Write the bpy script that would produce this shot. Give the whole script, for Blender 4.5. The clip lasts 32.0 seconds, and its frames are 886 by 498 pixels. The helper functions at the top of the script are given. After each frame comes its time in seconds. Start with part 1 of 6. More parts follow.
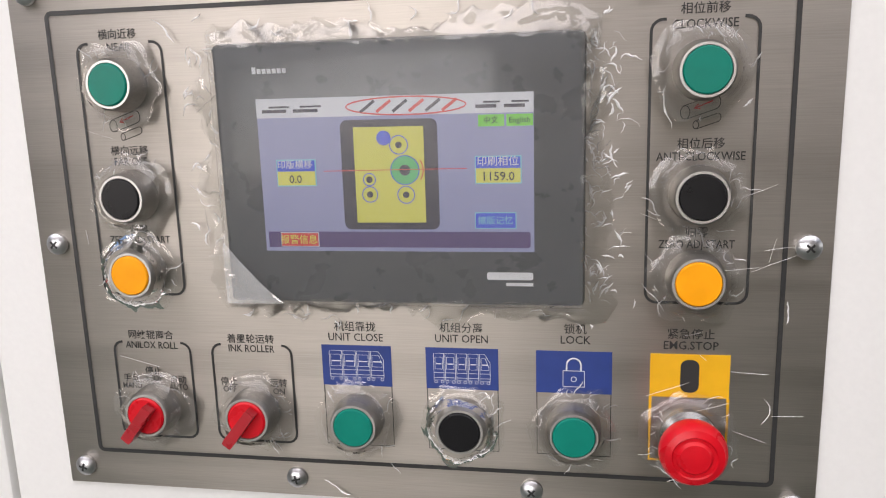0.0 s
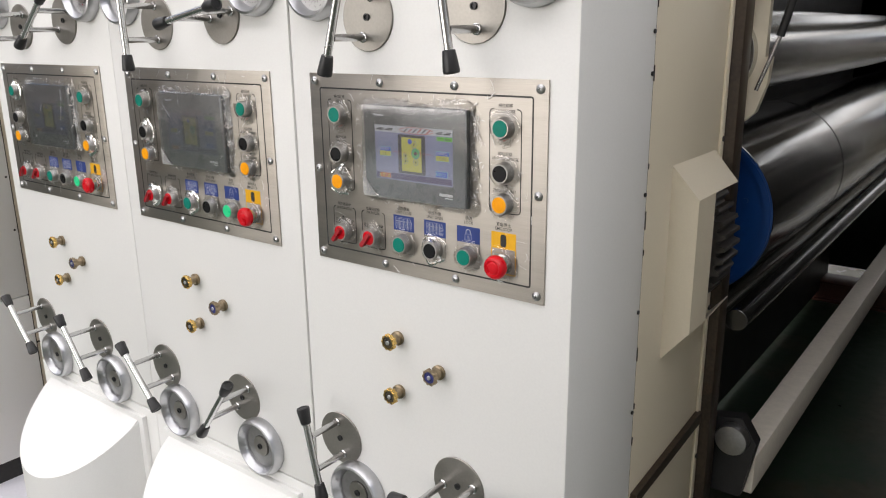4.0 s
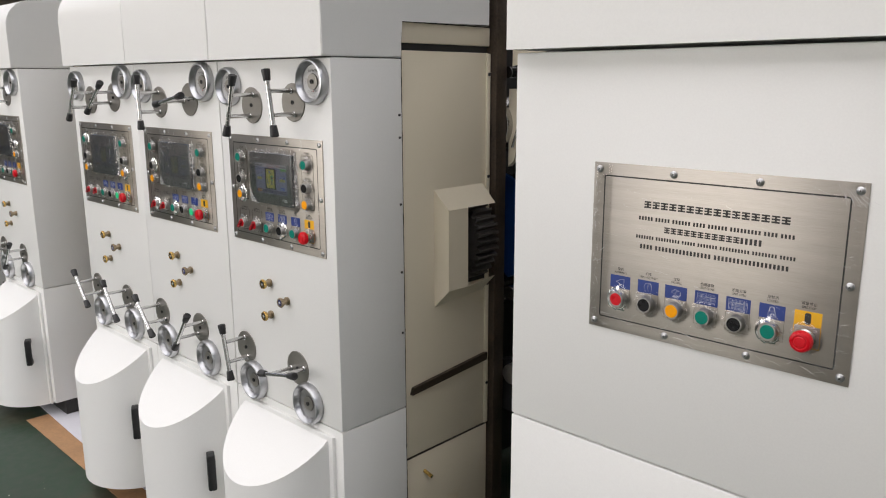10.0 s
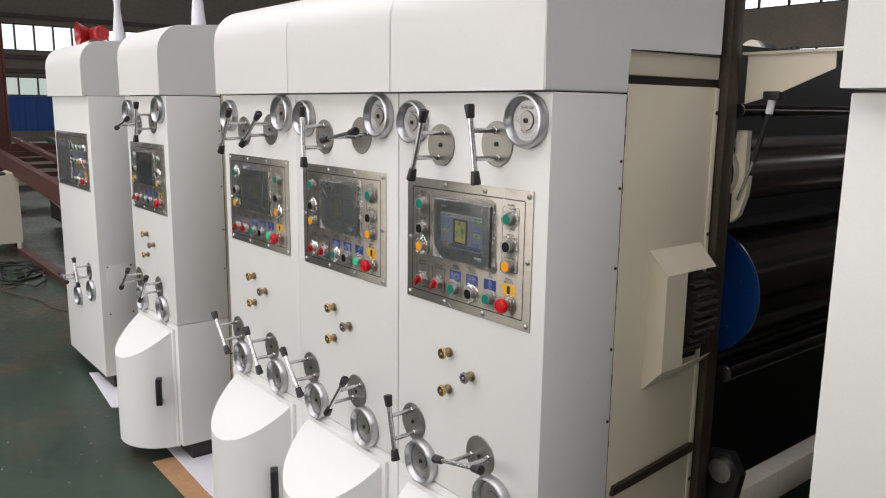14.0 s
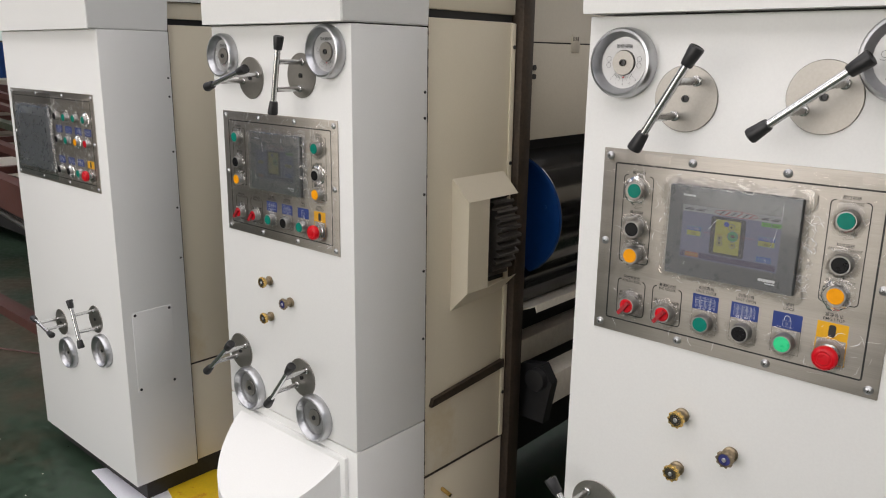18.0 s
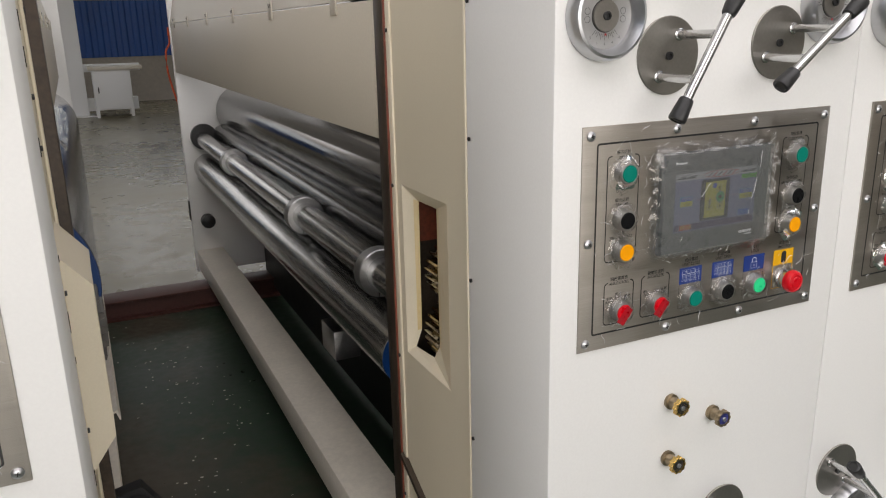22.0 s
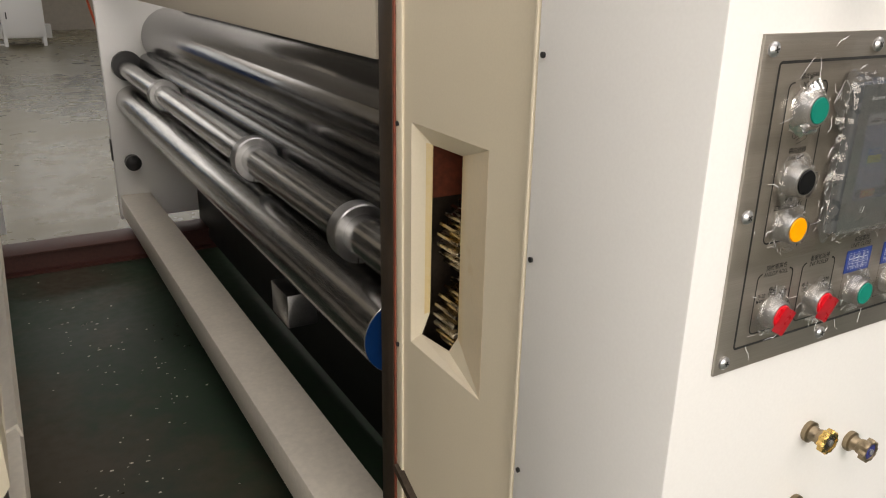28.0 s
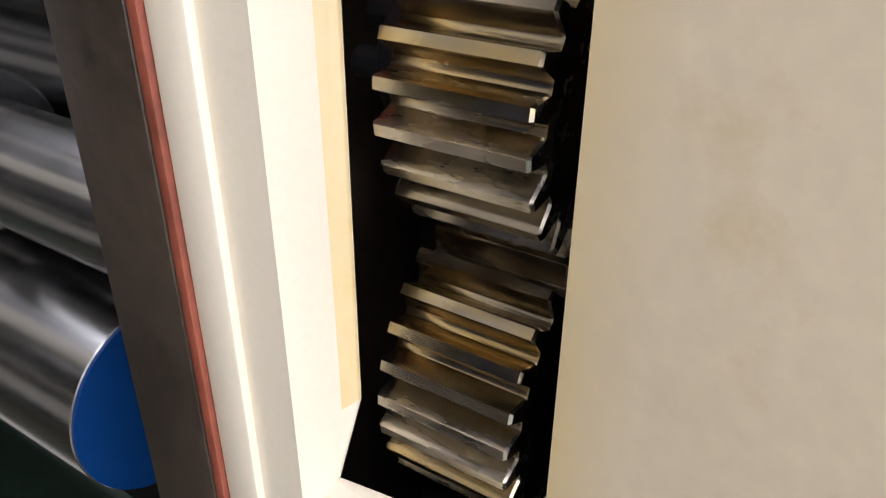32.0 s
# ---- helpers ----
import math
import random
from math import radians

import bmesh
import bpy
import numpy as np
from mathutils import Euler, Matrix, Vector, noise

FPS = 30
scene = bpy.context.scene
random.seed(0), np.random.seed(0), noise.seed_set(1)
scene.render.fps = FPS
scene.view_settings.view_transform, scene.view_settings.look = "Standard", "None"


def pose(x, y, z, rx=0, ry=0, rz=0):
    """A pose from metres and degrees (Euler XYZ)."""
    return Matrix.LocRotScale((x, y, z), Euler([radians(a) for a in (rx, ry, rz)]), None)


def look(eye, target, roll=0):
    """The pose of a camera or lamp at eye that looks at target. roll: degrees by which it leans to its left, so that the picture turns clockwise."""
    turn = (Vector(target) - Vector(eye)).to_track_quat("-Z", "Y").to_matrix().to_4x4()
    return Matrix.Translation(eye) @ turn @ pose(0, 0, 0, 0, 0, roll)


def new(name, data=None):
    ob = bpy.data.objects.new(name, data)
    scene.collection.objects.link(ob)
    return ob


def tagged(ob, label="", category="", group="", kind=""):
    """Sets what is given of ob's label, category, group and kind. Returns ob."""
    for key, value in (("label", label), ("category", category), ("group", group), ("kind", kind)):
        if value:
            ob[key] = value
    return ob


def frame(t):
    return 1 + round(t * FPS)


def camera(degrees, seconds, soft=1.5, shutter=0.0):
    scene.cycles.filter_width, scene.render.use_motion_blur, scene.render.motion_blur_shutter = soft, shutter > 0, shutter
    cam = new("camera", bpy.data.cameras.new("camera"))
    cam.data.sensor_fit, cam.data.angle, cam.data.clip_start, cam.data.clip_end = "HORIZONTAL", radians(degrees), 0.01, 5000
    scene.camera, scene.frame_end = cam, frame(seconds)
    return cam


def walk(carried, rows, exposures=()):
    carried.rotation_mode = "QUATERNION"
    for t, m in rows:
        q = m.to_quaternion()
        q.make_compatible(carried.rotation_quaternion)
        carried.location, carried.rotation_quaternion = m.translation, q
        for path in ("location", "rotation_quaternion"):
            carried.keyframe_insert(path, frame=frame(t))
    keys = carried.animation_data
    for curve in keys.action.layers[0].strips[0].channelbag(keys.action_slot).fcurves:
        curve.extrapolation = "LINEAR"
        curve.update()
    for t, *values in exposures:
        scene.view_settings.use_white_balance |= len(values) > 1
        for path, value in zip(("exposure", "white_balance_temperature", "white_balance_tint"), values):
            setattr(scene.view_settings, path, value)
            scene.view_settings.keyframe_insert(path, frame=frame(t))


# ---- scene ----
cam = camera(59.6, 32.0, soft=1.1)
PATH = [
    (0, (0.062, 0.035, 1.418), (-0.276, 1.965, 1.018), -1.7),
    (0.5, (0.006, 0.137, 1.392), (-0.224, 2.068, 0.922), -1.7),
    (1, (-0.003, 0.151, 1.386), (-0.157, 2.102, 0.972), -1.1),
    (1.5, (-0.006, 0.147, 1.399), (-0.138, 2.099, 0.982), -1.1),
    (2, (-0.001, 0.14, 1.399), (-0.19, 2.094, 1.015), -1.4),
    (2.5, (0.032, 0.063, 1.377), (-0.191, 2.046, 1.238), -0.5),
    (3, (0.185, -0.115, 1.435), (-0.375, 1.762, 1.031), -2.4),
    (3.5, (0.413, -0.326, 1.511), (-0.457, 1.402, 1.002), -2.2),
    (4, (0.718, -0.467, 1.556), (-0.45, 1.063, 1.015), -0.7),
    (4.5, (1.046, -0.61, 1.593), (-0.347, 0.729, 1.078), -0.1),
    (6.5, (1.772, -0.783, 1.66), (0.259, 0.482, 1.33), 0.4),
    (7, (1.814, -0.783, 1.658), (0.373, 0.555, 1.291), 0.3),
    (7.5, (1.839, -0.765, 1.648), (0.453, 0.62, 1.247), 0.2),
    (8, (1.84, -0.777, 1.649), (0.485, 0.632, 1.227), 0.1),
    (8.5, (1.841, -0.784, 1.645), (0.488, 0.626, 1.217), 0.2),
    (9, (1.836, -0.799, 1.643), (0.472, 0.599, 1.212), 0.1),
    (9.5, (1.84, -0.814, 1.644), (0.473, 0.583, 1.217), 0.0),
    (10, (1.842, -0.804, 1.646), (0.49, 0.608, 1.221), -0.2),
    (10.5, (1.848, -0.775, 1.645), (0.52, 0.659, 1.222), -0.4),
    (11, (1.85, -0.769, 1.649), (0.529, 0.673, 1.224), -0.4),
    (11.5, (1.852, -0.776, 1.644), (0.498, 0.635, 1.227), -0.1),
    (12, (1.837, -0.815, 1.639), (0.413, 0.528, 1.229), 0.2),
    (12.5, (1.818, -0.851, 1.637), (0.321, 0.415, 1.244), 0.5),
    (13, (1.762, -0.849, 1.645), (0.217, 0.365, 1.273), 0.7),
    (13.5, (1.593, -0.822, 1.66), (0.05, 0.399, 1.303), 0.8),
    (15.5, (0.615, -0.578, 1.678), (-0.826, 0.75, 1.278), 0.9),
    (16, (0.347, -0.643, 1.64), (-1.121, 0.657, 1.247), 1.9),
    (16.5, (0.011, -0.62, 1.633), (-1.512, 0.607, 1.215), 1.7),
    (17, (-0.293, -0.677, 1.634), (-1.81, 0.553, 1.206), 1.5),
    (17.5, (-0.548, -0.74, 1.66), (-1.964, 0.599, 1.209), 1.4),
    (18, (-0.718, -0.712, 1.638), (-2.002, 0.743, 1.155), 0.8),
    (18.5, (-0.935, -0.619, 1.636), (-2.051, 0.962, 1.13), 0.3),
    (19, (-1.13, -0.561, 1.63), (-2.047, 1.139, 1.114), -0.0),
    (19.5, (-1.381, -0.518, 1.642), (-2.07, 1.283, 1.111), -0.2),
    (20, (-1.537, -0.472, 1.637), (-1.946, 1.41, 1.098), -0.2),
    (20.5, (-1.655, -0.392, 1.621), (-1.802, 1.525, 1.071), -0.4),
    (21, (-1.784, -0.386, 1.634), (-1.502, 1.512, 1.071), -0.8),
    (21.5, (-1.924, -0.416, 1.638), (-1.319, 1.406, 1.077), -1.0),
    (22, (-1.98, -0.383, 1.623), (-1.173, 1.361, 1.072), -1.4),
    (22.5, (-2.104, -0.351, 1.621), (-1.16, 1.327, 1.08), -2.3),
    (23, (-2.139, -0.335, 1.627), (-1.16, 1.326, 1.097), -1.7),
    (23.5, (-2.125, -0.333, 1.63), (-1.152, 1.338, 1.118), -1.2),
    (24, (-2.127, -0.334, 1.629), (-1.186, 1.357, 1.125), -1.1),
    (24.5, (-2.136, -0.333, 1.626), (-1.248, 1.39, 1.133), -0.9),
    (25, (-2.128, -0.318, 1.626), (-1.325, 1.448, 1.139), -1.2),
    (25.5, (-2.097, -0.32, 1.635), (-1.415, 1.497, 1.149), -1.8),
    (27.5, (-1.964, -0.228, 1.565), (-1.249, 1.536, 0.95), -0.6),
    (28, (-1.945, 0.018, 1.539), (-0.999, 1.642, 0.856), 1.1),
    (28.5, (-1.935, 0.168, 1.513), (-0.775, 1.636, 0.806), 0.1),
    (29, (-1.878, 0.295, 1.473), (-0.665, 1.712, 0.751), -2.8),
    (29.5, (-1.748, 0.484, 1.458), (-0.567, 1.919, 0.72), -4.7),
    (30, (-1.699, 0.62, 1.413), (-0.543, 2.047, 0.621), -5.5),
    (30.5, (-1.631, 0.782, 1.28), (-0.344, 1.942, 0.281), -4.5),
    (31, (-1.593, 0.844, 1.234), (-0.192, 1.844, 0.216), -0.3),
    (31.5, (-1.584, 0.844, 1.233), (-0.125, 1.816, 0.271), 0.3),
    (32, (-1.582, 0.847, 1.227), (-0.115, 1.808, 0.265), 0.4),
]
walk(cam, [(t, look(eye, target, roll)) for t, eye, target, roll in PATH],
     [(t, s, k, 15 if t < 1 or t > 29.2 else 11) for t, s, k in ((0, 0.16, 6400), (2.5, 0.16, 6400), (4, 0.02, 6400), (6.5, -0.18, 6400), (13.5, -0.16, 6400), (16, -0.36, 6450), (18, -0.28, 6450), (20.5, -0.17, 6500), (23, -0.08, 6500), (26, -0.04, 6500), (28, 0.25, 6950), (29, 0.3, 6900), (29.5, 0.68, 5550), (30, 1.02, 5450), (30.5, 1.2, 5700), (31, 1.33, 5850), (32, 1.33, 5850))])

# ---- world and light ----
world = bpy.data.worlds.new("sky")
scene.world = world
world.use_nodes = True
wn = world.node_tree.nodes
sky = wn.new("ShaderNodeTexSky")
sky.sky_type, sky.sun_disc = "NISHITA", False
sky.sun_elevation, sky.sun_rotation = radians(48), radians(200)
world.node_tree.links.new(sky.outputs[0], wn["Background"].inputs[0])
wn["Background"].inputs[1].default_value = 0.10


def area_lamp(name, eye, target, sx, sy, watts, colour):
    data = bpy.data.lights.new(name, "AREA")
    data.shape, data.size, data.size_y, data.energy, data.color = "RECTANGLE", sx, sy, watts, colour
    ob = new(name, data)
    ob.matrix_world = look(eye, target)
    return tagged(ob, kind="structure")


DAY = (1.0, 0.935, 0.88)
area_lamp("window_light_south", (-3.4, -7.1, 2.5), (-3.4, 0, 2.2), 8.4, 4.0, 385, DAY)
area_lamp("skylight_light", (-1.6, -2.3, 7.5), (-1.6, -2.3, 0), 20.0, 6.4, 960, DAY)
area_lamp("skylight_light_north", (-5.0, 8.0, 7.5), (-5.0, 8.0, 0), 22.0, 2.6, 240, DAY)
area_lamp("window_light_north", (-3.0, 20.9, 4.2), (-3.0, 10, 1.0), 24.0, 2.6, 200, DAY)
area_lamp("window_light_west", (-20.8, 6.0, 3.28), (-10, 6.0, 1.0), 18.0, 0.6, 120, DAY)
# assumed source out of view, added to brighten the east-facing sides
area_lamp("added_light_east", (15.9, -3.0, 2.7), (0, -3.0, 1.6), 8.0, 3.2, 110, DAY)


# ---- materials ----
def mat(name, base, rough=0.5, metal=0.0, var=0.06, scale=6.0, fine=90.0, bump=0.0, stretch=(1, 1, 1),
        rvar=0.08, coat=0.0, emit=0.0, tint=None, tint_at=0.62, spec=0.5, aniso=0.0, edge=None):
    m = bpy.data.materials.new(name)
    m.use_nodes = True
    nt = m.node_tree
    n, l = nt.nodes, nt.links
    b = n["Principled BSDF"]
    co, info, add, mp = (n.new(k) for k in ("ShaderNodeTexCoord", "ShaderNodeObjectInfo", "ShaderNodeVectorMath", "ShaderNodeMapping"))
    l.new(co.outputs["Object"], add.inputs[0])
    l.new(info.outputs["Random"], add.inputs[1])
    l.new(add.outputs[0], mp.inputs[0])
    mp.inputs["Scale"].default_value = stretch
    big, small = n.new("ShaderNodeTexNoise"), n.new("ShaderNodeTexNoise")
    for tex, s in ((big, scale), (small, fine)):
        tex.inputs["Scale"].default_value, tex.inputs["Detail"].default_value = s, 5
        l.new(mp.outputs[0], tex.inputs["Vector"])
    mixn = n.new("ShaderNodeMath")
    mixn.operation = "MULTIPLY_ADD"
    l.new(small.outputs[0], mixn.inputs[0])
    mixn.inputs[1].default_value = 0.5
    half = n.new("ShaderNodeMath")
    half.operation = "MULTIPLY"
    half.inputs[1].default_value = 0.5
    l.new(big.outputs[0], half.inputs[0])
    l.new(half.outputs[0], mixn.inputs[2])
    ramp = n.new("ShaderNodeValToRGB")
    lo = [max(0, c * (1 - 2.2 * var)) for c in base]
    hi = [min(1, c * (1 + 2.2 * var)) for c in base]
    ramp.color_ramp.elements[0].position, ramp.color_ramp.elements[1].position = 0.3, 0.7
    ramp.color_ramp.elements[0].color, ramp.color_ramp.elements[1].color = (*lo, 1), (*hi, 1)
    l.new(mixn.outputs[0], ramp.inputs[0])
    colour = ramp.outputs[0]
    if tint:
        mask = n.new("ShaderNodeTexNoise")
        mask.inputs["Scale"].default_value, mask.inputs["Detail"].default_value = scale * 0.6, 9
        mask.inputs["Roughness"].default_value = 0.68
        l.new(mp.outputs[0], mask.inputs["Vector"])
        mr = n.new("ShaderNodeValToRGB")
        mr.color_ramp.elements[0].position, mr.color_ramp.elements[1].position = tint_at, min(1, tint_at + 0.12)
        l.new(mask.outputs[0], mr.inputs[0])
        mx = n.new("ShaderNodeMix")
        mx.data_type = "RGBA"
        l.new(mr.outputs[0], mx.inputs["Factor"])
        l.new(colour, mx.inputs["A"])
        mx.inputs["B"].default_value = (*tint, 1)
        colour = mx.outputs["Result"]
    if edge:   # a stain that thins out along y, broken up by the grain
        sep, fall, cut, mx = (n.new(k) for k in ("ShaderNodeSeparateXYZ", "ShaderNodeMapRange", "ShaderNodeMath", "ShaderNodeMix"))
        l.new(co.outputs["Object"], sep.inputs[0])
        l.new(sep.outputs["Y"], fall.inputs["Value"])
        fall.inputs["From Min"].default_value, fall.inputs["From Max"].default_value = edge[0], edge[1]
        cut.operation = "MULTIPLY"
        l.new(fall.outputs[0], cut.inputs[0])
        l.new(mixn.outputs[0], cut.inputs[1])
        mx.data_type = "RGBA"
        l.new(cut.outputs[0], mx.inputs["Factor"])
        l.new(colour, mx.inputs["A"])
        mx.inputs["B"].default_value = (*edge[2], 1)
        colour = mx.outputs["Result"]
    l.new(colour, b.inputs["Base Color"])
    rr = n.new("ShaderNodeMapRange")
    rr.inputs["To Min"].default_value, rr.inputs["To Max"].default_value = max(0.02, rough - rvar), min(1, rough + rvar)
    rr.inputs["From Min"].default_value, rr.inputs["From Max"].default_value = 0.3, 0.7
    l.new(mixn.outputs[0], rr.inputs["Value"])
    l.new(rr.outputs[0], b.inputs["Roughness"])
    b.inputs["Metallic"].default_value = metal
    b.inputs["Coat Weight"].default_value = coat
    b.inputs["Specular IOR Level"].default_value = spec
    b.inputs["Anisotropic"].default_value = aniso
    b.inputs["Anisotropic Rotation"].default_value = 0.25 if aniso else 0.0
    if bump:
        bp = n.new("ShaderNodeBump")
        bp.inputs["Strength"].default_value, bp.inputs["Distance"].default_value = bump, 0.002
        l.new(small.outputs[0], bp.inputs["Height"])
        l.new(bp.outputs[0], b.inputs["Normal"])
    if emit:
        l.new(colour, b.inputs["Emission Color"])
        b.inputs["Emission Strength"].default_value = emit
    return m


M = {}
M["white"] = mat("white_powder_coat", (0.79, 0.79, 0.77), 0.42, var=0.012, scale=1.3, fine=260, bump=0.06, spec=0.4)
M["cream"] = mat("cream_paint", (0.71, 0.645, 0.505), 0.40, var=0.018, scale=2.2, fine=300, bump=0.02, tint=(0.62, 0.51, 0.32), tint_at=0.60)
# yellow is partly edge grease, partly warm bounce light put into the paint
M["warm_greased"] = mat("warm_lit_greasy_cream", (0.73, 0.63, 0.46), 0.36, var=0.03, scale=7, fine=120, bump=0.03, tint=(0.60, 0.46, 0.25), tint_at=0.56, edge=(0.440, 0.470, (0.62, 0.46, 0.15)))
M["panelcream"] = mat("cream_sheet_paint", (0.57, 0.525, 0.435), 0.40, var=0.025, scale=2.0, fine=140, bump=0.06)
M["steel"] = mat("brushed_stainless_steel", (0.445, 0.413, 0.368), 0.46, 1.0, var=0.07, scale=4, fine=90, bump=0.05, stretch=(0.35, 16, 16), rvar=0.08, aniso=0.75)
M["plate"] = mat("turned_steel_plate", (0.32, 0.305, 0.28), 0.42, 1.0, var=0.05, scale=20, fine=200, bump=0.04)
M["chrome"] = mat("bright_steel", (0.62, 0.62, 0.62), 0.22, 1.0, var=0.05, scale=14, fine=160, rvar=0.08)
M["satin"] = mat("satin_nickel_bezel", (0.46, 0.45, 0.43), 0.40, 1.0, var=0.05, scale=60, fine=300)
M["rim"] = mat("turned_aluminium_rim", (0.52, 0.525, 0.54), 0.32, 1.0, var=0.03, scale=12, fine=90, rvar=0.03)
M["roller"] = mat("ground_steel_roller", (0.45, 0.445, 0.435), 0.21, 1.0, var=0.04, scale=2.0, fine=26, stretch=(1, 1, 1), rvar=0.05)
M["cylinder"] = mat("ground_steel_cylinder", (0.21, 0.205, 0.20), 0.15, 1.0, var=0.05, scale=2.0, fine=26, rvar=0.05)
M["darkroller"] = mat("dark_roller_steel", (0.13, 0.13, 0.13), 0.20, 1.0, var=0.03, scale=1.2, fine=12, stretch=(3, 0.25, 3), rvar=0.03)
M["collar"] = mat("machined_collar_steel", (0.42, 0.42, 0.42), 0.36, 1.0, var=0.08, scale=25, fine=160)
M["gear"] = mat("oiled_gear_steel", (0.40, 0.36, 0.29), 0.24, 1.0, var=0.28, scale=18, fine=140, rvar=0.12, stretch=(1, 0.25, 1), tint=(0.58, 0.43, 0.17), tint_at=0.50)
M["frameplate"] = mat("dark_oiled_steel_plate", (0.050, 0.036, 0.025), 0.45, 0.25, var=0.25, scale=10, fine=120, bump=0.15, tint=(0.13, 0.07, 0.04), tint_at=0.62)
M["redlead"] = mat("red_primer_edge", (0.20, 0.05, 0.025), 0.55, var=0.2, scale=20, fine=120, bump=0.1)
M["black"] = mat("black_rubber", (0.018, 0.018, 0.019), 0.42, var=0.15, scale=30, fine=200)
# near-black: shade inside the units put into colour; also slits and a pull
M["dark"] = mat("near_black_fill", (0.022, 0.021, 0.02), 0.55, var=0.25, scale=8, fine=80)
M["grime"] = mat("dark_joint_grime", (0.035, 0.026, 0.018), 0.7, var=0.3, scale=20, fine=120)
M["greyink"] = mat("engraved_grey_ink", (0.06, 0.057, 0.052), 0.5, var=0.1)
M["ink"] = mat("black_printed_ink", (0.02, 0.02, 0.02), 0.5, var=0.05)
M["redink"] = mat("red_printed_ink", (0.50, 0.02, 0.02), 0.5, var=0.05)
M["blueink"] = mat("blue_printed_label", (0.018, 0.045, 0.22), 0.35, var=0.06, scale=40)
M["whiteink"] = mat("white_printed_lines", (0.72, 0.74, 0.78), 0.5, var=0.03)
M["yellowink"] = mat("yellow_printed_label", (0.78, 0.42, 0.005), 0.35, var=0.04, scale=40)
# green, amber and red caps have a faint added glow; only green_lit is lit
M["green_cap"] = mat("green_plastic_cap", (0.0, 0.185, 0.135), 0.38, var=0.05, scale=60, spec=0.22, emit=0.06)
M["green_lit"] = mat("lit_green_plastic_cap", (0.02, 0.55, 0.22), 0.30, var=0.05, scale=60, coat=0.2, emit=0.22)
M["black_cap"] = mat("black_plastic_cap", (0.006, 0.006, 0.007), 0.30, var=0.05, scale=60, spec=0.25)
M["amber_cap"] = mat("amber_plastic_cap", (0.86, 0.34, 0.002), 0.32, var=0.04, scale=60, spec=0.22, emit=0.08)
M["red_cap"] = mat("red_plastic_cap", (0.54, 0.004, 0.012), 0.30, var=0.06, scale=60, spec=0.3, emit=0.06)
M["dark_red"] = mat("dark_red_plastic_selector", (0.36, 0.006, 0.014), 0.30, var=0.08, scale=60, coat=0.4)
M["hmi"] = mat("dark_grey_plastic_bezel", (0.080, 0.086, 0.092), 0.30, var=0.04, scale=40, coat=0.35)
M["brass"] = mat("polished_brass", (0.62, 0.42, 0.14), 0.25, 1.0, var=0.12, scale=60)
M["bronze"] = mat("weathered_bronze_stem", (0.30, 0.24, 0.16), 0.38, 1.0, var=0.15, scale=60)
M["bluewheel"] = mat("blue_enamel_wheel", (0.03, 0.035, 0.17), 0.35, var=0.2, scale=90, coat=0.3)
M["gearsteel"] = mat("dark_machined_gear", (0.13, 0.12, 0.11), 0.40, 0.7, var=0.12, scale=20, fine=120)
M["bluedisc"] = mat("bright_blue_paint", (0.003, 0.040, 0.17), 0.38, var=0.06, scale=8, fine=60)
# for guards deep in the gap: their shade is put into the colour
M["darkgrey"] = mat("shade_darkened_paint", (0.085, 0.08, 0.07), 0.5, var=0.12, scale=4, fine=60, bump=0.05)
M["beam"] = mat("grey_white_paint_beam", (0.76, 0.71, 0.62), 0.42, var=0.05, scale=4, fine=60, bump=0.05)
M["floor"] = mat("worn_green_floor_paint", (0.023, 0.045, 0.026), 0.44, var=0.26, scale=1.3, fine=22, bump=0.02, rvar=0.20, tint=(0.070, 0.057, 0.036), tint_at=0.50)
M["floorfar"] = mat("polished_olive_concrete", (0.185, 0.165, 0.100), 0.28, var=0.08, scale=0.7, fine=5, bump=0.0, rvar=0.10)
M["wall"] = mat("beige_plaster_wall", (0.42, 0.38, 0.32), 0.8, var=0.06, scale=0.6, fine=12, bump=0.1)
M["bluewall"] = mat("blue_corrugated_sheet", (0.018, 0.080, 0.30), 0.5, var=0.08, scale=1.2, fine=20)
M["westwall"] = mat("brown_grey_wall", (0.20, 0.175, 0.14), 0.8, var=0.08, scale=0.6, fine=12)
M["truss"] = mat("grey_brown_roof_steel", (0.07, 0.055, 0.045), 0.6, var=0.15, scale=2, fine=30)
M["roof"] = mat("dark_roof_sheet", (0.16, 0.145, 0.125), 0.75, var=0.12, scale=0.8, fine=14)
M["rust"] = mat("red_brown_painted_steel", (0.085, 0.032, 0.025), 0.5, var=0.14, scale=5, fine=60, bump=0.08, tint=(0.11, 0.045, 0.035), tint_at=0.6)
M["column"] = mat("dark_red_column_paint", (0.085, 0.028, 0.020), 0.55, var=0.16, scale=3, fine=40)
M["paper"] = mat("white_paper", (0.74, 0.74, 0.80), 0.7, var=0.02)
# pale brown of the far floor where light falls on it
M["boards"] = mat("pale_lit_floor", (0.36, 0.31, 0.25), 0.65, var=0.08, scale=1.5, fine=20)
M["card"] = mat("brown_cardboard", (0.42, 0.24, 0.12), 0.75, var=0.08, scale=12, fine=90)
M["yellowpaper"] = mat("yellow_printed_brochure", (0.75, 0.50, 0.02), 0.4, var=0.05, tint=(0.45, 0.05, 0.02), tint_at=0.60, scale=16)
M["orange"] = mat("orange_air_hose", (0.45, 0.07, 0.02), 0.4, var=0.05)
M["redhorn"] = mat("red_plastic_horn", (0.36, 0.014, 0.018), 0.35, var=0.10, scale=20, coat=0.3)
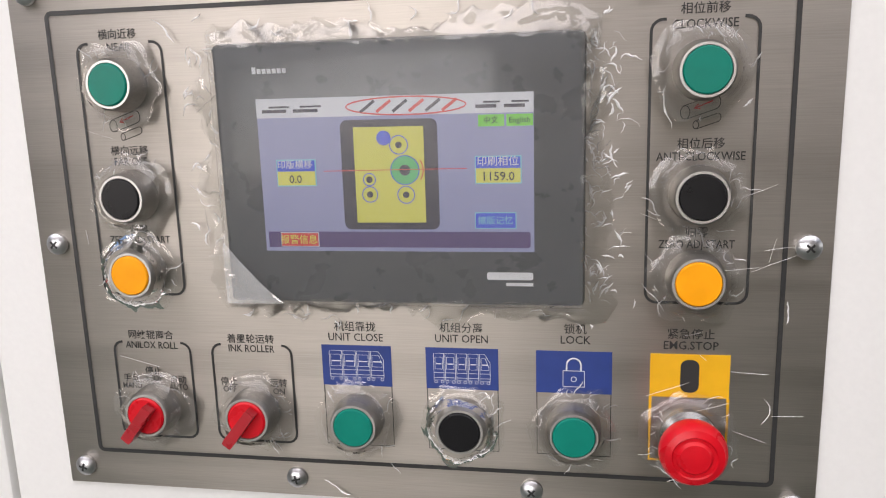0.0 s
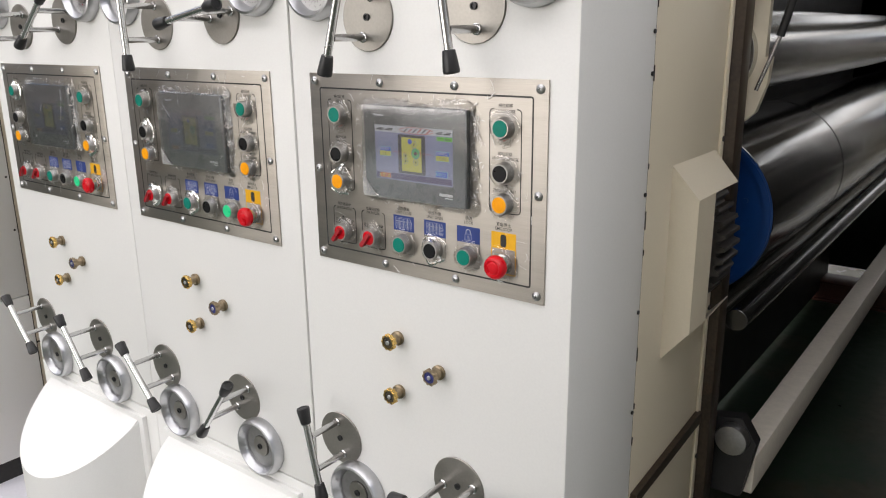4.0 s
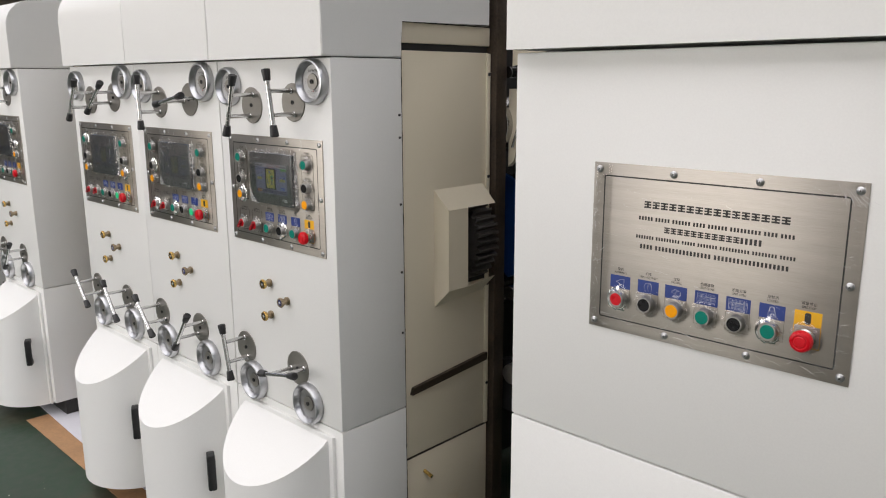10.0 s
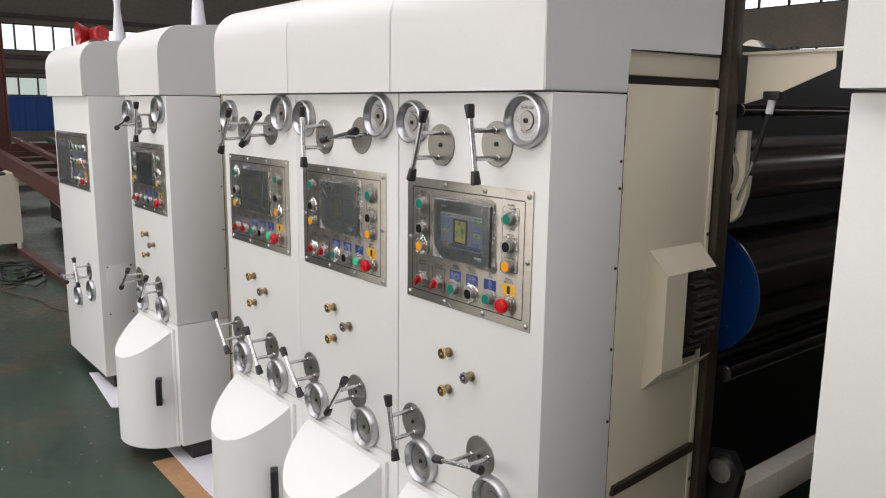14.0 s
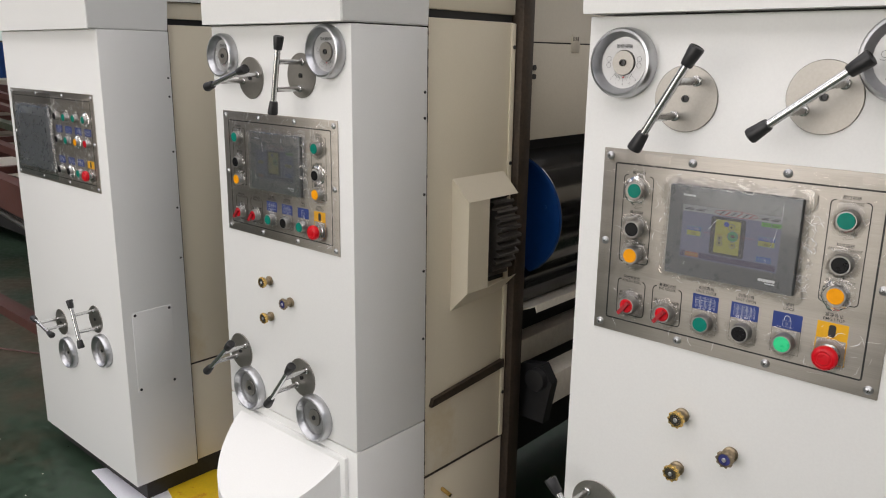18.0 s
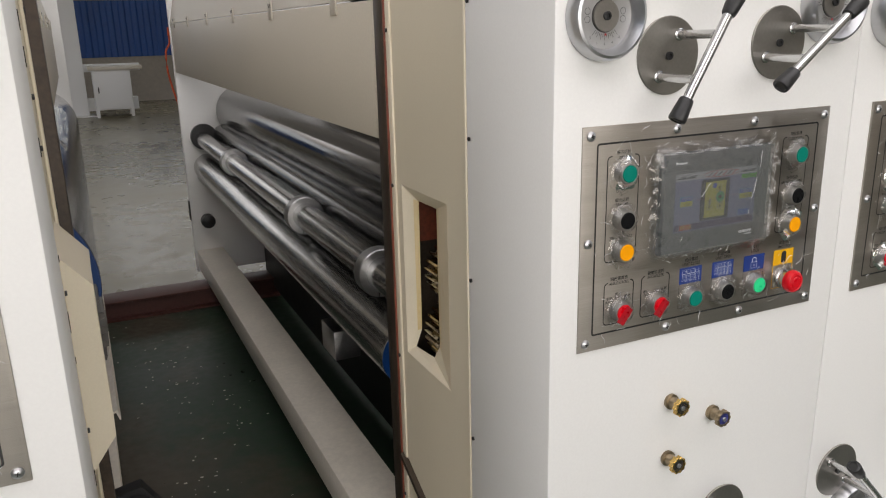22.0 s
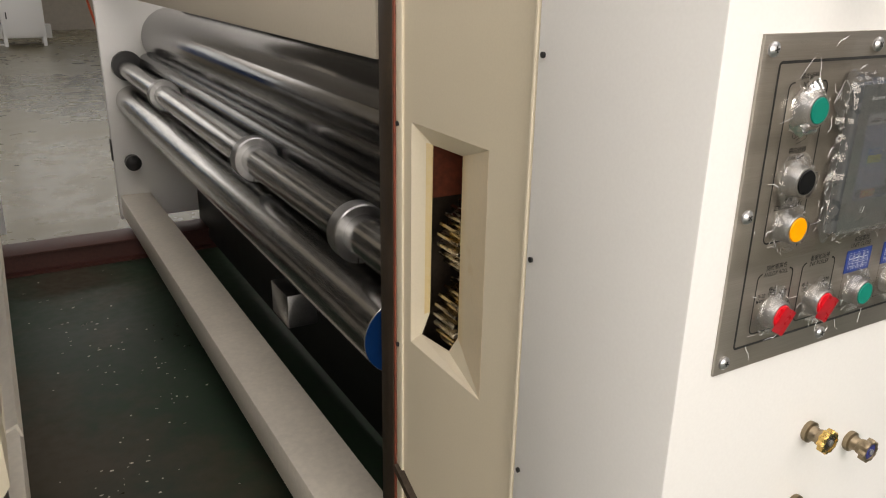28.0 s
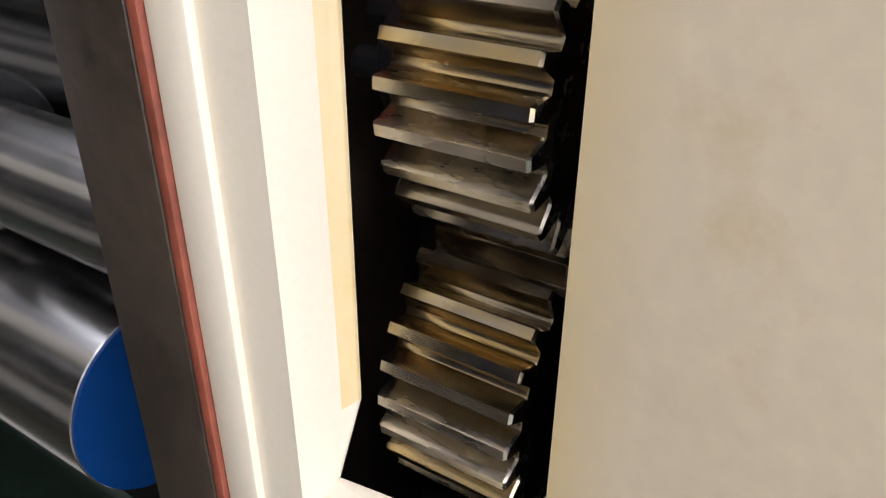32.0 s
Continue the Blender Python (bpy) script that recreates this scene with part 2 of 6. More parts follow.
M["wood"] = mat("brown_wooden_chair", (0.30, 0.16, 0.08), 0.5, var=0.15, scale=8, stretch=(1, 1, 8))
M["dial"] = mat("silver_dial_face", (0.45, 0.45, 0.45), 0.42, 0.6, var=0.03, scale=60)
M["dialdark"] = mat("grey_dial_recess", (0.30, 0.30, 0.30), 0.45, 0.8, var=0.08, scale=40)


def glow(name, colour, strength):
    m = bpy.data.materials.new(name)
    m.use_nodes = True
    b = m.node_tree.nodes["Principled BSDF"]
    b.inputs["Base Color"].default_value = (*[c * 0.25 for c in colour], 1)
    b.inputs["Roughness"].default_value = 0.25
    b.inputs["Emission Color"].default_value = (*colour, 1)
    b.inputs["Emission Strength"].default_value = strength
    return m


SCREEN = 0.31
for key, colour in (("s_lilac", (0.36, 0.38, 0.62)), ("s_white", (0.80, 0.82, 0.88)), ("s_black", (0.02, 0.02, 0.05)), ("s_yellow", (0.82, 0.80, 0.13)),
                    ("s_blue", (0.06, 0.12, 0.80)), ("s_green", (0.14, 0.62, 0.22)), ("s_lime", (0.20, 0.78, 0.05)), ("s_red", (0.75, 0.07, 0.06)),
                    ("s_purple", (0.09, 0.05, 0.20)), ("s_grey", (0.20, 0.21, 0.25)), ("s_cyan", (0.30, 0.72, 0.82))):
    M[key] = glow("lit_screen_" + key[2:], colour, SCREEN)
    # dimmed copies: the weak look of a display from the side, put into its colour
    M[key.replace("s_", "d_")] = glow("dim_screen_" + key[2:], [0.40 * c + a for c, a in zip(colour, (0.05, 0.055, 0.075))], 0.15)
    M[key.replace("s_", "m_")] = glow("half_lit_screen_" + key[2:], [0.6 * c + 0.03 for c in colour], 0.19)
M["pane"] = glow("bright_sky_pane", (0.93, 0.97, 1.0), 1.25)
M["panelow"] = glow("green_tinted_pane", (0.62, 0.72, 0.66), 0.85)


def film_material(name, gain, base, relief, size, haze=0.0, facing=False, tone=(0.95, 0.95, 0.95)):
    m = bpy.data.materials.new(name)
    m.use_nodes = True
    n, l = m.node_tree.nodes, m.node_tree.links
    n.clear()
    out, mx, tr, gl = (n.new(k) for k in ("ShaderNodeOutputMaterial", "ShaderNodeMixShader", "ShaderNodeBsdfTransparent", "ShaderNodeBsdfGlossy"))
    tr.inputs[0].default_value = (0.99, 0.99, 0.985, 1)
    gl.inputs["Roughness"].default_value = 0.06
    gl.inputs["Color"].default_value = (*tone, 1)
    # facing: gloss covers more at a slant, dimming what lies behind
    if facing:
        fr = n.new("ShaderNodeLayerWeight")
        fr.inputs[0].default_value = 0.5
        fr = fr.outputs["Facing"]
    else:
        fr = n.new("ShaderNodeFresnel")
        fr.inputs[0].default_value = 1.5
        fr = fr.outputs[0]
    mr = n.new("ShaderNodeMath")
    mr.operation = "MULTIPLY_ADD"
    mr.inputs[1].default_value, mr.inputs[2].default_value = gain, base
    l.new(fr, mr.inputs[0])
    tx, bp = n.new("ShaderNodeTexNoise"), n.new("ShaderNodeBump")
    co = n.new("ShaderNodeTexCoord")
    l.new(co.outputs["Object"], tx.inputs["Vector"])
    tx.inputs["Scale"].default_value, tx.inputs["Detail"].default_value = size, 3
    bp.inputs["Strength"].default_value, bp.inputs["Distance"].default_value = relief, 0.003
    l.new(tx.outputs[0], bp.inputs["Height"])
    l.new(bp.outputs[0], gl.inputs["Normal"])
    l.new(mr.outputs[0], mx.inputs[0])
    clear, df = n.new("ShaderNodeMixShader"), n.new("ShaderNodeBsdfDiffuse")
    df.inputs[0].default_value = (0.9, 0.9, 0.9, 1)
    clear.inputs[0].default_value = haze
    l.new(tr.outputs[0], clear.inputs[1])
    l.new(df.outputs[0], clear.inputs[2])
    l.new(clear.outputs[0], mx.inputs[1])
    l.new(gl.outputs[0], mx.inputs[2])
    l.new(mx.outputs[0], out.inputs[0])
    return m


M["film"] = film_material("clear_plastic_film", 1.0, 0.03, 0.4, 110, 0.025)
M["frill"] = film_material("torn_film_edge", 1.1, 0.04, 0.3, 70, 0.025)
M["sheetfilm"] = film_material("flat_clear_film", 0.5, 0.0, 0.12, 30)
# nearly opaque white: the highlights on film folds are painted as colour
M["glint_fold"] = film_material("white_glint_fold", 0.6, 0.05, 0.3, 200, 0.85)
M["wrap"] = film_material("crumpled_clear_wrap", 0.7, 0.02, 0.6, 60, 0.01)
M["wrinkled"] = film_material("wrinkled_plate_film", 0.4, 0.01, 0.2, 40, 0.015)
M["lifted"] = film_material("whitened_film_corner", 1.2, 0.10, 0.4, 40, 0.30)
# tinted gloss grows with the view angle, standing in for the display's dimming
M["hazy_angle_veil"] = film_material("hazy_angle_dimming_film", 1.1, -0.10, 0.12, 30, 0.06, True, (0.62, 0.63, 0.65))
M["angle_veil"] = film_material("angle_dimming_film", 1.3, -0.13, 0.05, 12, 0.030, True, (0.62, 0.63, 0.65))


# ---- mesh tools ----
def finish(bm, name, material, smooth=35):
    me = bpy.data.meshes.new(name)
    bmesh.ops.recalc_face_normals(bm, faces=bm.faces)
    bm.to_mesh(me)
    bm.free()
    for m in (material if isinstance(material, (list, tuple)) else [material]):
        me.materials.append(m)
    if smooth:
        for p in me.polygons:
            p.use_smooth = True
        me.set_sharp_from_angle(angle=radians(smooth))
    return me


def part(name, bm, material, parent, label="", at=(0, 0, 0), turn=0.0, smooth=35):
    """One mesh under a thing or a part; turn is about the wall's normal (y), in degrees."""
    me = finish(bm, name, material, smooth) if isinstance(bm, bmesh.types.BMesh) else bm
    ob = new(name, me)
    ob.parent = parent
    ob.location, ob.rotation_euler = at, (0, radians(turn), 0)
    return tagged(ob, label=label)


def thing(name, at, label, category, group="", kind=""):
    ob = new(name)
    ob.empty_display_size = 0.05
    ob.location = at
    return tagged(ob, label, category, group, kind)


def solid(name, bm, material, label="", category="", kind="", group="", at=(0, 0, 0), smooth=35):
    ob = new(name, finish(bm, name, material, smooth))
    ob.location = at
    return tagged(ob, label, category, group, kind)


def B():
    return bmesh.new()


def box(bm, x0, x1, y0, y1, z0, z1, bevel=0.0, mi=0):
    vs = [bm.verts.new((x, y, z)) for x in (x0, x1) for y in (y0, y1) for z in (z0, z1)]
    fs = [bm.faces.new([vs[i] for i in q]) for q in ((0, 1, 3, 2), (4, 6, 7, 5), (0, 4, 5, 1), (2, 3, 7, 6), (0, 2, 6, 4), (1, 5, 7, 3))]
    for f in fs:
        f.material_index = mi
    if bevel:
        es = list({e for f in fs for e in f.edges})
        bmesh.ops.bevel(bm, geom=es, offset=bevel, segments=2, affect="EDGES", profile=0.5)
    return bm


def lathe(bm, prof, axis="y", c=(0, 0, 0), seg=32, mi=0, closed=False):
    """Turns (radius, along) pairs about an axis through c."""
    rings = []
    for r, d in prof:
        ring = []
        for i in range(seg):
            a = 2 * math.pi * i / seg
            u, v = r * math.cos(a), r * math.sin(a)
            p = {"y": (u, d, v), "x": (d, u, v), "z": (u, v, d)}[axis]
            ring.append(bm.verts.new((c[0] + p[0], c[1] + p[1], c[2] + p[2])))
        rings.append(ring)
    for a, b in zip(rings, rings[1:] + ([rings[0]] if closed else [])):
        for i in range(seg):
            f = bm.faces.new((a[i], a[(i + 1) % seg], b[(i + 1) % seg], b[i]))
            f.material_index = mi
    if not closed:
        for ring in (rings[0], rings[-1]):
            f = bm.faces.new(ring)
            f.material_index = mi
    return bm


def rod(bm, p0, p1, r, seg=14, r1=None, mi=0):
    p0, p1 = Vector(p0), Vector(p1)
    q = (p1 - p0).to_track_quat("Z", "Y")
    r1 = r if r1 is None else r1
    rings = []
    for p, rad in ((p0, r), (p1, r1)):
        rings.append([bm.verts.new(p + q @ Vector((rad * math.cos(2 * math.pi * i / seg), rad * math.sin(2 * math.pi * i / seg), 0))) for i in range(seg)])
    for i in range(seg):
        bm.faces.new((rings[0][i], rings[0][(i + 1) % seg], rings[1][(i + 1) % seg], rings[1][i])).material_index = mi
    for ring in rings:
        bm.faces.new(ring).material_index = mi
    return bm


def tube(bm, pts, r, seg=8):
    pts = [Vector(p) for p in pts]
    rings = []
    for i, p in enumerate(pts):
        d = (pts[min(i + 1, len(pts) - 1)] - pts[max(i - 1, 0)]).normalized()
        q = d.to_track_quat("Z", "Y")
        rings.append([bm.verts.new(p + q @ Vector((r * math.cos(2 * math.pi * k / seg), r * math.sin(2 * math.pi * k / seg), 0))) for k in range(seg)])
    for a, b in zip(rings, rings[1:]):
        for k in range(seg):
            bm.faces.new((a[k], a[(k + 1) % seg], b[(k + 1) % seg], b[k]))
    bm.faces.new(rings[0])
    bm.faces.new(rings[-1])
    return bm


def prism(bm, poly, axis, d0, d1, mi=0):
    """Extrudes a polygon; axis x: (y, z) pairs, y: (x, z) pairs, z: (x, y) pairs."""
    def at(p, d):
        return {"x": (d, p[0], p[1]), "y": (p[0], d, p[1]), "z": (p[0], p[1], d)}[axis]
    a, b = ([bm.verts.new(at(p, d)) for p in poly] for d in (d0, d1))
    k = len(poly)
    for i in range(k):
        bm.faces.new((a[i], a[(i + 1) % k], b[(i + 1) % k], b[i])).material_index = mi
    bm.faces.new(a).material_index = mi
    bm.faces.new(b).material_index = mi
    return bm


def flat(bm, x0, x1, z0, z1, y, mi=0):
    """A printed area 0.3 mm thick on a wall that faces -y."""
    return box(bm, x0, x1, y - 0.0003, y, z0, z1, mi=mi)


def ribbon(bm, pts, w, y, closed=False, mi=0):
    """A printed line of width w through (x, z) points."""
    k = len(pts)
    left, right = [], []
    for i in range(k):
        a = Vector(pts[i - 1] if (i or closed) else pts[0])
        b = Vector(pts[(i + 1) % k] if (i < k - 1 or closed) else pts[-1])
        d = (b - a)
        d = d.normalized() if d.length else Vector((1, 0))
        nn = Vector((-d.y, d.x)) * w / 2
        p = Vector(pts[i])
        left.append(bm.verts.new((p.x + nn.x, y, p.y + nn.y)))
        right.append(bm.verts.new((p.x - nn.x, y, p.y - nn.y)))
    for i in range(k if closed else k - 1):
        j = (i + 1) % k
        f = bm.faces.new((left[i], right[i], right[j], left[j]))
        f.material_index = mi
    return bm


def round_rect(x0, x1, z0, z1, r, n=5):
    pts = []
    for cx, cz, a0 in ((x1 - r, z1 - r, 0), (x0 + r, z1 - r, 90), (x0 + r, z0 + r, 180), (x1 - r, z0 + r, 270)):
        for i in range(n + 1):
            a = radians(a0 + 90 * i / n)
            pts.append((cx + r * math.cos(a), cz + r * math.sin(a)))
    return pts


def circle(cx, cz, r, n=24, a0=0, a1=360):
    full = a1 - a0 >= 360
    return [(cx + r * math.cos(radians(a0 + (a1 - a0) * i / n)), cz + r * math.sin(radians(a0 + (a1 - a0) * i / n))) for i in range(n + (0 if full else 1))]


def disc(bm, cx, cz, r, y, mi=0, n=24):
    return prism(bm, circle(cx, cz, r, n), "y", y - 0.0003, y, mi)


MESHES = {}


def shared(key, build, material, smooth=35):
    if key not in MESHES:
        MESHES[key] = finish(build(), key, material, smooth)
    return MESHES[key]


def shell(bm, pts, faces, off):
    """A bent sheet: faces over pts, a second skin moved by off, and the rim between them."""
    a, b = [bm.verts.new(p) for p in pts], [bm.verts.new(Vector(p) + Vector(off)) for p in pts]
    rim = {}
    for f in faces:
        bm.faces.new([a[i] for i in f])
        bm.faces.new([b[i] for i in reversed(f)])
        for p, q in zip(f, f[1:] + f[:1]):
            key = (min(p, q), max(p, q))
            rim[key] = rim.get(key, 0) + 1
    for (p, q), k in rim.items():
        if k == 1:
            bm.faces.new((a[p], a[q], b[q], b[p]))
    return bm


def slab(bm, pts, t):
    """A flat sheet of thickness t behind the polygon pts, whose normal points outwards."""
    v = [Vector(p) for p in pts]
    nrm = (v[1] - v[0]).cross(v[2] - v[0]).normalized() * t
    a, b = [bm.verts.new(p) for p in v], [bm.verts.new(p - nrm) for p in v]
    k = len(v)
    for i in range(k):
        bm.faces.new((a[i], b[i], b[(i + 1) % k], a[(i + 1) % k]))
    bm.faces.new(a)
    bm.faces.new(b)
    return bm


# lettering, made once for each string at a height of one metre
STRINGS = ("横向近移 NEAR 横向远移 FAR_OFF 归零 ZERO_ADJ.START 相位前移 CLOCKWISE 相位后移 ANTI-CLOCKWISE 网纹辊离合 ANILOX_ROLL 手动 MANU 停止 STOP 自动 AUTO "
           "着墨轮运转 INK_ROLLER OFF 运转 ON 机组靠拢 UNIT_CLOSE 机组分离 UNIT_OPEN 锁机 LOCK 紧急停止 EMG.STOP 印版横移 印刷相位 擦版记忆 报警信息 中文 English "
           "0.0 -0.6 1159.0 1166.4 1119.2 网纹辊间隙 胶辊间隙 0 1 2 3 4 -1 -2 -3 -4 警铃 ALARM_BELL 寸动 INCHING 总锁机 LOCKED").replace("_", "\u00a0").split(" ")
LETTERS = {}
for s in STRINGS:
    cu = bpy.data.curves.new("lettering", "FONT")
    cu.body, cu.align_x, cu.align_y, cu.resolution_u = s.replace("\u00a0", " "), "CENTER", "CENTER", 2
    cu.offset = 0.006
    LETTERS[s.replace("\u00a0", " ")] = new("lettering", cu)
graph = bpy.context.evaluated_depsgraph_get()
for s, ob in list(LETTERS.items()):
    LETTERS[s] = bpy.data.meshes.new_from_object(ob.evaluated_get(graph))
    LETTERS[s].transform(Matrix.Rotation(radians(90), 4, "X"))
    bpy.data.objects.remove(ob)


def lettering(s, size, x, z, y, material, parent, squeeze=1.0):
    key = (s, round(size, 5), material.name, squeeze)
    if key not in MESHES:
        me = LETTERS[s].copy()
        me.transform(Matrix.Diagonal((size * squeeze, size, size, 1)))
        me.materials.clear()
        me.materials.append(material)
        me.name = "lettering"
        MESHES[key] = me
    return part("lettering", MESHES[key], None, parent, at=(x, y, z))


# ---- the hall ----
FRONT = 0.460
solid("floor", box(B(), -24, 16, -7.2, 4.36, -0.2, 0.0), M["floor"], "worn dark green painted workshop floor with scuffs and debris", "floor", "structure", smooth=0)
solid("floor_far", box(B(), -24, 16, 4.36, 21.2, -0.2, -0.004), M["floorfar"], "polished olive concrete hall floor", "floor", "structure", smooth=0)


def window_row(name, axis, wall, a0, a1, z0, z1, step, pane, split):
    """A row of panes in a wall across y (axis x) or across x (axis y), each pane its own piece."""
    sign = 1 if axis == "x" else -1
    frame_bm = B()
    holder = thing(name, (0, 0, 0), "row of bright steel-framed hall windows", "window", kind="structure")
    k = int(round((a1 - a0) / step))
    me = {}
    for i in range(k):
        u0, u1 = a0 + i * step, a0 + (i + 1) * step
        for j in range(split):
            w0, w1 = z0 + (z1 - z0) * j / split, z0 + (z1 - z0) * (j + 1) / split
            bm = B()
            if axis == "x":
                box(bm, wall - 0.02, wall, u0 + 0.03, u1 - 0.03, w0 + 0.03, w1 - 0.03)
            else:
                box(bm, u0 + 0.03, u1 - 0.03, wall, wall + 0.02, w0 + 0.03, w1 - 0.03)
            part("pane", bm, pane, holder, smooth=0)
        if axis == "x":
            box(frame_bm, wall - 0.03, wall + 0.05, u0 - 0.014, u0 + 0.014, z0, z1)
        else:
            box(frame_bm, u0 - 0.03, u0 + 0.03, wall - 0.05, wall + 0.03, z0, z1)
    for j in range(split + 1):
        w = z0 + (z1 - z0) * j / split
        if axis == "x":
            box(frame_bm, wall - 0.03, wall + 0.05, a0, a1, w - 0.03, w + 0.03)
        else:
            box(frame_bm, a0, a1, wall - 0.05, wall + 0.03, w - 0.03, w + 0.03)
    part("window_frame", frame_bm, M["truss"], holder, smooth=0)


def sheet_band(name, axis, wall, a0, a1, z0, z1):
    """Corrugated blue sheet with its ribs."""
    bm, u, up = B(), a0, False
    prof = []
    while u < a1:
        prof += [(u, 0.03 if up else 0.0), (u + 0.10, 0.03 if up else 0.0)]
        u, up = u + 0.14, not up
    rows = []
    for z in (z0, z1):
        rows.append([bm.verts.new((wall + 0.02 + d, p, z) if axis == "x" else (p, wall - 0.02 - d, z)) for p, d in prof])
    for i in range(len(prof) - 1):
        bm.faces.new((rows[0][i], rows[0][i + 1], rows[1][i + 1], rows[1][i]))
    solid(name, bm, M["bluewall"], "blue corrugated sheet wall cladding", "wall cladding", "structure", smooth=0)


WX, NY = -21.0, 21.0
bm = B()
for z0, z1 in ((-0.1, 1.83), (2.31, 2.95), (3.62, 8.0)):
    box(bm, WX - 0.3, WX, -7.2, 21.2, z0, z1)
solid("wall_west", bm, M["westwall"], "grey-brown hall wall between two rows of windows", "wall", "structure", smooth=0)
bm = B()
for z0, z1 in ((-0.1, 2.45), (3.45, 4.6), (5.9, 8.0)):
    box(bm, -24, 16, NY, NY + 0.3, z0, z1)
solid("wall_north", bm, M["wall"], "beige plaster hall wall below high windows", "wall", "structure", smooth=0)
sheet_band("cladding_west", "x", WX, -7, 21, 0.95, 1.82)
sheet_band("cladding_north", "y", NY, -21, 15, 1.10, 2.44)
window_row("window_1", "x", WX - 0.1, -5.0, 20.2, 2.95, 3.62, 0.45, M["pane"], 1)
window_row("window_2", "x", WX - 0.1, -5.0, 20.2, 1.83, 2.31, 0.45, M["panelow"], 1)
window_row("window_3", "y", NY + 0.1, -20.0, 14.2, 2.45, 3.45, 0.9, M["pane"], 2)
window_row("window_4", "y", NY + 0.1, -20.0, 14.2, 4.6, 5.9, 0.9, M["pane"], 1)
# unseen wall; its opening is there for the added east lamp
bm = B()
for y0, y1, z0, z1 in ((-7.2, 21.2, -0.1, 1.0), (-7.2, 21.2, 4.4, 8.0), (1.1, 21.2, 1.0, 4.4), (-7.2, -7.1, 1.0, 4.4)):
    box(bm, 16, 16.3, y0, y1, z0, z1)
solid("wall_east", bm, M["wall"], "plain beige hall wall, unseen, with an added opening", "wall", "structure", smooth=0)
bm = B()
for x0, x1, z0, z1 in ((-24, 16, -0.1, 0.45), (-24, 16, 4.55, 8.0), (-24, -7.7, 0.45, 4.55), (0.9, 16, 0.45, 4.55)):
    box(bm, x0, x1, -7.5, -7.2, z0, z1)
solid("wall_south", bm, M["wall"], "plain beige hall wall with a long window opening", "wall", "structure", smooth=0)
bm = B()
for y0, y1 in ((-7.5, -5.6), (1.0, 6.6), (9.4, 21.3)):
    box(bm, -24, 16, y0, y1, 7.6, 7.75)
solid("ceiling", bm, M["roof"], "dark sheet metal hall roof with skylight strips", "ceiling", "structure", smooth=0)
for i, y in enumerate((1.75, 6.4, 11.5, 16.5)):
    bm = B()
    box(bm, -21, 16, y - 0.06, y + 0.06, 6.1, 6.25)
    box(bm, -21, 16, y - 0.06, y + 0.06, 7.2, 7.35)
    for k in range(25):
        x = -21 + k * 1.5
        rod(bm, (x, y, 6.2), (x + 0.75, y, 7.25), 0.035, 6)
        rod(bm, (x + 0.75, y, 7.25), (x + 1.5, y, 6.2), 0.035, 6)
    solid("roof_truss", bm, M["truss"], "dark steel lattice roof truss", "roof truss", "structure", "roof trusses", smooth=0)
for z in (2.4, 2.75, 3.75):
    solid("wall_girt", box(B(), WX, WX + 0.12, -7, 21, z, z + 0.1), M["truss"], "dark steel wall girt", "girt", "structure", "wall girts", smooth=0)


def h_column(x, y, w, material, label, top=7.6):
    bm = B()
    box(bm, x - w / 2, x + w / 2, y - w / 2, y - w / 2 + 0.02, 0, top)
    box(bm, x - w / 2, x + w / 2, y + w / 2 - 0.02, y + w / 2, 0, top)
    box(bm, x - 0.012, x + 0.012, y - w / 2 + 0.02, y + w / 2 - 0.02, 0, top)
    solid("hall_column", bm, material, label, "column", "structure", smooth=0)
    solid("column_foot", box(B(), x - w * 0.75, x + w * 0.75, y - w * 0.75, y + w * 0.75, 0, 0.02), material, "steel foot plate of a hall column", "column foot", "structure", smooth=0)


h_column(-12.0, 1.42, 0.38, M["column"], "dark red painted steel hall column")
bm = box(B(), -2.08, -1.74, 17.45, 17.75, 0, 7.6, 0.01)
solid("hall_column", bm, M["white"], "white boxed hall column on a foot plate", "column", "structure", smooth=0)
solid("column_foot", box(B(), -2.3, -1.6, 17.3, 17.9, 0, 0.03), M["white"], "white foot plate of a hall column", "column foot", "structure", smooth=0)


# ---- parts of the printing units ----
def dial_mesh_rim():
    return lathe(B(), [(0.0755, 0), (0.0765, -0.006), (0.0755, -0.016), (0.071, -0.023), (0.066, -0.024), (0.0575, -0.013), (0.0555, -0.009), (0.0555, 0.0)], seg=48)


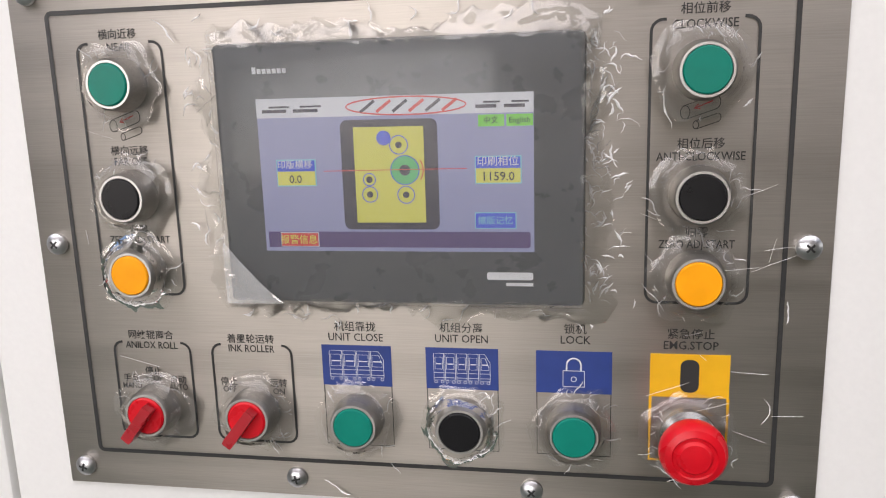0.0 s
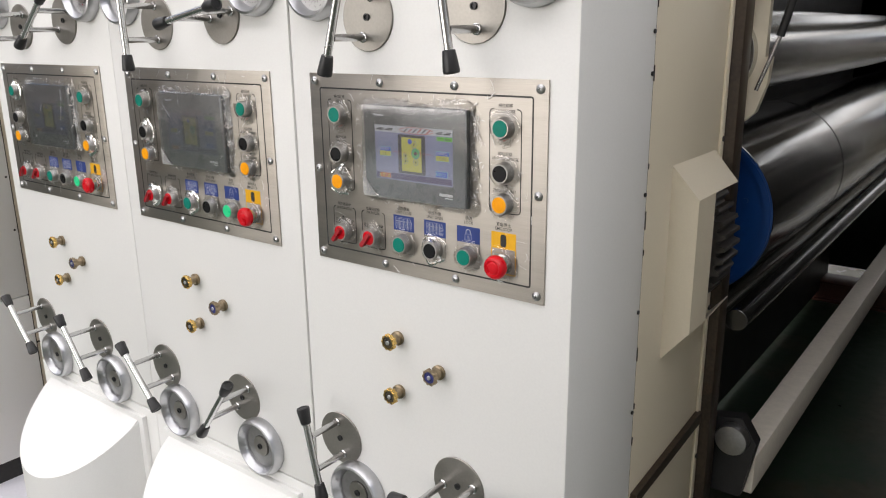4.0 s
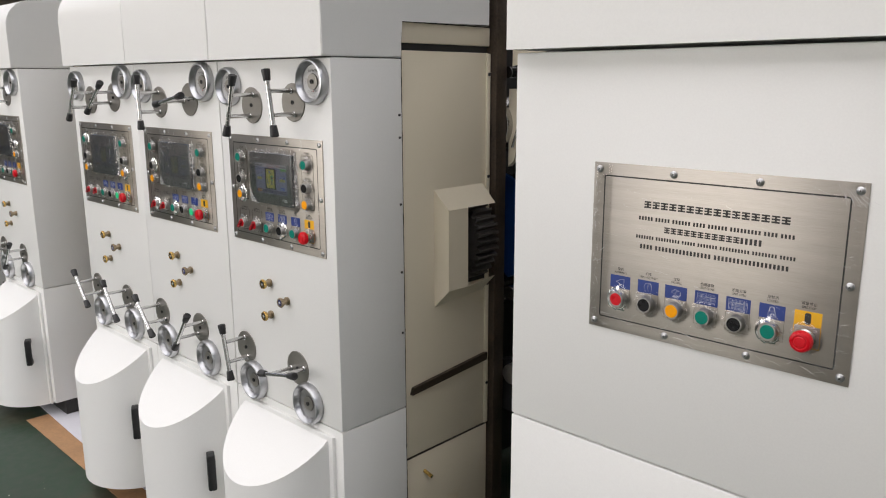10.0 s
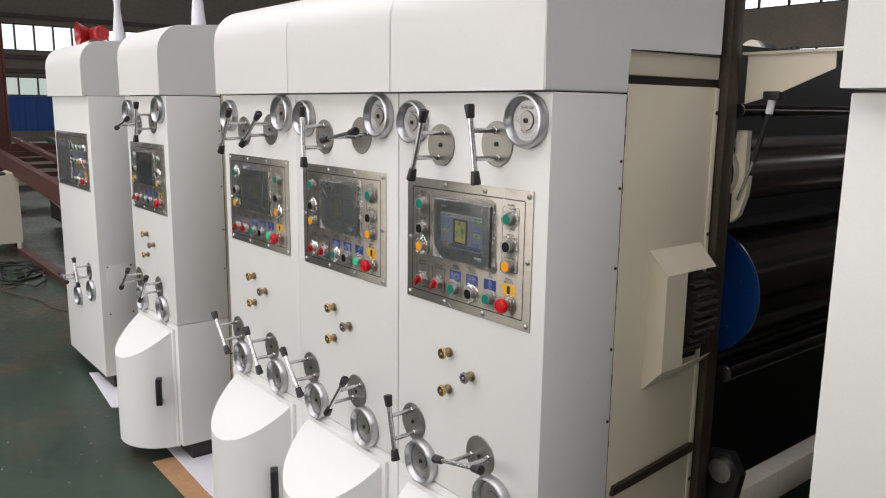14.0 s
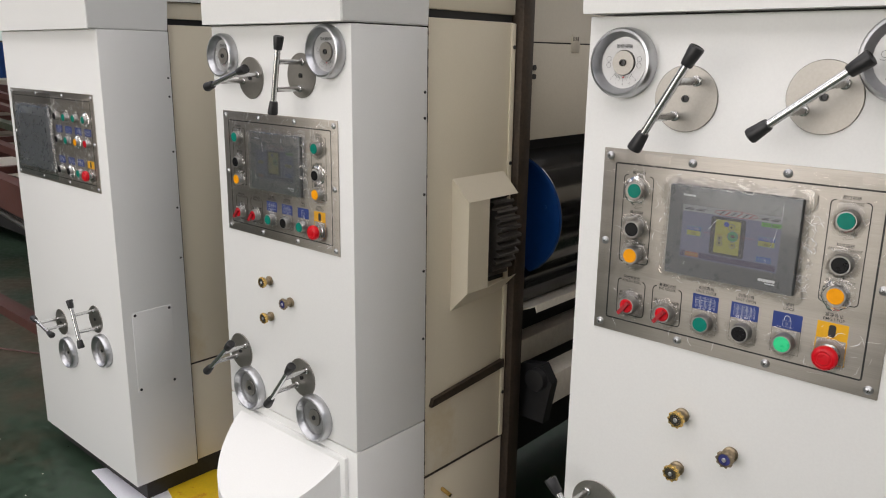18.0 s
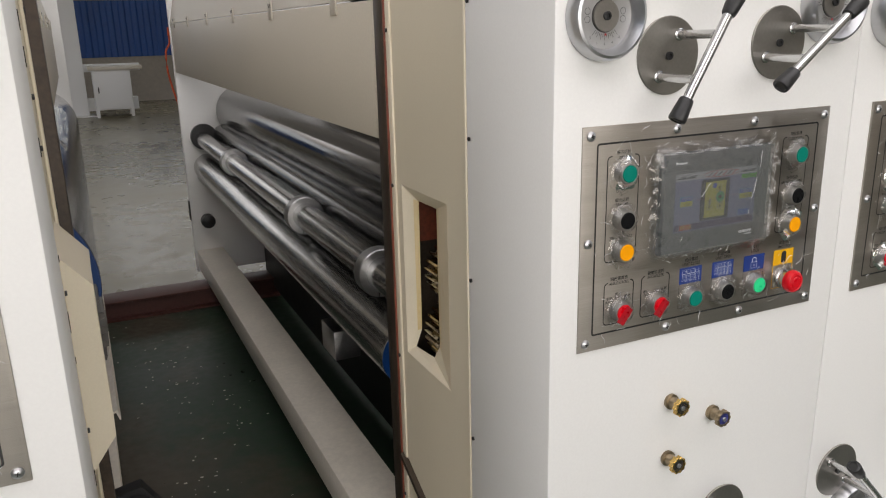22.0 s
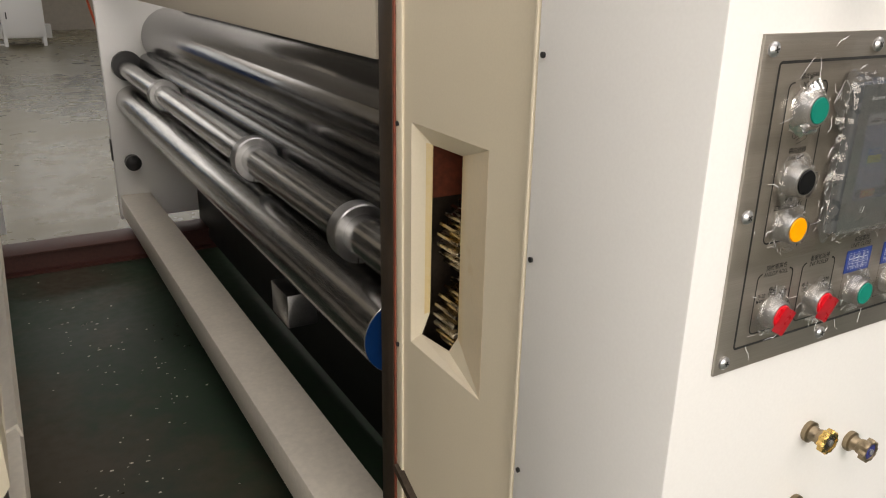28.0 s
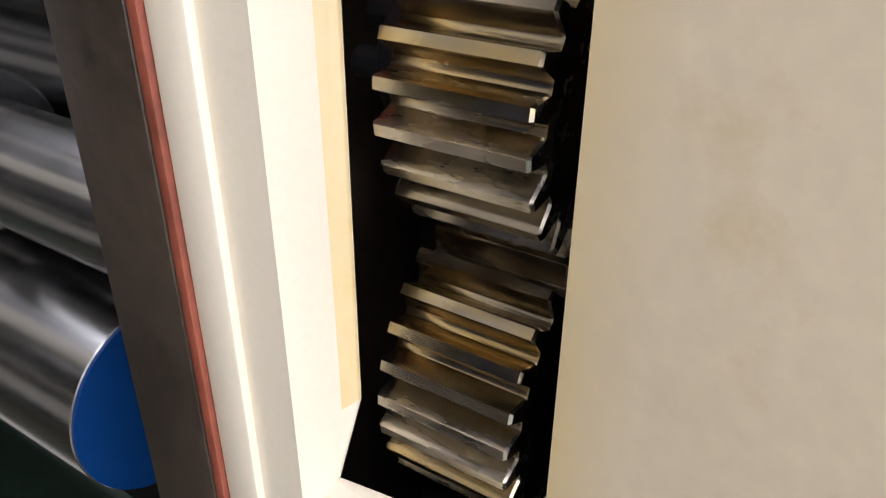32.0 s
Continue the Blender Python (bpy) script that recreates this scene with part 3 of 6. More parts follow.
def make_dial(unit, u, z, kind):
    """kind: 'anilox' or 'rubber' scale, or 'plain' for the grey recessed ones."""
    dial = part("dial", shared("dial_rim", dial_mesh_rim, M["rim"]), None, unit, "turned steel dial with a scale" if kind != "plain" else "plain turned steel dial", at=(u, 0, z))
    s = {"plain": 0.82, "rubber": 0.74, "anilox": 0.785}[kind]
    dial.scale = (s, 1, s)
    face = M["dial"] if kind != "plain" else M["dialdark"]
    part("dial_face", shared("dial_face_" + ("p" if kind == "plain" else "s"), lambda: lathe(B(), [(0.0555, -0.002), (0.0555, -0.0062)], seg=40), face), None, dial)
    part("dial_hub", shared("dial_hub", lambda: lathe(B(), [(0.0265, -0.006), (0.0265, -0.009), (0.0258, -0.0098), (0.0, -0.0098)][:3], seg=32), M["plate"]), None, dial)
    part("hub_screw", shared("hub_screw", lambda: lathe(lathe(B(), [(0.0075, -0.009), (0.0075, -0.0125), (0.0045, -0.0128), (0.004, -0.0105)], seg=18), [(0.0278, -0.0062), (0.0278, -0.0068), (0.0262, -0.0068), (0.0262, -0.0062)], seg=32), M["black"]), None, dial)
    if kind == "plain":
        return
    y = -0.0068

    def scale_marks():
        bm = B()
        n = 16 if kind == "anilox" else 12
        for i in range(n + 1):
            a = radians(-90 + (i - n / 2) * (80 / n))
            r1 = 0.0405 if i % 2 == 0 else 0.0355
            ribbon(bm, [(0.0295 * math.cos(a), 0.0295 * math.sin(a)), (r1 * math.cos(a), r1 * math.sin(a))], 0.0007, y)
        for sx in (-1, 1):
            if kind == "anilox":
                ribbon(bm, circle(sx * 0.037, 0.005, 0.0055, 18), 0.0007, y, True)
                ribbon(bm, circle(sx * 0.037, 0.012, 0.017, 8, 245, 295), 0.0008, y)
            else:
                for dz in (0.008, -0.0055):
                    ribbon(bm, circle(sx * 0.037, dz, 0.0055, 18), 0.0007, y, True)
        return bm
    part("dial_scale", shared("scale_" + kind, scale_marks, M["ink"], 0), None, dial)
    part("pointer", shared("pointer", lambda: prism(B(), [(0, -0.0285), (0.0022, -0.0325), (-0.0022, -0.0325)], "y", y - 0.0006, y), M["red_cap"], 0), None, dial, "small red pointer", at=(0.001, 0, 0))
    lettering("网纹辊间隙" if kind == "anilox" else "胶辊间隙", 0.0098, 0, 0.0345, y, M["ink"], dial)
    names = ("4", "3", "2", "1", "0", "-1", "-2", "-3", "-4") if kind == "anilox" else ("2", "1", "0", "-1", "-2")
    for i, s in enumerate(names):
        a = radians(-90 + (i - (len(names) - 1) / 2) * (80 / (len(names) - 1)))
        lettering(s, 0.0062, 0.0468 * math.cos(a), 0.0468 * math.sin(a), y, M["ink"], dial)


def lever_bars():
    bm = B()
    for s in (-1, 1):
        rod(bm, (0, 0, s * 0.034), (0, -0.070, s * 0.034), 0.0062)
        lathe(bm, [(0.0088, -0.002), (0.0088, -0.005), (0.0068, -0.006)], c=(0, 0, s * 0.034), seg=14)
    rod(bm, (0, -0.075, -0.080), (0, -0.075, 0.080), 0.0066)
    return bm


def make_lever(unit, u, z, tilt):
    lever = part("lever_handle", shared("lever_plate", lambda: lathe(B(), [(0.0555, 0), (0.0558, -0.002), (0.0548, -0.003), (0.01, -0.003)][:3], seg=48), M["plate"]), None, unit,
                 "T-shaped steel lever with black rubber ends on a round plate", at=(u, 0, z), turn=tilt)
    lever.scale = (0.93, 1, 0.93)
    part("lever_bar", shared("lever_bars", lever_bars, M["chrome"]), None, lever, "bright steel bar on two rods")
    part("plate_screw", shared("plate_screw", lambda: lathe(B(), [(0.006, -0.003), (0.006, -0.006), (0.0035, -0.0062), (0.003, -0.004)], seg=14), M["black"]), None, lever)
    for s in (-1, 1):
        part("rubber_grip", shared("rubber_grip%d" % s, lambda: lathe(B(), [(0.0090, s * 0.063), (0.0098, s * 0.065), (0.0124, s * 0.092), (0.0116, s * 0.0955), (0.0085, s * 0.0965), (0.0075, s * 0.0945), (0.003, s * 0.0945)], axis="z", c=(0, -0.075, 0), seg=18), M["black"]), None, lever, "black rubber end grip")


def valve_wheel():
    """A scalloped handwheel, hollow in front."""
    bm, n, rings = B(), 60, []
    for y, r, w in ((-0.030, 0.0120, 0.0), (-0.031, 0.0148, 1.0), (-0.041, 0.0152, 1.0), (-0.043, 0.0140, 0.7), (-0.043, 0.0112, 0.0), (-0.0395, 0.0106, 0.0)):
        rings.append([bm.verts.new(((r + w * 0.0013 * math.cos(2 * math.pi * i / 6)) * math.cos(2 * math.pi * i / n), y, (r + w * 0.0013 * math.cos(2 * math.pi * i / 6)) * math.sin(2 * math.pi * i / n))) for i in range(n)])
    for a, b in zip(rings, rings[1:]):
        for i in range(n):
            bm.faces.new((a[i], a[(i + 1) % n], b[(i + 1) % n], b[i]))
    return bm


def make_valve(unit, u, z, blue):
    v = part("needle_valve", shared("valve_stem", lambda: lathe(B(), [(0.0135, 0), (0.0140, -0.003), (0.0140, -0.008), (0.0105, -0.010), (0.0085, -0.020), (0.0105, -0.022), (0.0105, -0.031)], seg=20), M["bronze"]), None, unit,
             "small brass needle valve with a handwheel", at=(u, 0, z))
    v.scale = (0.90, 0.68, 0.90)
    part("valve_wheel", shared("valve_wheel_" + blue, valve_wheel, M["brass"] if blue == "brass" else M["bronze"]), None, v, "scalloped brass handwheel")
    part("wheel_disc", shared("wheel_disc_" + blue, lambda: lathe(B(), [(0.0110, -0.036), (0.0110, -0.0405), (0.004, -0.0412)], seg=24), M["bluewheel"] if blue == "bluewheel" else M["black"]), None, v, "blue enamelled disc" if blue == "bluewheel" else "black disc with pale dots")
    if blue != "bluewheel":
        bm = B()
        for k in range(12):
            disc(bm, 0.0078 * math.cos(k * 0.5236), 0.0078 * math.sin(k * 0.5236), 0.0008, -0.0414, 0, 8)
        part("wheel_dots", MESHES["wheel_dots"] if "wheel_dots" in MESHES else shared("wheel_dots", lambda: bm, M["brass"], 0), None, v)
    part("wheel_nut", shared("wheel_nut", lambda: lathe(B(), [(0.0042, -0.0400), (0.0042, -0.0440), (0.0030, -0.0448)], seg=8), M["rim"]), None, v)


def door_mesh(w=0.435, s=0.182, z0=0.075, zb=0.638, zf=0.500, n=28):
    """Bow-fronted bin door: an arc in plan, with a top that slopes down to the front."""
    r = (w * w / 4 + s * s) / (2 * s)
    half = math.asin(w / 2 / r)
    bm, lo, hi = B(), [], []
    for i in range(n + 1):
        a = -half + 2 * half * i / n
        x, y = r * math.sin(a), -(r * math.cos(a) - (r - s))
        lo.append(bm.verts.new((x, y, z0)))
        hi.append(bm.verts.new((x, y, zb + (zf - zb) * (-y / s))))
    for i in range(n):
        bm.faces.new((lo[i], lo[i + 1], hi[i + 1], hi[i]))
    bm.faces.new(hi)
    bm.faces.new(lo)
    bm.faces.new((lo[0], lo[-1], hi[-1], hi[0]))
    rims = [e for e in bm.edges if all(v in set(hi) for v in e.verts) and abs((e.verts[0].co - e.verts[1].co).length) < 0.1]
    bmesh.ops.bevel(bm, geom=rims, offset=0.004, segments=2, affect="EDGES")
    return bm


def door_pull():
    bm = B()
    box(bm, -0.014, 0.014, -0.042, -0.024, -0.064, 0.064, 0.006)
    for s in (-1, 1):
        box(bm, -0.013, 0.013, -0.036, 0.002, s * 0.052 - 0.012, s * 0.052 + 0.012, 0.004)
    return bm


def screws(parent, pts, r=0.0055, along="x", sign=1, name="side_screw", material="black"):
    key = "screw_%s%d_%s" % (along, sign, material)
    prof = [(r, 0.0), (r, sign * 0.0025), (r * 0.55, sign * 0.003)]
    for p in pts:
        part(name, shared(key + str(r), lambda: lathe(B(), prof, axis=along, seg=12), M[material]), None, parent, at=p)


def hood_profile(rise, step=True):
    pts = [(-0.027, 1.709), (-0.027, 1.88)]
    for i in range(1, 9):
        a = radians(180 - 78 * i / 8)
        pts.append((0.093 + 0.12 * math.cos(a), 1.885 + 0.12 * math.sin(a) * 1.03))
    pts += [(0.25, 2.02 + rise * 0.5), (0.620 if step else 0.595, 2.03 + rise)]
    pts += [(0.620, 1.809), (0.249, 1.809), (0.249, 1.709)] if step else [(0.595, 1.709)]
    return pts


def hood_bm(w, rise):
    bm = prism(B(), hood_profile(rise), "x", -w + 0.0012, -0.0012)
    es = [e for e in bm.edges if abs(e.verts[0].co.x - e.verts[1].co.x) < 1e-6 and min(v.co.y for v in e.verts) < 0.5]
    bmesh.ops.bevel(bm, geom=es, offset=0.003, segments=2, affect="EDGES")
    return bm


def gear_bm(r, teeth, y0, y1, depth=0.0085, chamfer=0.0):
    """A spur gear about y: flat tip lands, curved flanks, rounded roots, and chamfered tooth ends."""
    bm, p = B(), 2 * math.pi / teeth
    shape = ((-0.44, 1.0), (-0.37, 0.97), (-0.31, 0.80), (-0.255, 0.52), (-0.20, 0.24), (-0.155, 0.05), (-0.135, 0.0),
             (0.135, 0.0), (0.155, 0.05), (0.20, 0.24), (0.255, 0.52), (0.31, 0.80), (0.37, 0.97), (0.44, 1.0))
    rings = []
    for y, cut in ((y0, chamfer), (y0 + chamfer, 0.0), (y1 - chamfer, 0.0), (y1, chamfer)) if chamfer else ((y0, 0.0), (y1, 0.0)):
        ring = []
        for i in range(teeth):
            for da, f in shape:
                rr, a = r - depth * f - cut * (1 - f), (i + da * (1 - (0.12 if cut else 0))) * p
                ring.append(bm.verts.new((rr * math.cos(a), y, rr * math.sin(a))))
        rings.append(ring)
    k = len(rings[0])
    for a, b in zip(rings, rings[1:]):
        for i in range(k):
            bm.faces.new((a[i], a[(i + 1) % k], b[(i + 1) % k], b[i]))
    bm.faces.new(rings[0])
    bm.faces.new(rings[-1])
    return bm


def gear_cover(y0, y1):
    """Sheet cover on a unit's right side: steep front, sloping top and bottom, cut away over the gear at its rear."""
    z0, z1, d = 0.958, 1.325, 0.046
    za, zb, yi, yc = z0 + 0.056, z1 - 0.060, y0 + 0.016, y0 + 0.104
    pts = [(0, y0, z0), (0, y1 - 0.012, z0 + 0.014), (0, y1 - 0.012, z1), (0, y0, z1),
           (d, yi, za), (d, yi, zb), (d, yc, za), (d, yc, zb), (d, y1, za + 0.012), (d, y1, zb)]
    faces = [[0, 4, 5, 3], [4, 6, 7, 5], [0, 1, 8, 6, 4], [3, 5, 7, 9, 2]]
    return shell(B(), pts, faces, (-0.002, 0, 0))


def side_fittings(unit, x, sign, cover=True, back=0.612):
    """White return, cream inset panel and frame plate on the side of a unit at x; sign: outward direction."""
    s = sign
    front, xr = 0.2506, x - s * 0.014   # the cream sheets lie a little inside the white return
    xs = sorted((xr - s * 0.28, xr))
    part("side_panel", box(B(), *xs, front, back - 0.002, 0.493, 1.730, 0.003), M["cream"], unit, "cream painted inset side panel")
    part("side_cap", box(B(), *sorted((xr - s * 0.28, xr + s * 0.001)), front, back, 1.750, 1.806, 0.003), M["cream"], unit, "cream painted cap over a black slot")
    part("side_slot", box(B(), *sorted((xr - s * 0.26, xr - s * 0.008)), front + 0.002, back - 0.004, 1.729, 1.752), M["ink"], unit)
    part("lower_side_panel", box(B(), *sorted((xr - s * 0.28, xr + s * 0.001)), front, back, 0.09, 0.488, 0.003), M["cream"], unit, "cream painted lower side panel")
    part("joint_line", box(B(), *sorted((xr - s * 0.01, x - s * 0.004)), front - 0.0024, front, 0.09, 1.808), M["grime"], unit, smooth=0)
    part("joint_line", box(B(), *sorted((xr - s * 0.01, xr + s * 0.001)), front, back, 1.8062, 1.8088), M["grime"], unit, smooth=0)
    part("joint_line", box(B(), *sorted((xr - s * 0.01, xr + s * 0.0016)), front, back, 0.4882, 0.4928), M["grime"], unit, smooth=0)
    part("panel_lip", box(B(), *sorted((xr, xr + s * 0.006)), back - 0.018, back, 0.495, 1.728, 0.002), M["cream"], unit, "folded cream panel edge")
    if cover:
        part("gear_cover", gear_cover(back - 0.252, back - 0.018), M["cream"], unit, "cream sheet metal gear cover open at its end", at=(xr, 0, 0))
        part("gear", shared("cover_gear", lambda: gear_bm(0.1665, 40, 0.0, 0.094, 0.015), M["gearsteel"], 30), None, unit, "dark steel gear behind the cover", at=(x - 0.123, back - 0.104, 1.145))
        # near-black block paints the shaded hole behind the gear
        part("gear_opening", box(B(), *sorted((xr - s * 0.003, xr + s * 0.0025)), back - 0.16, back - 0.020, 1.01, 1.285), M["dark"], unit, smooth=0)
        b = prism(B(), [(0.276, 0.702), (back - 0.012, 0.726), (back - 0.012, 0.752), (0.284, 0.724)], "x", *sorted((xr, xr + s * 0.012)))
        part("side_bracket", b, M["frameplate"], unit, "dark steel strip screwed on askew")
        part("peg", rod(B(), (xr, 0.335, 0.425), (xr + s * 0.034, 0.335, 0.417), 0.006), M["brass"], unit, "short brass peg")
        screws(unit, [(xr + s * 0.0055, back - 0.008, z) for z in (1.665, 1.345, 0.99, 0.64)], 0.0055, "x", s)
    screws(unit, [(x - s * 0.001, 0.236, z) for z in (1.553, 1.49, 1.30, 1.10, 0.915)], 0.0036, "x", s)
    # paint chipped and dirt caught along the joint
    bm, rnd = B(), random.Random(int(abs(x) * 1000) + 7)
    for k in range(26):
        z, w = rnd.uniform(0.12, 1.78), rnd.uniform(0.0006, 0.0022)
        box(bm, *sorted((x - s * 0.004, x - s * 0.0012)), 0.2482 - w, 0.2486, z, z + rnd.uniform(0.004, 0.03))
    tagged(part("joint_dirt", bm, M["grime"], unit, smooth=0), "dark chips along the panel joint", kind="stuff")


def frame_plate(unit, x0, x1, front=0.618, deep=0.052):
    bm = box(B(), x0, x1, front, front + deep, 0.06, 2.0, 0.002)
    part("frame_plate", bm, M["frameplate"], unit, "thick dark steel machine side frame")


def make_unit(right, width, levers, label, group="printing units", rise=0.055, bottom=0.088, lower=True, dials=("rubber", "anilox")):
    unit = thing("printing_unit", (right, FRONT, 0), label, "printing machine", group)
    w = width
    e = -0.011 if right in (UNIT_B, UNIT_C3) else 0.0   # end units stop short
    part("front_panel", box(B(), -w + 0.0022, e - 0.0022, 0, 0.248, 0.6765, 1.706, 0.003), M["white"], unit, "white powder-coated front panel")
    # near-black block added in place of the shaded gap above the floor
    part("plinth", box(B(), -w + 0.03, -0.03, 0.05, 0.56, 0, bottom + 0.01), M["dark"], unit, "dark block filling the shaded gap underneath", smooth=0)
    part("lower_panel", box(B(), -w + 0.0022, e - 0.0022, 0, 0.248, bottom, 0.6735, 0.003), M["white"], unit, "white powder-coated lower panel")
    # added near-black core, so that the open joints look shaded
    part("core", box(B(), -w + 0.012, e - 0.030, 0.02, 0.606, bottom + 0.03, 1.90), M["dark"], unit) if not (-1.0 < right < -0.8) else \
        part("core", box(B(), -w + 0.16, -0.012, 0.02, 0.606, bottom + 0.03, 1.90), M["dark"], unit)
    part("hood", hood_bm(w + e, rise), M["white"], unit, "white hood with a rounded front edge", at=(e, 0, 0))
    u0 = -0.282
    k = -0.009 if right == UNIT_B else 0.0   # the lone unit's fittings sit a little further over
    if lower:
        make_dial(unit, -0.489 + k, 1.632, dials[0])
        make_dial(unit, -0.080 + k, 1.645, dials[1])
        make_lever(unit, -0.380 + k, 1.579, levers[0])
        make_lever(unit, -0.178 + k, 1.590, levers[1])
        make_lever(unit, -0.487 + k, 0.818, levers[2])
        make_lever(unit, -0.212 + k, 0.818, levers[3])
        make_dial(unit, -0.442 + k, 0.720, "plain")
        make_dial(unit, -0.158 + k, 0.724, "plain")
        for dx, z, blue in ((-0.337, 1.056, "brass"), (-0.250, 1.016, "bluewheel"), (-0.337, 0.957, "brass")):
            make_valve(unit, dx + k, z, blue)
        part("door_frame", box(B(), u0 - 0.235, u0 + 0.235, -0.012, 0.002, bottom - 0.01, 0.652, 0.003), M["white"], unit, "white raised door surround")
        door = part("bin_door", shared("bin_door", door_mesh, M["white"], 40), None, unit, "white bow-fronted ink compartment door", at=(u0, -0.012, 0))
        part("door_pull", shared("door_pull", door_pull, M["black"]), None, door, "black plastic pull handle", at=(0.203, -0.060, 0.365)).rotation_euler = (0, 0, radians(64))
    return unit


# ---- the printing units ----
UNIT_A, UNIT_B, UNIT_C1, UNIT_C2, UNIT_C3 = -3.232, -2.015, -0.870, -0.312, 0.250
W = 0.562
WHITE_UNIT = "white printing unit with dials and levers"
unit_b = make_unit(UNIT_B, W, (74, 11, 48, 38), WHITE_UNIT + " standing alone", rise=0.0)
unit_c1 = make_unit(UNIT_C1, W, (30, 52, -41, -36), WHITE_UNIT + " beside a gap", rise=0.055)
unit_c2 = make_unit(UNIT_C2, W, (-2, 80, -43, 37), WHITE_UNIT + " between two others", rise=0.055)
unit_c3 = make_unit(UNIT_C3, W, (17, -9, -12, 78), WHITE_UNIT + " at the group's end", rise=0.055)
for u, back in ((unit_b, 0.612), (unit_c3, 0.638)):
    side_fittings(u, -0.011, 1, back=back)
    frame_plate(u, -W, 0.000, back + 0.006)
frame_plate(unit_c2, -W, 0.0, 0.630)

unit_a = thing("feeding_unit", (UNIT_A, FRONT, 0), "white feeding unit with a wide control panel and two dials", "printing machine", "printing units")
part("front_panel", box(B(), -0.79, 0, 0, 0.248, 0.085, 1.708, 0.0035), M["white"], unit_a, "white powder-coated front panel")
part("plinth", box(B(), -0.76, -0.03, 0.05, 0.56, 0, 0.10), M["dark"], unit_a, "dark block filling the shaded gap underneath", smooth=0)
part("hood", hood_bm(0.79, 0.0), M["white"], unit_a, "white hood with a rounded front edge")
part("core", box(B(), -0.77, -0.030, 0.02, 0.59, 0.12, 1.90), M["dark"], unit_a)
side_fittings(unit_a, 0.0, 1, cover=False)
frame_plate(unit_a, -0.79, 0.014)
part("side_hatch", box(B(), -0.002, 0.0025, 0.035, 0.185, 0.45, 0.75, 0.001), M["white"], unit_a, "small white screwed hatch")
screws(unit_a, [(0.002, y, z) for y in (0.045, 0.175) for z in (0.46, 0.74)], 0.005, "x", 1)
for u, z, t in ((-0.518, 0.603, -80), (-0.209, 0.688, -20)):
    make_lever(unit_a, u, z, t)
for u, z in ((-0.462, 0.492), (-0.162, 0.580)):
    make_dial(unit_a, u, z, "plain")

def ngon_plate():
    """A dark rounded oval, taller than wide."""
    pts = [(4.51 + 0.11 * math.cos(a) * (1.0 if math.cos(a) > 0 else 0.8), 0.66 + 0.13 * math.sin(a)) for a in [2 * math.pi * k / 20 for k in range(20)]]
    return prism(B(), pts, "x", -0.133, -0.126)


unit_d = thing("delivery_unit", (0.840, FRONT, 0), "white delivery unit with a steel maker's plate", "printing machine", "printing units")
part("front_panel", box(B(), 0, 1.10, 0, 0.58, 0.925, 1.700, 0.0035), M["white"], unit_d, "white powder-coated front panel")
part("lower_panel", box(B(), 0, 1.10, 0, 0.58, 0.09, 0.922, 0.0035), M["white"], unit_d, "white powder-coated lower panel")
part("plinth", box(B(), 0.03, 1.07, 0.05, 0.56, 0, 0.10), M["dark"], unit_d, "dark block filling the shaded gap underneath", smooth=0)
hd = prism(B(), [(y - 0.002, z - 0.003) for y, z in hood_profile(0.055, False)], "x", -0.004, 1.10)
part("hood", hd, M["white"], unit_d, "white hood with a rounded front edge")
frame_plate(unit_d, 0.0, 1.10)
# the delivery unit's open side towards the gap
part("far_frame", box(B(), -0.13, 1.05, 4.09, 4.15, 0.27, 1.93, 0.003), M["white"], unit_d, "white painted far side frame")
part("far_side_plate", box(B(), -0.128, -0.09, 4.15, 5.08, 0.42, 1.66, 0.003), M["panelcream"], unit_d, "cream side plate with a dark oval")
part("plate_opening", ngon_plate(), M["dark"], unit_d, "dark rounded oval")
part("air_hose", tube(B(), [(-0.135 - 0.012 * math.sin(k * 0.5), 4.54 - 0.03 * math.sin(k * 0.4), 1.60 - 0.04 * k) for k in range(11)], 0.007), M["orange"], unit_d, "thin orange air hose")
part("rubber_buffer", lathe(B(), [(0.02, 3.96), (0.054, 3.965), (0.058, 3.98), (0.058, 4.09)], c=(-0.085, 0, 0.33), seg=28), M["black"], unit_d, "round black rubber buffer")
gd = prism(B(), [(4.07, 1.08), (4.07, 1.0), (0.67, 1.0), (0.67, 1.44), (3.46, 1.44)], "x", -0.055, -0.043)
part("sheet_guard", gd, M["darkgrey"], unit_d, "sheet guard with a cut corner, darkened for shade")
part("guard_top", prism(B(), [(-0.055, 1.442), (-0.043, 1.442), (0.16, 1.66), (0.148, 1.66)], "y", 0.67, 3.38), M["darkgrey"], unit_d, "sloping top of the guard")
part("bolted_beam", box(B(), -0.055, 0.03, 0.66, 4.09, 0.795, 0.905, 0.004), M["darkgrey"], unit_d, "bolted cross beam, darkened for shade")
part("lower_guard", box(B(), -0.045, -0.033, 0.66, 4.09, 0.47, 0.79, 0.003), M["darkgrey"], unit_d, "lower guard sheet, darkened for shade")
for y in (1.2, 1.75, 2.3, 2.8, 3.2):
    part("bolt", lathe(B(), [(0.011, -0.063), (0.011, -0.054)], axis="x", c=(0, y, 0.85), seg=10), M["black"], unit_d)
# near-black sheet added for the dark inside behind the guards
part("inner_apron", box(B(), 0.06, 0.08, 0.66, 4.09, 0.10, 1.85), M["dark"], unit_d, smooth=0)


# ---- the open left side of the unit group, with its gear window ----
SIDE = -0.545   # outer face of the cream side sheet


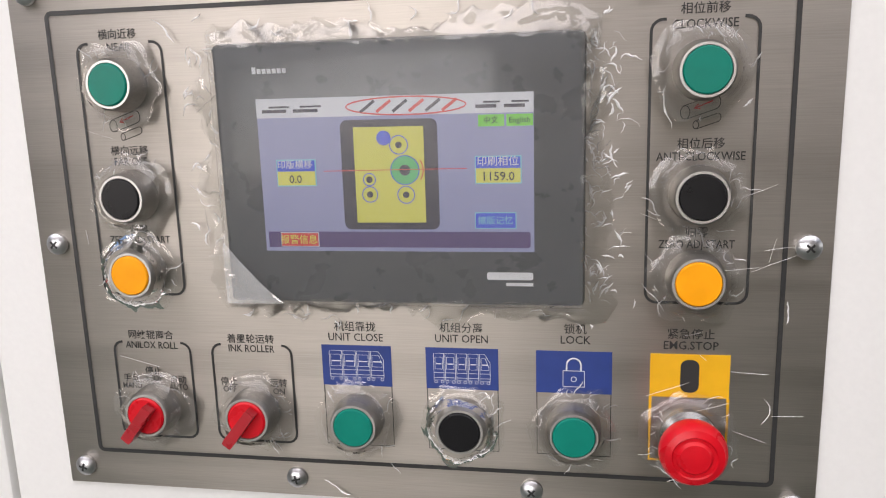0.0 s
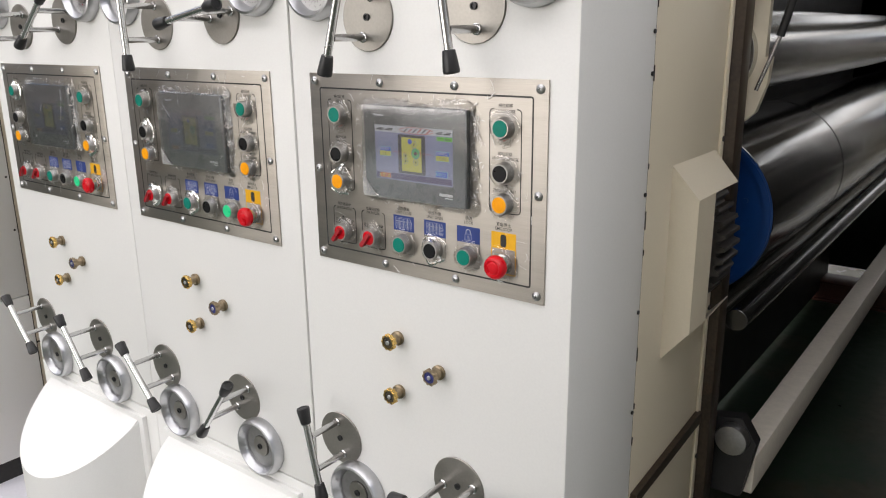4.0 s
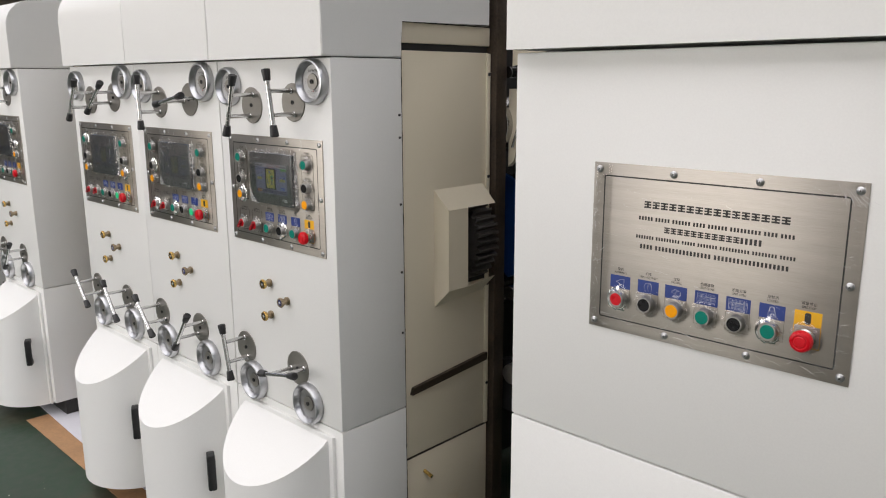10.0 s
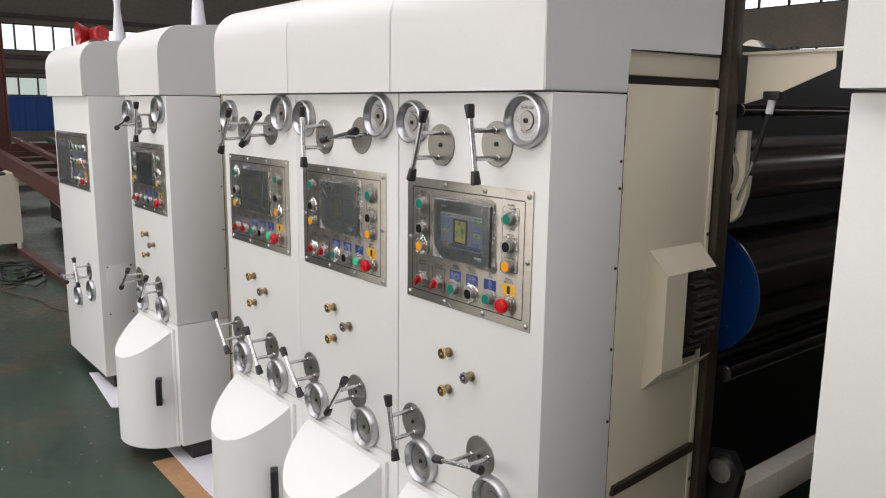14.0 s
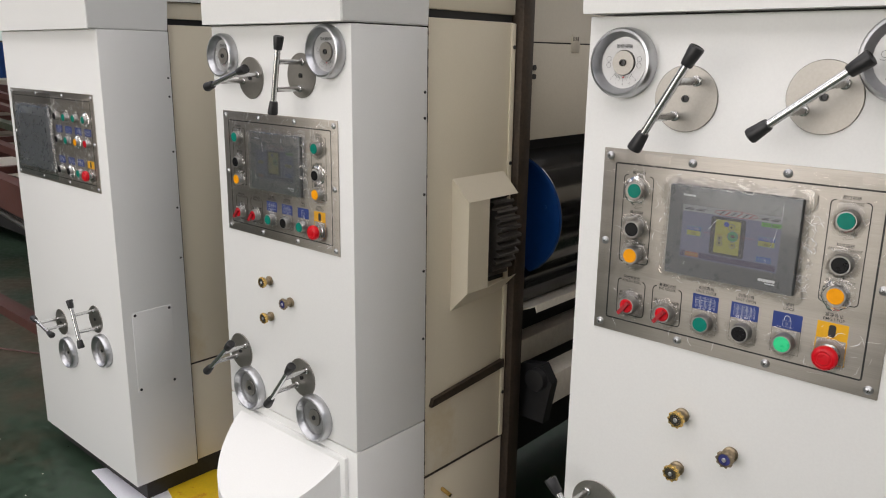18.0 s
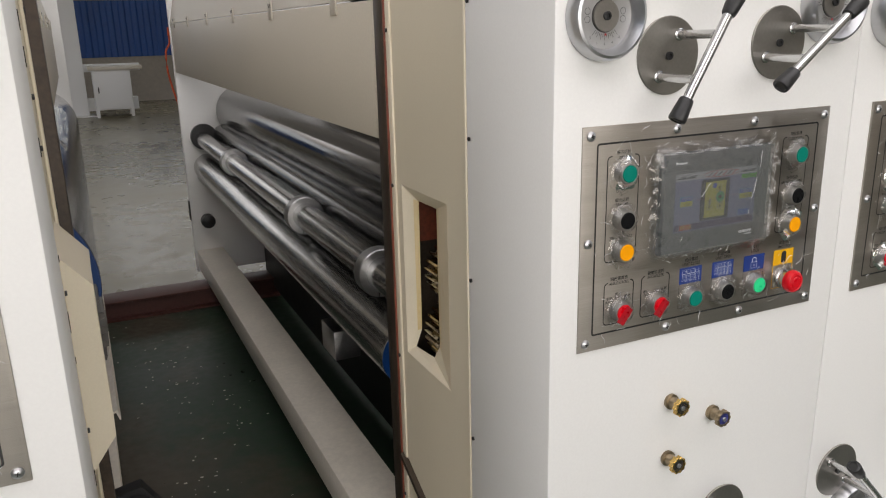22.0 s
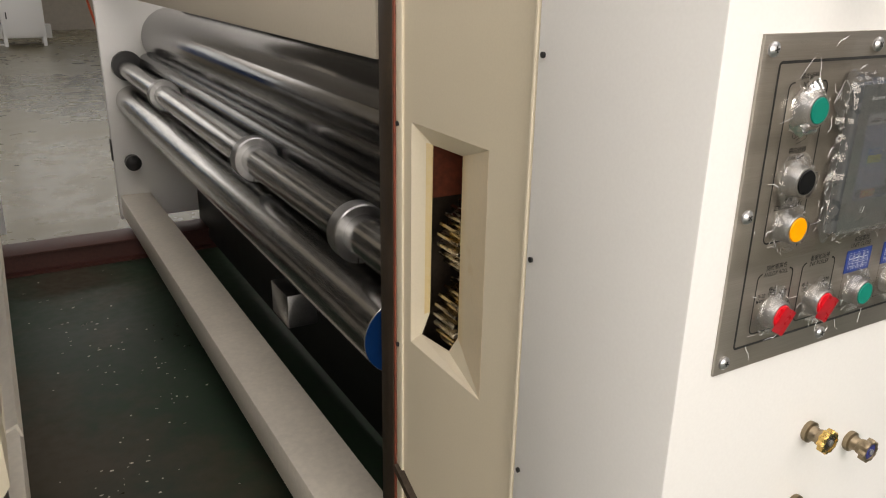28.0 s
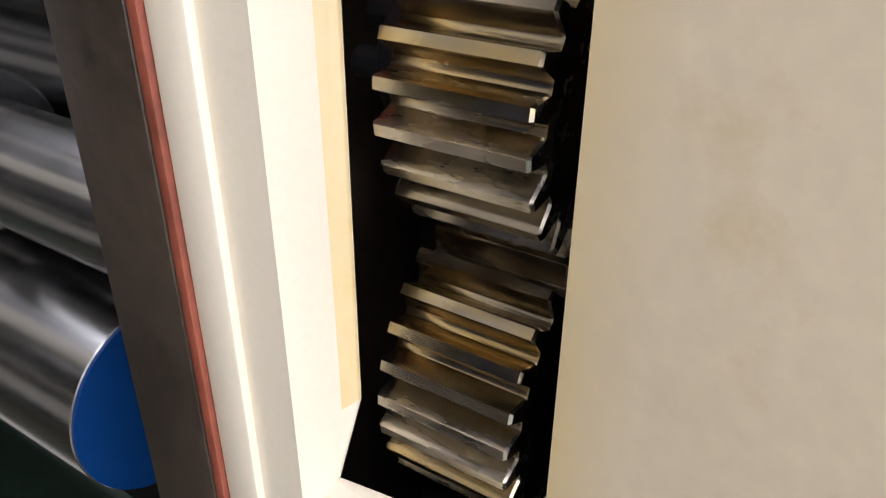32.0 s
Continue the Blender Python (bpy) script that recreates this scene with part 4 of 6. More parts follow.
def slot_panel():
    bm = B()
    x0, x1 = SIDE, SIDE + 0.004
    y0, y1, z0, z1 = 0.357, 0.567, 0.9635, 1.324
    box(bm, x0, x1, 0.252, y0, 0.492, 1.806)
    box(bm, x0, x1, y1, 0.6115, 0.492, 1.806)
    box(bm, x0, x1, y0, y1, 0.492, z0)
    box(bm, x0, x1, y0, y1, z1, 1.806)
    return bm


def slot_dish(faces):
    """Dished surround of the gear window; the window's lower edge is cut askew into the slopes."""
    o = [(SIDE - 0.0002, y, z) for y, z in ((0.567, 1.324), (0.357, 1.324), (0.357, 0.9635), (0.567, 0.9635))]
    i = [(-0.515, 0.557, 1.289), (-0.515, 0.469, 1.290), (-0.515, 0.469, 1.006), (-0.519, 0.489, 0.974), (-0.529, 0.5615, 0.9745), (-0.517, 0.557, 1.013)]
    m = [(-0.5235, 0.5608, 1.2925), (-0.5235, 0.5608, 1.0105)]
    used = sorted({k for f in faces for k in f})
    pts = o + i + m
    return shell(B(), [pts[k] for k in used], [[used.index(k) for k in f] for f in faces], (0.002, 0, 0))


part("slotted_side_panel", slot_panel(), M["cream"], unit_c1, "cream side panel with a gear inspection window", smooth=0)
part("window_dish", slot_dish([[0, 1, 5, 4], [2, 7, 6], [2, 3, 8, 7], [3, 11, 8], [11, 9, 8], [3, 0, 10, 11], [0, 4, 10]]), M["cream"], unit_c1, "cream dished surround of the gear window", smooth=0)
part("window_fold", slot_dish([[11, 10, 4, 9]]), M["warm_greased"], unit_c1, "folded window edge with grease tint and painted warm light", smooth=0)
part("dish_slope", slot_dish([[1, 2, 6, 5]]), M["warm_greased"], unit_c1, "cream slope with a grease band and painted warm light", smooth=0)
part("lower_side_panel", box(B(), SIDE - 0.001, -0.42, 0.252, 0.612, 0.09, 0.488, 0.003), M["cream"], unit_c1, "cream lower side panel")
part("panel_lip", box(B(), -0.5605, SIDE + 0.004, 0.2500, 0.2555, 0.10, 1.806, 0.0015), M["cream"], unit_c1, "folded cream panel edge")
part("panel_lip", box(B(), SIDE - 0.0045, SIDE + 0.001, 0.591, 0.6115, 0.49, 1.806, 0.002), M["cream"], unit_c1, "folded cream panel edge")
# cavity wall and cheek are near-black, which paints the shade inside
part("cavity_wall", box(B(), -0.365, -0.355, 0.26, 0.61, 0.70, 1.75), M["dark"], unit_c1, "near-black wall closing the shaded cavity", smooth=0)
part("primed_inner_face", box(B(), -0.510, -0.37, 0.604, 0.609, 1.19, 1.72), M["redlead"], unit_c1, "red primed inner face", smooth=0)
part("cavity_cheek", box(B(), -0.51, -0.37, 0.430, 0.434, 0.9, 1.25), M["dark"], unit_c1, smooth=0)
gx = -0.880
OILED = "oiled steel spur gear with yellow grease on its teeth"
part("gear", gear_bm(0.0650, 24, 0.488, 0.551, 0.0115, 0.0012), M["gear"], unit_c1, OILED, at=(-0.444, 0, 1.141), turn=7.5, smooth=25)
part("gear_hub", lathe(B(), [(0.030, 0.553), (0.030, 0.575), (0.024, 0.580)], seg=36), M["black"], unit_c1, at=(-0.444, 0, 1.141))
part("gear", gear_bm(0.0750, 28, 0.488, 0.551, 0.0115, 0.0012), M["gear"], unit_c1, OILED, at=(-0.438, 0, 1.010), turn=3, smooth=25)
for k in range(3):
    part("hub_bolt", lathe(B(), [(0.007, 0.575), (0.007, 0.590), (0.004, 0.592)], c=(-0.021 * math.cos(1.1 * k), 0, 0.021 * math.sin(1.1 * k)), seg=10), M["black"], unit_c1, at=(-0.444, 0, 1.141))
frame_plate(unit_c1, -0.5525, 0.0, 0.6175, 0.047)
part("primed_edge", box(B(), -0.5517, -0.53, 0.6118, 0.6173, 0.06, 2.0, 0.001), M["redlead"], unit_c1, "red primed plate edge")
screws(unit_c1, [(SIDE - 0.0045, 0.6035, z) for z in (1.62, 1.316, 0.943, 0.60)], 0.0040, "x", -1)
screws(unit_c1, [(-0.5605, 0.236, z) for z in (1.66, 1.454, 1.221, 0.93, 0.70)], 0.0034, "x", -1)
part("side_bracket", prism(B(), [(0.42, 0.60), (0.605, 0.69), (0.605, 0.705), (0.42, 0.612)], "x", SIDE - 0.012, SIDE), M["frameplate"], unit_c1)


# ---- rollers, beams and covers between the machine's side frames ----
Y0, Y1 = 0.684, 4.09   # along the machine, in the unit's own coordinates


def roller(unit, x, z, r, label, material="roller", ends=None, y0=Y0 + 0.01, y1=Y1):
    rl = part("roller", lathe(B(), [(r - 0.001, y0), (r, y0 + 0.001), (r, y1 - 0.001), (r - 0.001, y1)], seg=64), M[material], unit, label, at=(x, 0, z))
    if ends:
        part("end_disc", lathe(B(), [(r - 0.0012, y0 - 0.003), (r - 0.0012, y0 + 0.0005)], seg=56), M[ends], rl, "bright blue painted end disc")
        if r > 0.1:
            part("end_ring", lathe(B(), [(r - 0.004, y0 - 0.008), (r - 0.018, y0 - 0.008), (r - 0.018, y0 - 0.002), (r - 0.004, y0 - 0.002)], seg=56, closed=True), M[ends], rl, "blue raised rim")
            for i in range(6):
                a = 2 * math.pi * i / 6 + 0.3
                part("end_bolt", lathe(B(), [(0.006, y0 - 0.008), (0.006, y0)], c=((r - 0.055) * math.cos(a), 0, (r - 0.055) * math.sin(a)), seg=8), M["bluedisc"], rl)
    return rl


def shaft_with_collars(unit, x, z, r, rc, ys):
    sh = part("feed_shaft", lathe(B(), [(r, Y0), (r, Y1)], seg=36), M["roller"], unit, "bright steel shaft with clamped collars", at=(x, 0, z))
    for y in ys:
        c = part("collar", shared("collar", lambda: lathe(B(), [(r, -0.022), (rc - 0.003, -0.022), (rc, -0.019), (rc, 0.019), (rc - 0.003, 0.022), (r, 0.022)], seg=44), M["collar"]), None, sh, "clamped steel collar", at=(0, y, 0))
        part("clamp_slit", box(B(), rc * -0.2, rc * -0.2 + 0.003, -0.0225, 0.0225, -rc + 0.002, -rc + 0.018), M["dark"], c)
    return sh


# the unit group's left side
roller(unit_c1, -0.422, 0.823, 0.083, "ground steel feed roller with a blue end", ends="bluedisc", y0=0.845)
shaft_with_collars(unit_c1, -0.440, 1.003, 0.045, 0.066, (1.010, 1.757, 3.05))
part("shaft_hub", lathe(B(), [(0.078, Y1 - 0.05), (0.078, Y1 - 0.01), (0.05, Y1)], seg=36), M["black"], unit_c1, at=(-0.430, 0, 1.015))
roller(unit_c1, -1.058 - gx, 1.152, 0.160, "large ground steel cylinder", "cylinder")
roller(unit_c1, -1.195 - gx, 1.020, 0.055, "dark steel roller", "darkroller")
roller(unit_c1, -1.205 - gx, 0.875, 0.050, "dark steel roller", "darkroller")
part("cover_panel", box(B(), -0.548, -0.532, 0.684, Y1, 1.402, 1.679, 0.003), M["panelcream"], unit_c1, "cream sheet cover over the rollers")
part("cover_flap", prism(B(), [(-0.548, 1.683), (-0.532, 1.683), (-0.480, 1.92), (-0.496, 1.92)], "y", 0.684, Y1), M["panelcream"], unit_c1, "cream hinged upper cover")
for y in (0.93, 1.55, 2.15, 2.75, 3.35, 3.9):
    hg = part("hinge", box(B(), -0.003, 0.001, -0.022, 0.022, -0.026, 0.026, 0.001), M["panelcream"], unit_c1, "small painted hinge", at=(-0.549, y, 1.681))
    for k in range(3):
        part("hinge_slot", box(B(), -0.0035, -0.001, -0.016 + k * 0.012, -0.012 + k * 0.012, 0.008, 0.02), M["dark"], hg)
part("far_frame", box(B(), -0.552, UNIT_C3 + 0.01 - gx, Y1, Y1 + 0.05, 0.16, 1.93, 0.003), M["white"], unit_c1, "white painted far side frame")
part("trough_beam", box(B(), -0.542, -0.380, 0.684, Y1, 0.185, 0.302, 0.004), M["beam"], unit_c1, "grey-white steel cross beam")
# near-black sheet added so that the space behind the rollers stays dark
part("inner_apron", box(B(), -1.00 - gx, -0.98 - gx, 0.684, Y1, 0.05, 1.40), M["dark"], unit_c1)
part("motor_box", box(B(), -0.335, -0.230, 1.85, 2.02, 0.385, 0.505, 0.006), M["collar"], unit_c1, "small grey junction box")
part("knob", lathe(B(), [(0.02, Y1 - 0.11), (0.042, Y1 - 0.10), (0.042, Y1 - 0.05), (0.014, Y1 - 0.04), (0.014, Y1)], seg=20), M["black"], unit_c1, "black clamp knob", at=(-0.465, 0, 0.500))
part("latch", box(B(), -0.560, -0.552, Y1 + 0.004, Y1 + 0.046, 0.50, 0.62, 0.003), M["black"], unit_c1)
part("air_hose", tube(B(), [(-0.556 - 0.03 * math.sin(k * 0.35) * (k > 2), Y1 + 0.06, 1.66 - 0.045 * k) for k in range(12)], 0.006), M["orange"], unit_c1, "thin orange air hose")


def right_side_rollers(unit, covered):
    cx = -0.165 if covered else -0.150
    roller(unit, cx, 1.147, 0.198, "large ground steel plate cylinder with a blue end", "cylinder", ends="bluedisc", y0=0.81)
    roller(unit, -0.115, 0.925, 0.062, "dark steel roller under the cylinder", "darkroller")
    tray = prism(B(), [(-0.15, 0.862), (-0.03, 0.880), (0.026, 0.906), (0.031, 0.884), (0.028, 0.883), (0.023, 0.900), (-0.03, 0.876), (-0.15, 0.857)], "y", 0.70, 3.98)
    if covered:
        part("drip_tray", tray, M["beam"], unit, "bent grey sheet metal tray")
    part("trough_beam", box(B(), *((-0.074, 0.010) if covered else (0.012, 0.075)), 0.765, Y1, *((0.525, 0.630) if covered else (0.505, 0.600)), 0.004), M["beam"], unit, "grey-white steel cross beam")
    br = part("pulley_bracket", prism(B(), [(-0.04, 0.52), (0.06, 0.52), (0.085, 0.66), (0.05, 0.715), (-0.03, 0.70)], "y", 0.715, 0.75), M["black"], unit, "black cast pulley bracket")
    part("pulley", lathe(B(), [(0.018, 0.690), (0.034, 0.692), (0.036, 0.697), (0.036, 0.718)], c=(0.035, 0, 0.665), seg=28), M["collar"] if not covered else M["black"], br, "small round end cap")
    if covered:
        part("cross_beam", box(B(), -0.215, -0.145, 0.70, Y1, 0.615, 0.700, 0.004), M["beam"], unit, "grey-white steel cross beam under the tray")
        bk = part("sensor_bracket", box(B(), -0.012, -0.008, 1.95, 2.28, 0.36, 0.42, 0.001), M["beam"], unit, "small white bracket under the beam")
        part("bracket_arm", box(B(), -0.05, -0.012, 2.10, 2.14, 0.40, 0.526, 0.001), M["beam"], bk)
        part("sensor_tip", lathe(B(), [(0.004, -0.012), (0.009, -0.010), (0.009, 0.004)], axis="x", c=(-0.002, 2.24, 0.40), seg=14), M["redhorn"], bk, "red button tip")
        lv = part("clamp_lever", prism(B(), [(-0.06, 0.655), (0.018, 0.735), (0.034, 0.725), (0.020, 0.64), (-0.02, 0.630)], "y", 3.40, 3.44), M["black"], unit, "black clamp lever")
        part("lever_rod", rod(B(), (-0.13, 3.42, 0.660), (-0.04, 3.42, 0.650), 0.008), M["black"], lv)
        part("lever_tip", rod(B(), (-0.10, 3.32, 0.625), (-0.06, 3.36, 0.72), 0.006), M["redhorn"], lv, "red marked end")
    part("far_frame", box(B(), -0.56, 0.018 if covered else 0.055, Y1, Y1 + 0.05, 0.16, 1.93, 0.003), M["white"], unit, "white painted far side frame")
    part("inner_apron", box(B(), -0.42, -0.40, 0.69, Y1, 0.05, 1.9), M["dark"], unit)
    if covered:
        part("cover_panel", box(B(), -0.046, -0.030, 0.684, Y1, 1.402, 1.679, 0.003), M["panelcream"], unit, "cream sheet cover over the rollers")
        part("cover_flap", prism(B(), [(-0.046, 1.683), (-0.030, 1.683), (-0.082, 1.92), (-0.098, 1.92)], "y", 0.684, Y1), M["panelcream"], unit, "cream hinged upper cover")
        for y in (0.93, 1.55, 2.15, 2.75, 3.35, 3.9):
            hg = part("hinge", box(B(), -0.001, 0.003, -0.022, 0.022, -0.026, 0.026, 0.001), M["panelcream"], unit, "small painted hinge", at=(-0.029, y, 1.681))
            for k in range(3):
                part("hinge_slot", box(B(), 0.001, 0.0035, -0.016 + k * 0.012, -0.012 + k * 0.012, 0.008, 0.02), M["dark"], hg)
        for z in (1.61, 1.585):
            part("cover_screw", lathe(B(), [(0.008, -0.030), (0.008, -0.024)], axis="x", c=(0, 0.715, z), seg=10), M["black"], unit)
    else:
        roller(unit, 0.005, 1.672, 0.018, "thin dark cross bar", "darkroller")
        roller(unit, -0.085, 1.505, 0.092, "ground steel impression roller")
        part("groove_ring", lathe(B(), [(0.1965, 1.535), (0.1988, 1.536), (0.1988, 1.540), (0.1965, 1.541)], c=(-0.150, 0, 1.147), seg=64), M["dark"], unit)
        roller(unit, 0.022, 0.950, 0.024, "dark tube under the cylinder", "darkroller")
        part("cover_end_plate", prism(B(), [(0.014, 1.815), (0.24, 1.815), (0.24, 1.775), (0.10, 1.715), (0.014, 1.690)], "y", 0.705, 0.711), M["cream"], unit, "cream end plate of the open cover")
        part("raised_cover", box(B(), 0.0, 0.26, 0.700, Y1 - 0.01, 1.815, 1.822), M["panelcream"], unit, "cream cover standing open")
        part("strut_lug", box(B(), 0.065, 0.110, 0.700, 0.730, 1.700, 1.722, 0.003), M["black"], unit)
        part("roller_cheek", prism(B(), [(-0.01, 1.62), (0.022, 1.62), (0.022, 1.50), (0.034, 1.50), (0.030, 1.45), (0.012, 1.39), (-0.01, 1.37)], "y", 0.72, 0.74), M["cream"], unit, "cream cheek plate")
        st = part("gas_strut", rod(B(), (0.012, 0.712, 1.435), (0.050, 0.712, 1.545), 0.004), M["chrome"], unit, "gas strut holding the cover")
        part("strut_body", rod(B(), (0.048, 0.712, 1.54), (0.080, 0.712, 1.665), 0.008), M["black"], st, "black strut cylinder")
        part("strut_sleeve", rod(B(), (0.080, 0.712, 1.665), (0.086, 0.712, 1.700), 0.010), M["whiteink"], st, "white label sleeve")


right_side_rollers(unit_b, True)
# crumpled wrapping left on the far half of the cylinder
bm, g, rnd = B(), [], random.Random(21)
for j in range(46):
    y = 1.95 + 1.30 * j / 45
    row = []
    for i in range(22):
        a = radians(38 + 34 * i / 21)
        r = 0.1986 if j in (0, 45) else 0.200 + 0.009 * abs(noise.noise(Vector((i * 0.55, j * 0.45, 3)))) + rnd.uniform(0, 0.003)
        row.append(bm.verts.new((-0.165 + r * math.cos(a), y + (0.16 * noise.noise(Vector((i * 0.45, 0, 7))) if j < 2 or j > 43 else 0), 1.147 + r * math.sin(a))))
    g.append(row)
for p, q in zip(g, g[1:]):
    for i in range(21):
        bm.faces.new((p[i], p[i + 1], q[i + 1], q[i]))
part("plastic_wrap", bm, M["wrap"], unit_b, "crumpled clear plastic wrap on the cylinder", smooth=40)

right_side_rollers(unit_c3, False)


# ---- control panels ----
def screw_head(parent, x, z, y=-0.003):
    part("panel_screw", shared("panel_screw", lambda: lathe(B(), [(0.0068, 0), (0.0066, -0.0018), (0.0045, -0.0036), (0.0015, -0.0042)], seg=16), M["rim"]), None, parent, at=(x, y, z))
    part("screw_recess", shared("screw_recess", lambda: box(box(B(), -0.0028, 0.0028, -0.0044, -0.0035, -0.0006, 0.0006), -0.0006, 0.0006, -0.0044, -0.0035, -0.0028, 0.0028), M["black"], 0), None, parent, at=(x, y, z), turn=(x * 977 + z * 531) % 1 * 90)


def button_bezel():
    return lathe(B(), [(0.0155, 0), (0.0155, -0.003), (0.0147, -0.005), (0.0147, -0.0125), (0.0135, -0.0150), (0.0122, -0.0150), (0.0118, -0.0135)], seg=32)


def film_skirt(seed, r0=0.0162, r1=0.0255, h=0.011):
    """Crumpled film that clings round a button and spreads unevenly over the plate."""
    rnd = random.Random(seed)
    bm, rings, n, m = B(), [], 44, 6
    off = Vector((rnd.uniform(-9, 9), rnd.uniform(-9, 9), 0))
    for j in range(m + 1):
        t, ring = j / m, []
        for i in range(n):
            a = 2 * math.pi * i / n
            c = Vector((math.cos(a), math.sin(a), 0.0))
            lobe = noise.noise(c * 1.6 + off) * 0.0060 * t + noise.noise(c * 5.0 + off) * 0.0022 * t
            fold = noise.noise(c * 4.5 + off + Vector((0, 0, 2.2 * t)))
            r = r0 + (r1 - r0) * t ** 1.3 + lobe + rnd.uniform(-0.0005, 0.0005)
            y = -0.0036 - h * (1 - t) ** 2.2 - 0.0042 * abs(fold) * (0.35 + t * (1.2 - t)) + rnd.uniform(-0.0004, 0.0002)
            ring.append(bm.verts.new((r * c.x, min(y, -0.0034), r * c.y)))
        rings.append(ring)
    for p, q in zip(rings, rings[1:]):
        for i in range(n):
            bm.faces.new((p[i], p[(i + 1) % n], q[(i + 1) % n], q[i]))
    return bm


def push_button(parent, x, z, cap, name, seed=0, film=True, y=-0.003):
    bz = part("push_button", shared("button_bezel", button_bezel, M["satin"]), None, parent, name, at=(x, y, z))
    part("button_cap", shared("cap_" + cap, lambda: lathe(B(), [(0.0118, -0.011), (0.0118, -0.0152), (0.0112, -0.0160), (0.004, -0.0160)], seg=28), M[cap]), None, bz)
    if film:
        part("film_wrap", shared("film_skirt%d" % (seed % 5), lambda: film_skirt(seed % 5), M["film"], 50), None, bz, "crumpled clear plastic film", turn=37 * seed)


def selector(parent, x, z, tilt, seed):
    bz = part("selector_switch", shared("button_bezel", button_bezel, M["satin"]), None, parent, "red rotary selector switch", at=(x, -0.003, z))
    part("selector_dish", shared("selector_dish", lambda: lathe(B(), [(0.0118, -0.011), (0.0118, -0.0150), (0.0108, -0.0160), (0.003, -0.0160)], seg=28), M["red_cap"]), None, bz)
    part("selector_knob", shared("selector_knob", lambda: prism(B(), [(-0.0030, 0.0095), (0.0030, 0.0095), (0.0034, -0.014), (0.0030, -0.0172), (-0.0030, -0.0172), (-0.0034, -0.014)], "y", -0.0155, -0.0235), M["dark_red"]), None, bz, "", turn=tilt)
    part("film_wrap", shared("film_skirt%d" % (seed % 5), lambda: film_skirt(seed % 5), M["film"], 50), None, bz, "crumpled clear plastic film", turn=51 * seed)


def emergency_button(parent, x, z, seed):
    st = part("emergency_stop", shared("emg_stem", lambda: lathe(B(), [(0.0155, 0), (0.0155, -0.004), (0.0125, -0.006), (0.0125, -0.018)], seg=28), M["chrome"]), None, parent, "red mushroom emergency stop button", at=(x, -0.003, z))
    part("mushroom_cap", shared("emg_cap", lambda: lathe(B(), [(0.0115, -0.014), (0.0172, -0.017), (0.0181, -0.021), (0.0175, -0.0255), (0.0155, -0.0285), (0.0120, -0.0298), (0.0112, -0.0290), (0.0095, -0.0290), (0.008, -0.0305), (0.002, -0.0308)], seg=36), M["red_cap"]), None, st)
    part("film_wrap", shared("film_skirt_e", lambda: film_skirt(11, 0.0195, 0.0270, 0.009), M["film"], 50), None, st, "crumpled clear plastic film", turn=29 * seed)


def open_box(bm, x0, x1, z0, z1, gap, y, w=0.0015, r=0.006):
    """A printed rounded outline whose top line is broken for its title."""
    pts = round_rect(x0, x1, z0, z1, r)
    mid = (x0 + x1) / 2
    ribbon(bm, [(mid + gap, z1)] + [(x1 - r, z1)] + pts[:6][::-1][1:] + list(reversed(pts[18:])) + [(x0 + r, z0)] + list(reversed(pts[12:18]))[1:] + list(reversed(pts[6:12])) + [(mid - gap, z1)], w, y)


def machine_icon(bm, cx, cz, n, y, mi):
    """Row of little machine outlines on wheels; the last one has a sloping end."""
    w, h, t = 0.0338 / n, 0.0185, 0.00028
    x, top, foot = cx - 0.0169, cz + h / 2, cz - h / 2 + 0.0022
    for i in range(n):
        a, b = x + i * w + 0.0004, x + (i + 1) * w - 0.0004
        last = i == n - 1
        ribbon(bm, [(a, foot), (a, top), (b - (0.0030 if last else 0), top), (b, top - (0.0052 if last else 0)), (b, foot)], t, y, True, mi)
        m = top - h * 0.52
        ribbon(bm, [(a + 0.0008, m), (a + 0.0008, top - 0.0024), (b - (0.0028 if last else 0.0008), top - 0.0024), (b - 0.0008, m + 0.002 if last else m), (b - 0.0008, m)], t, y, True, mi)
        ribbon(bm, [(a + 0.0014, m + 0.0032), (b - 0.0014, m + 0.0032)], 0.0007, y, False, mi)
        for f in (0.30, 0.14):
            ribbon(bm, [(a, cz - h * f), (b, cz - h * f)], t, y, False, mi)
        for e in (a + 0.0011, b - 0.0011):
            ribbon(bm, circle(e, foot - 0.0011, 0.0009, 8), t, y, True, mi)


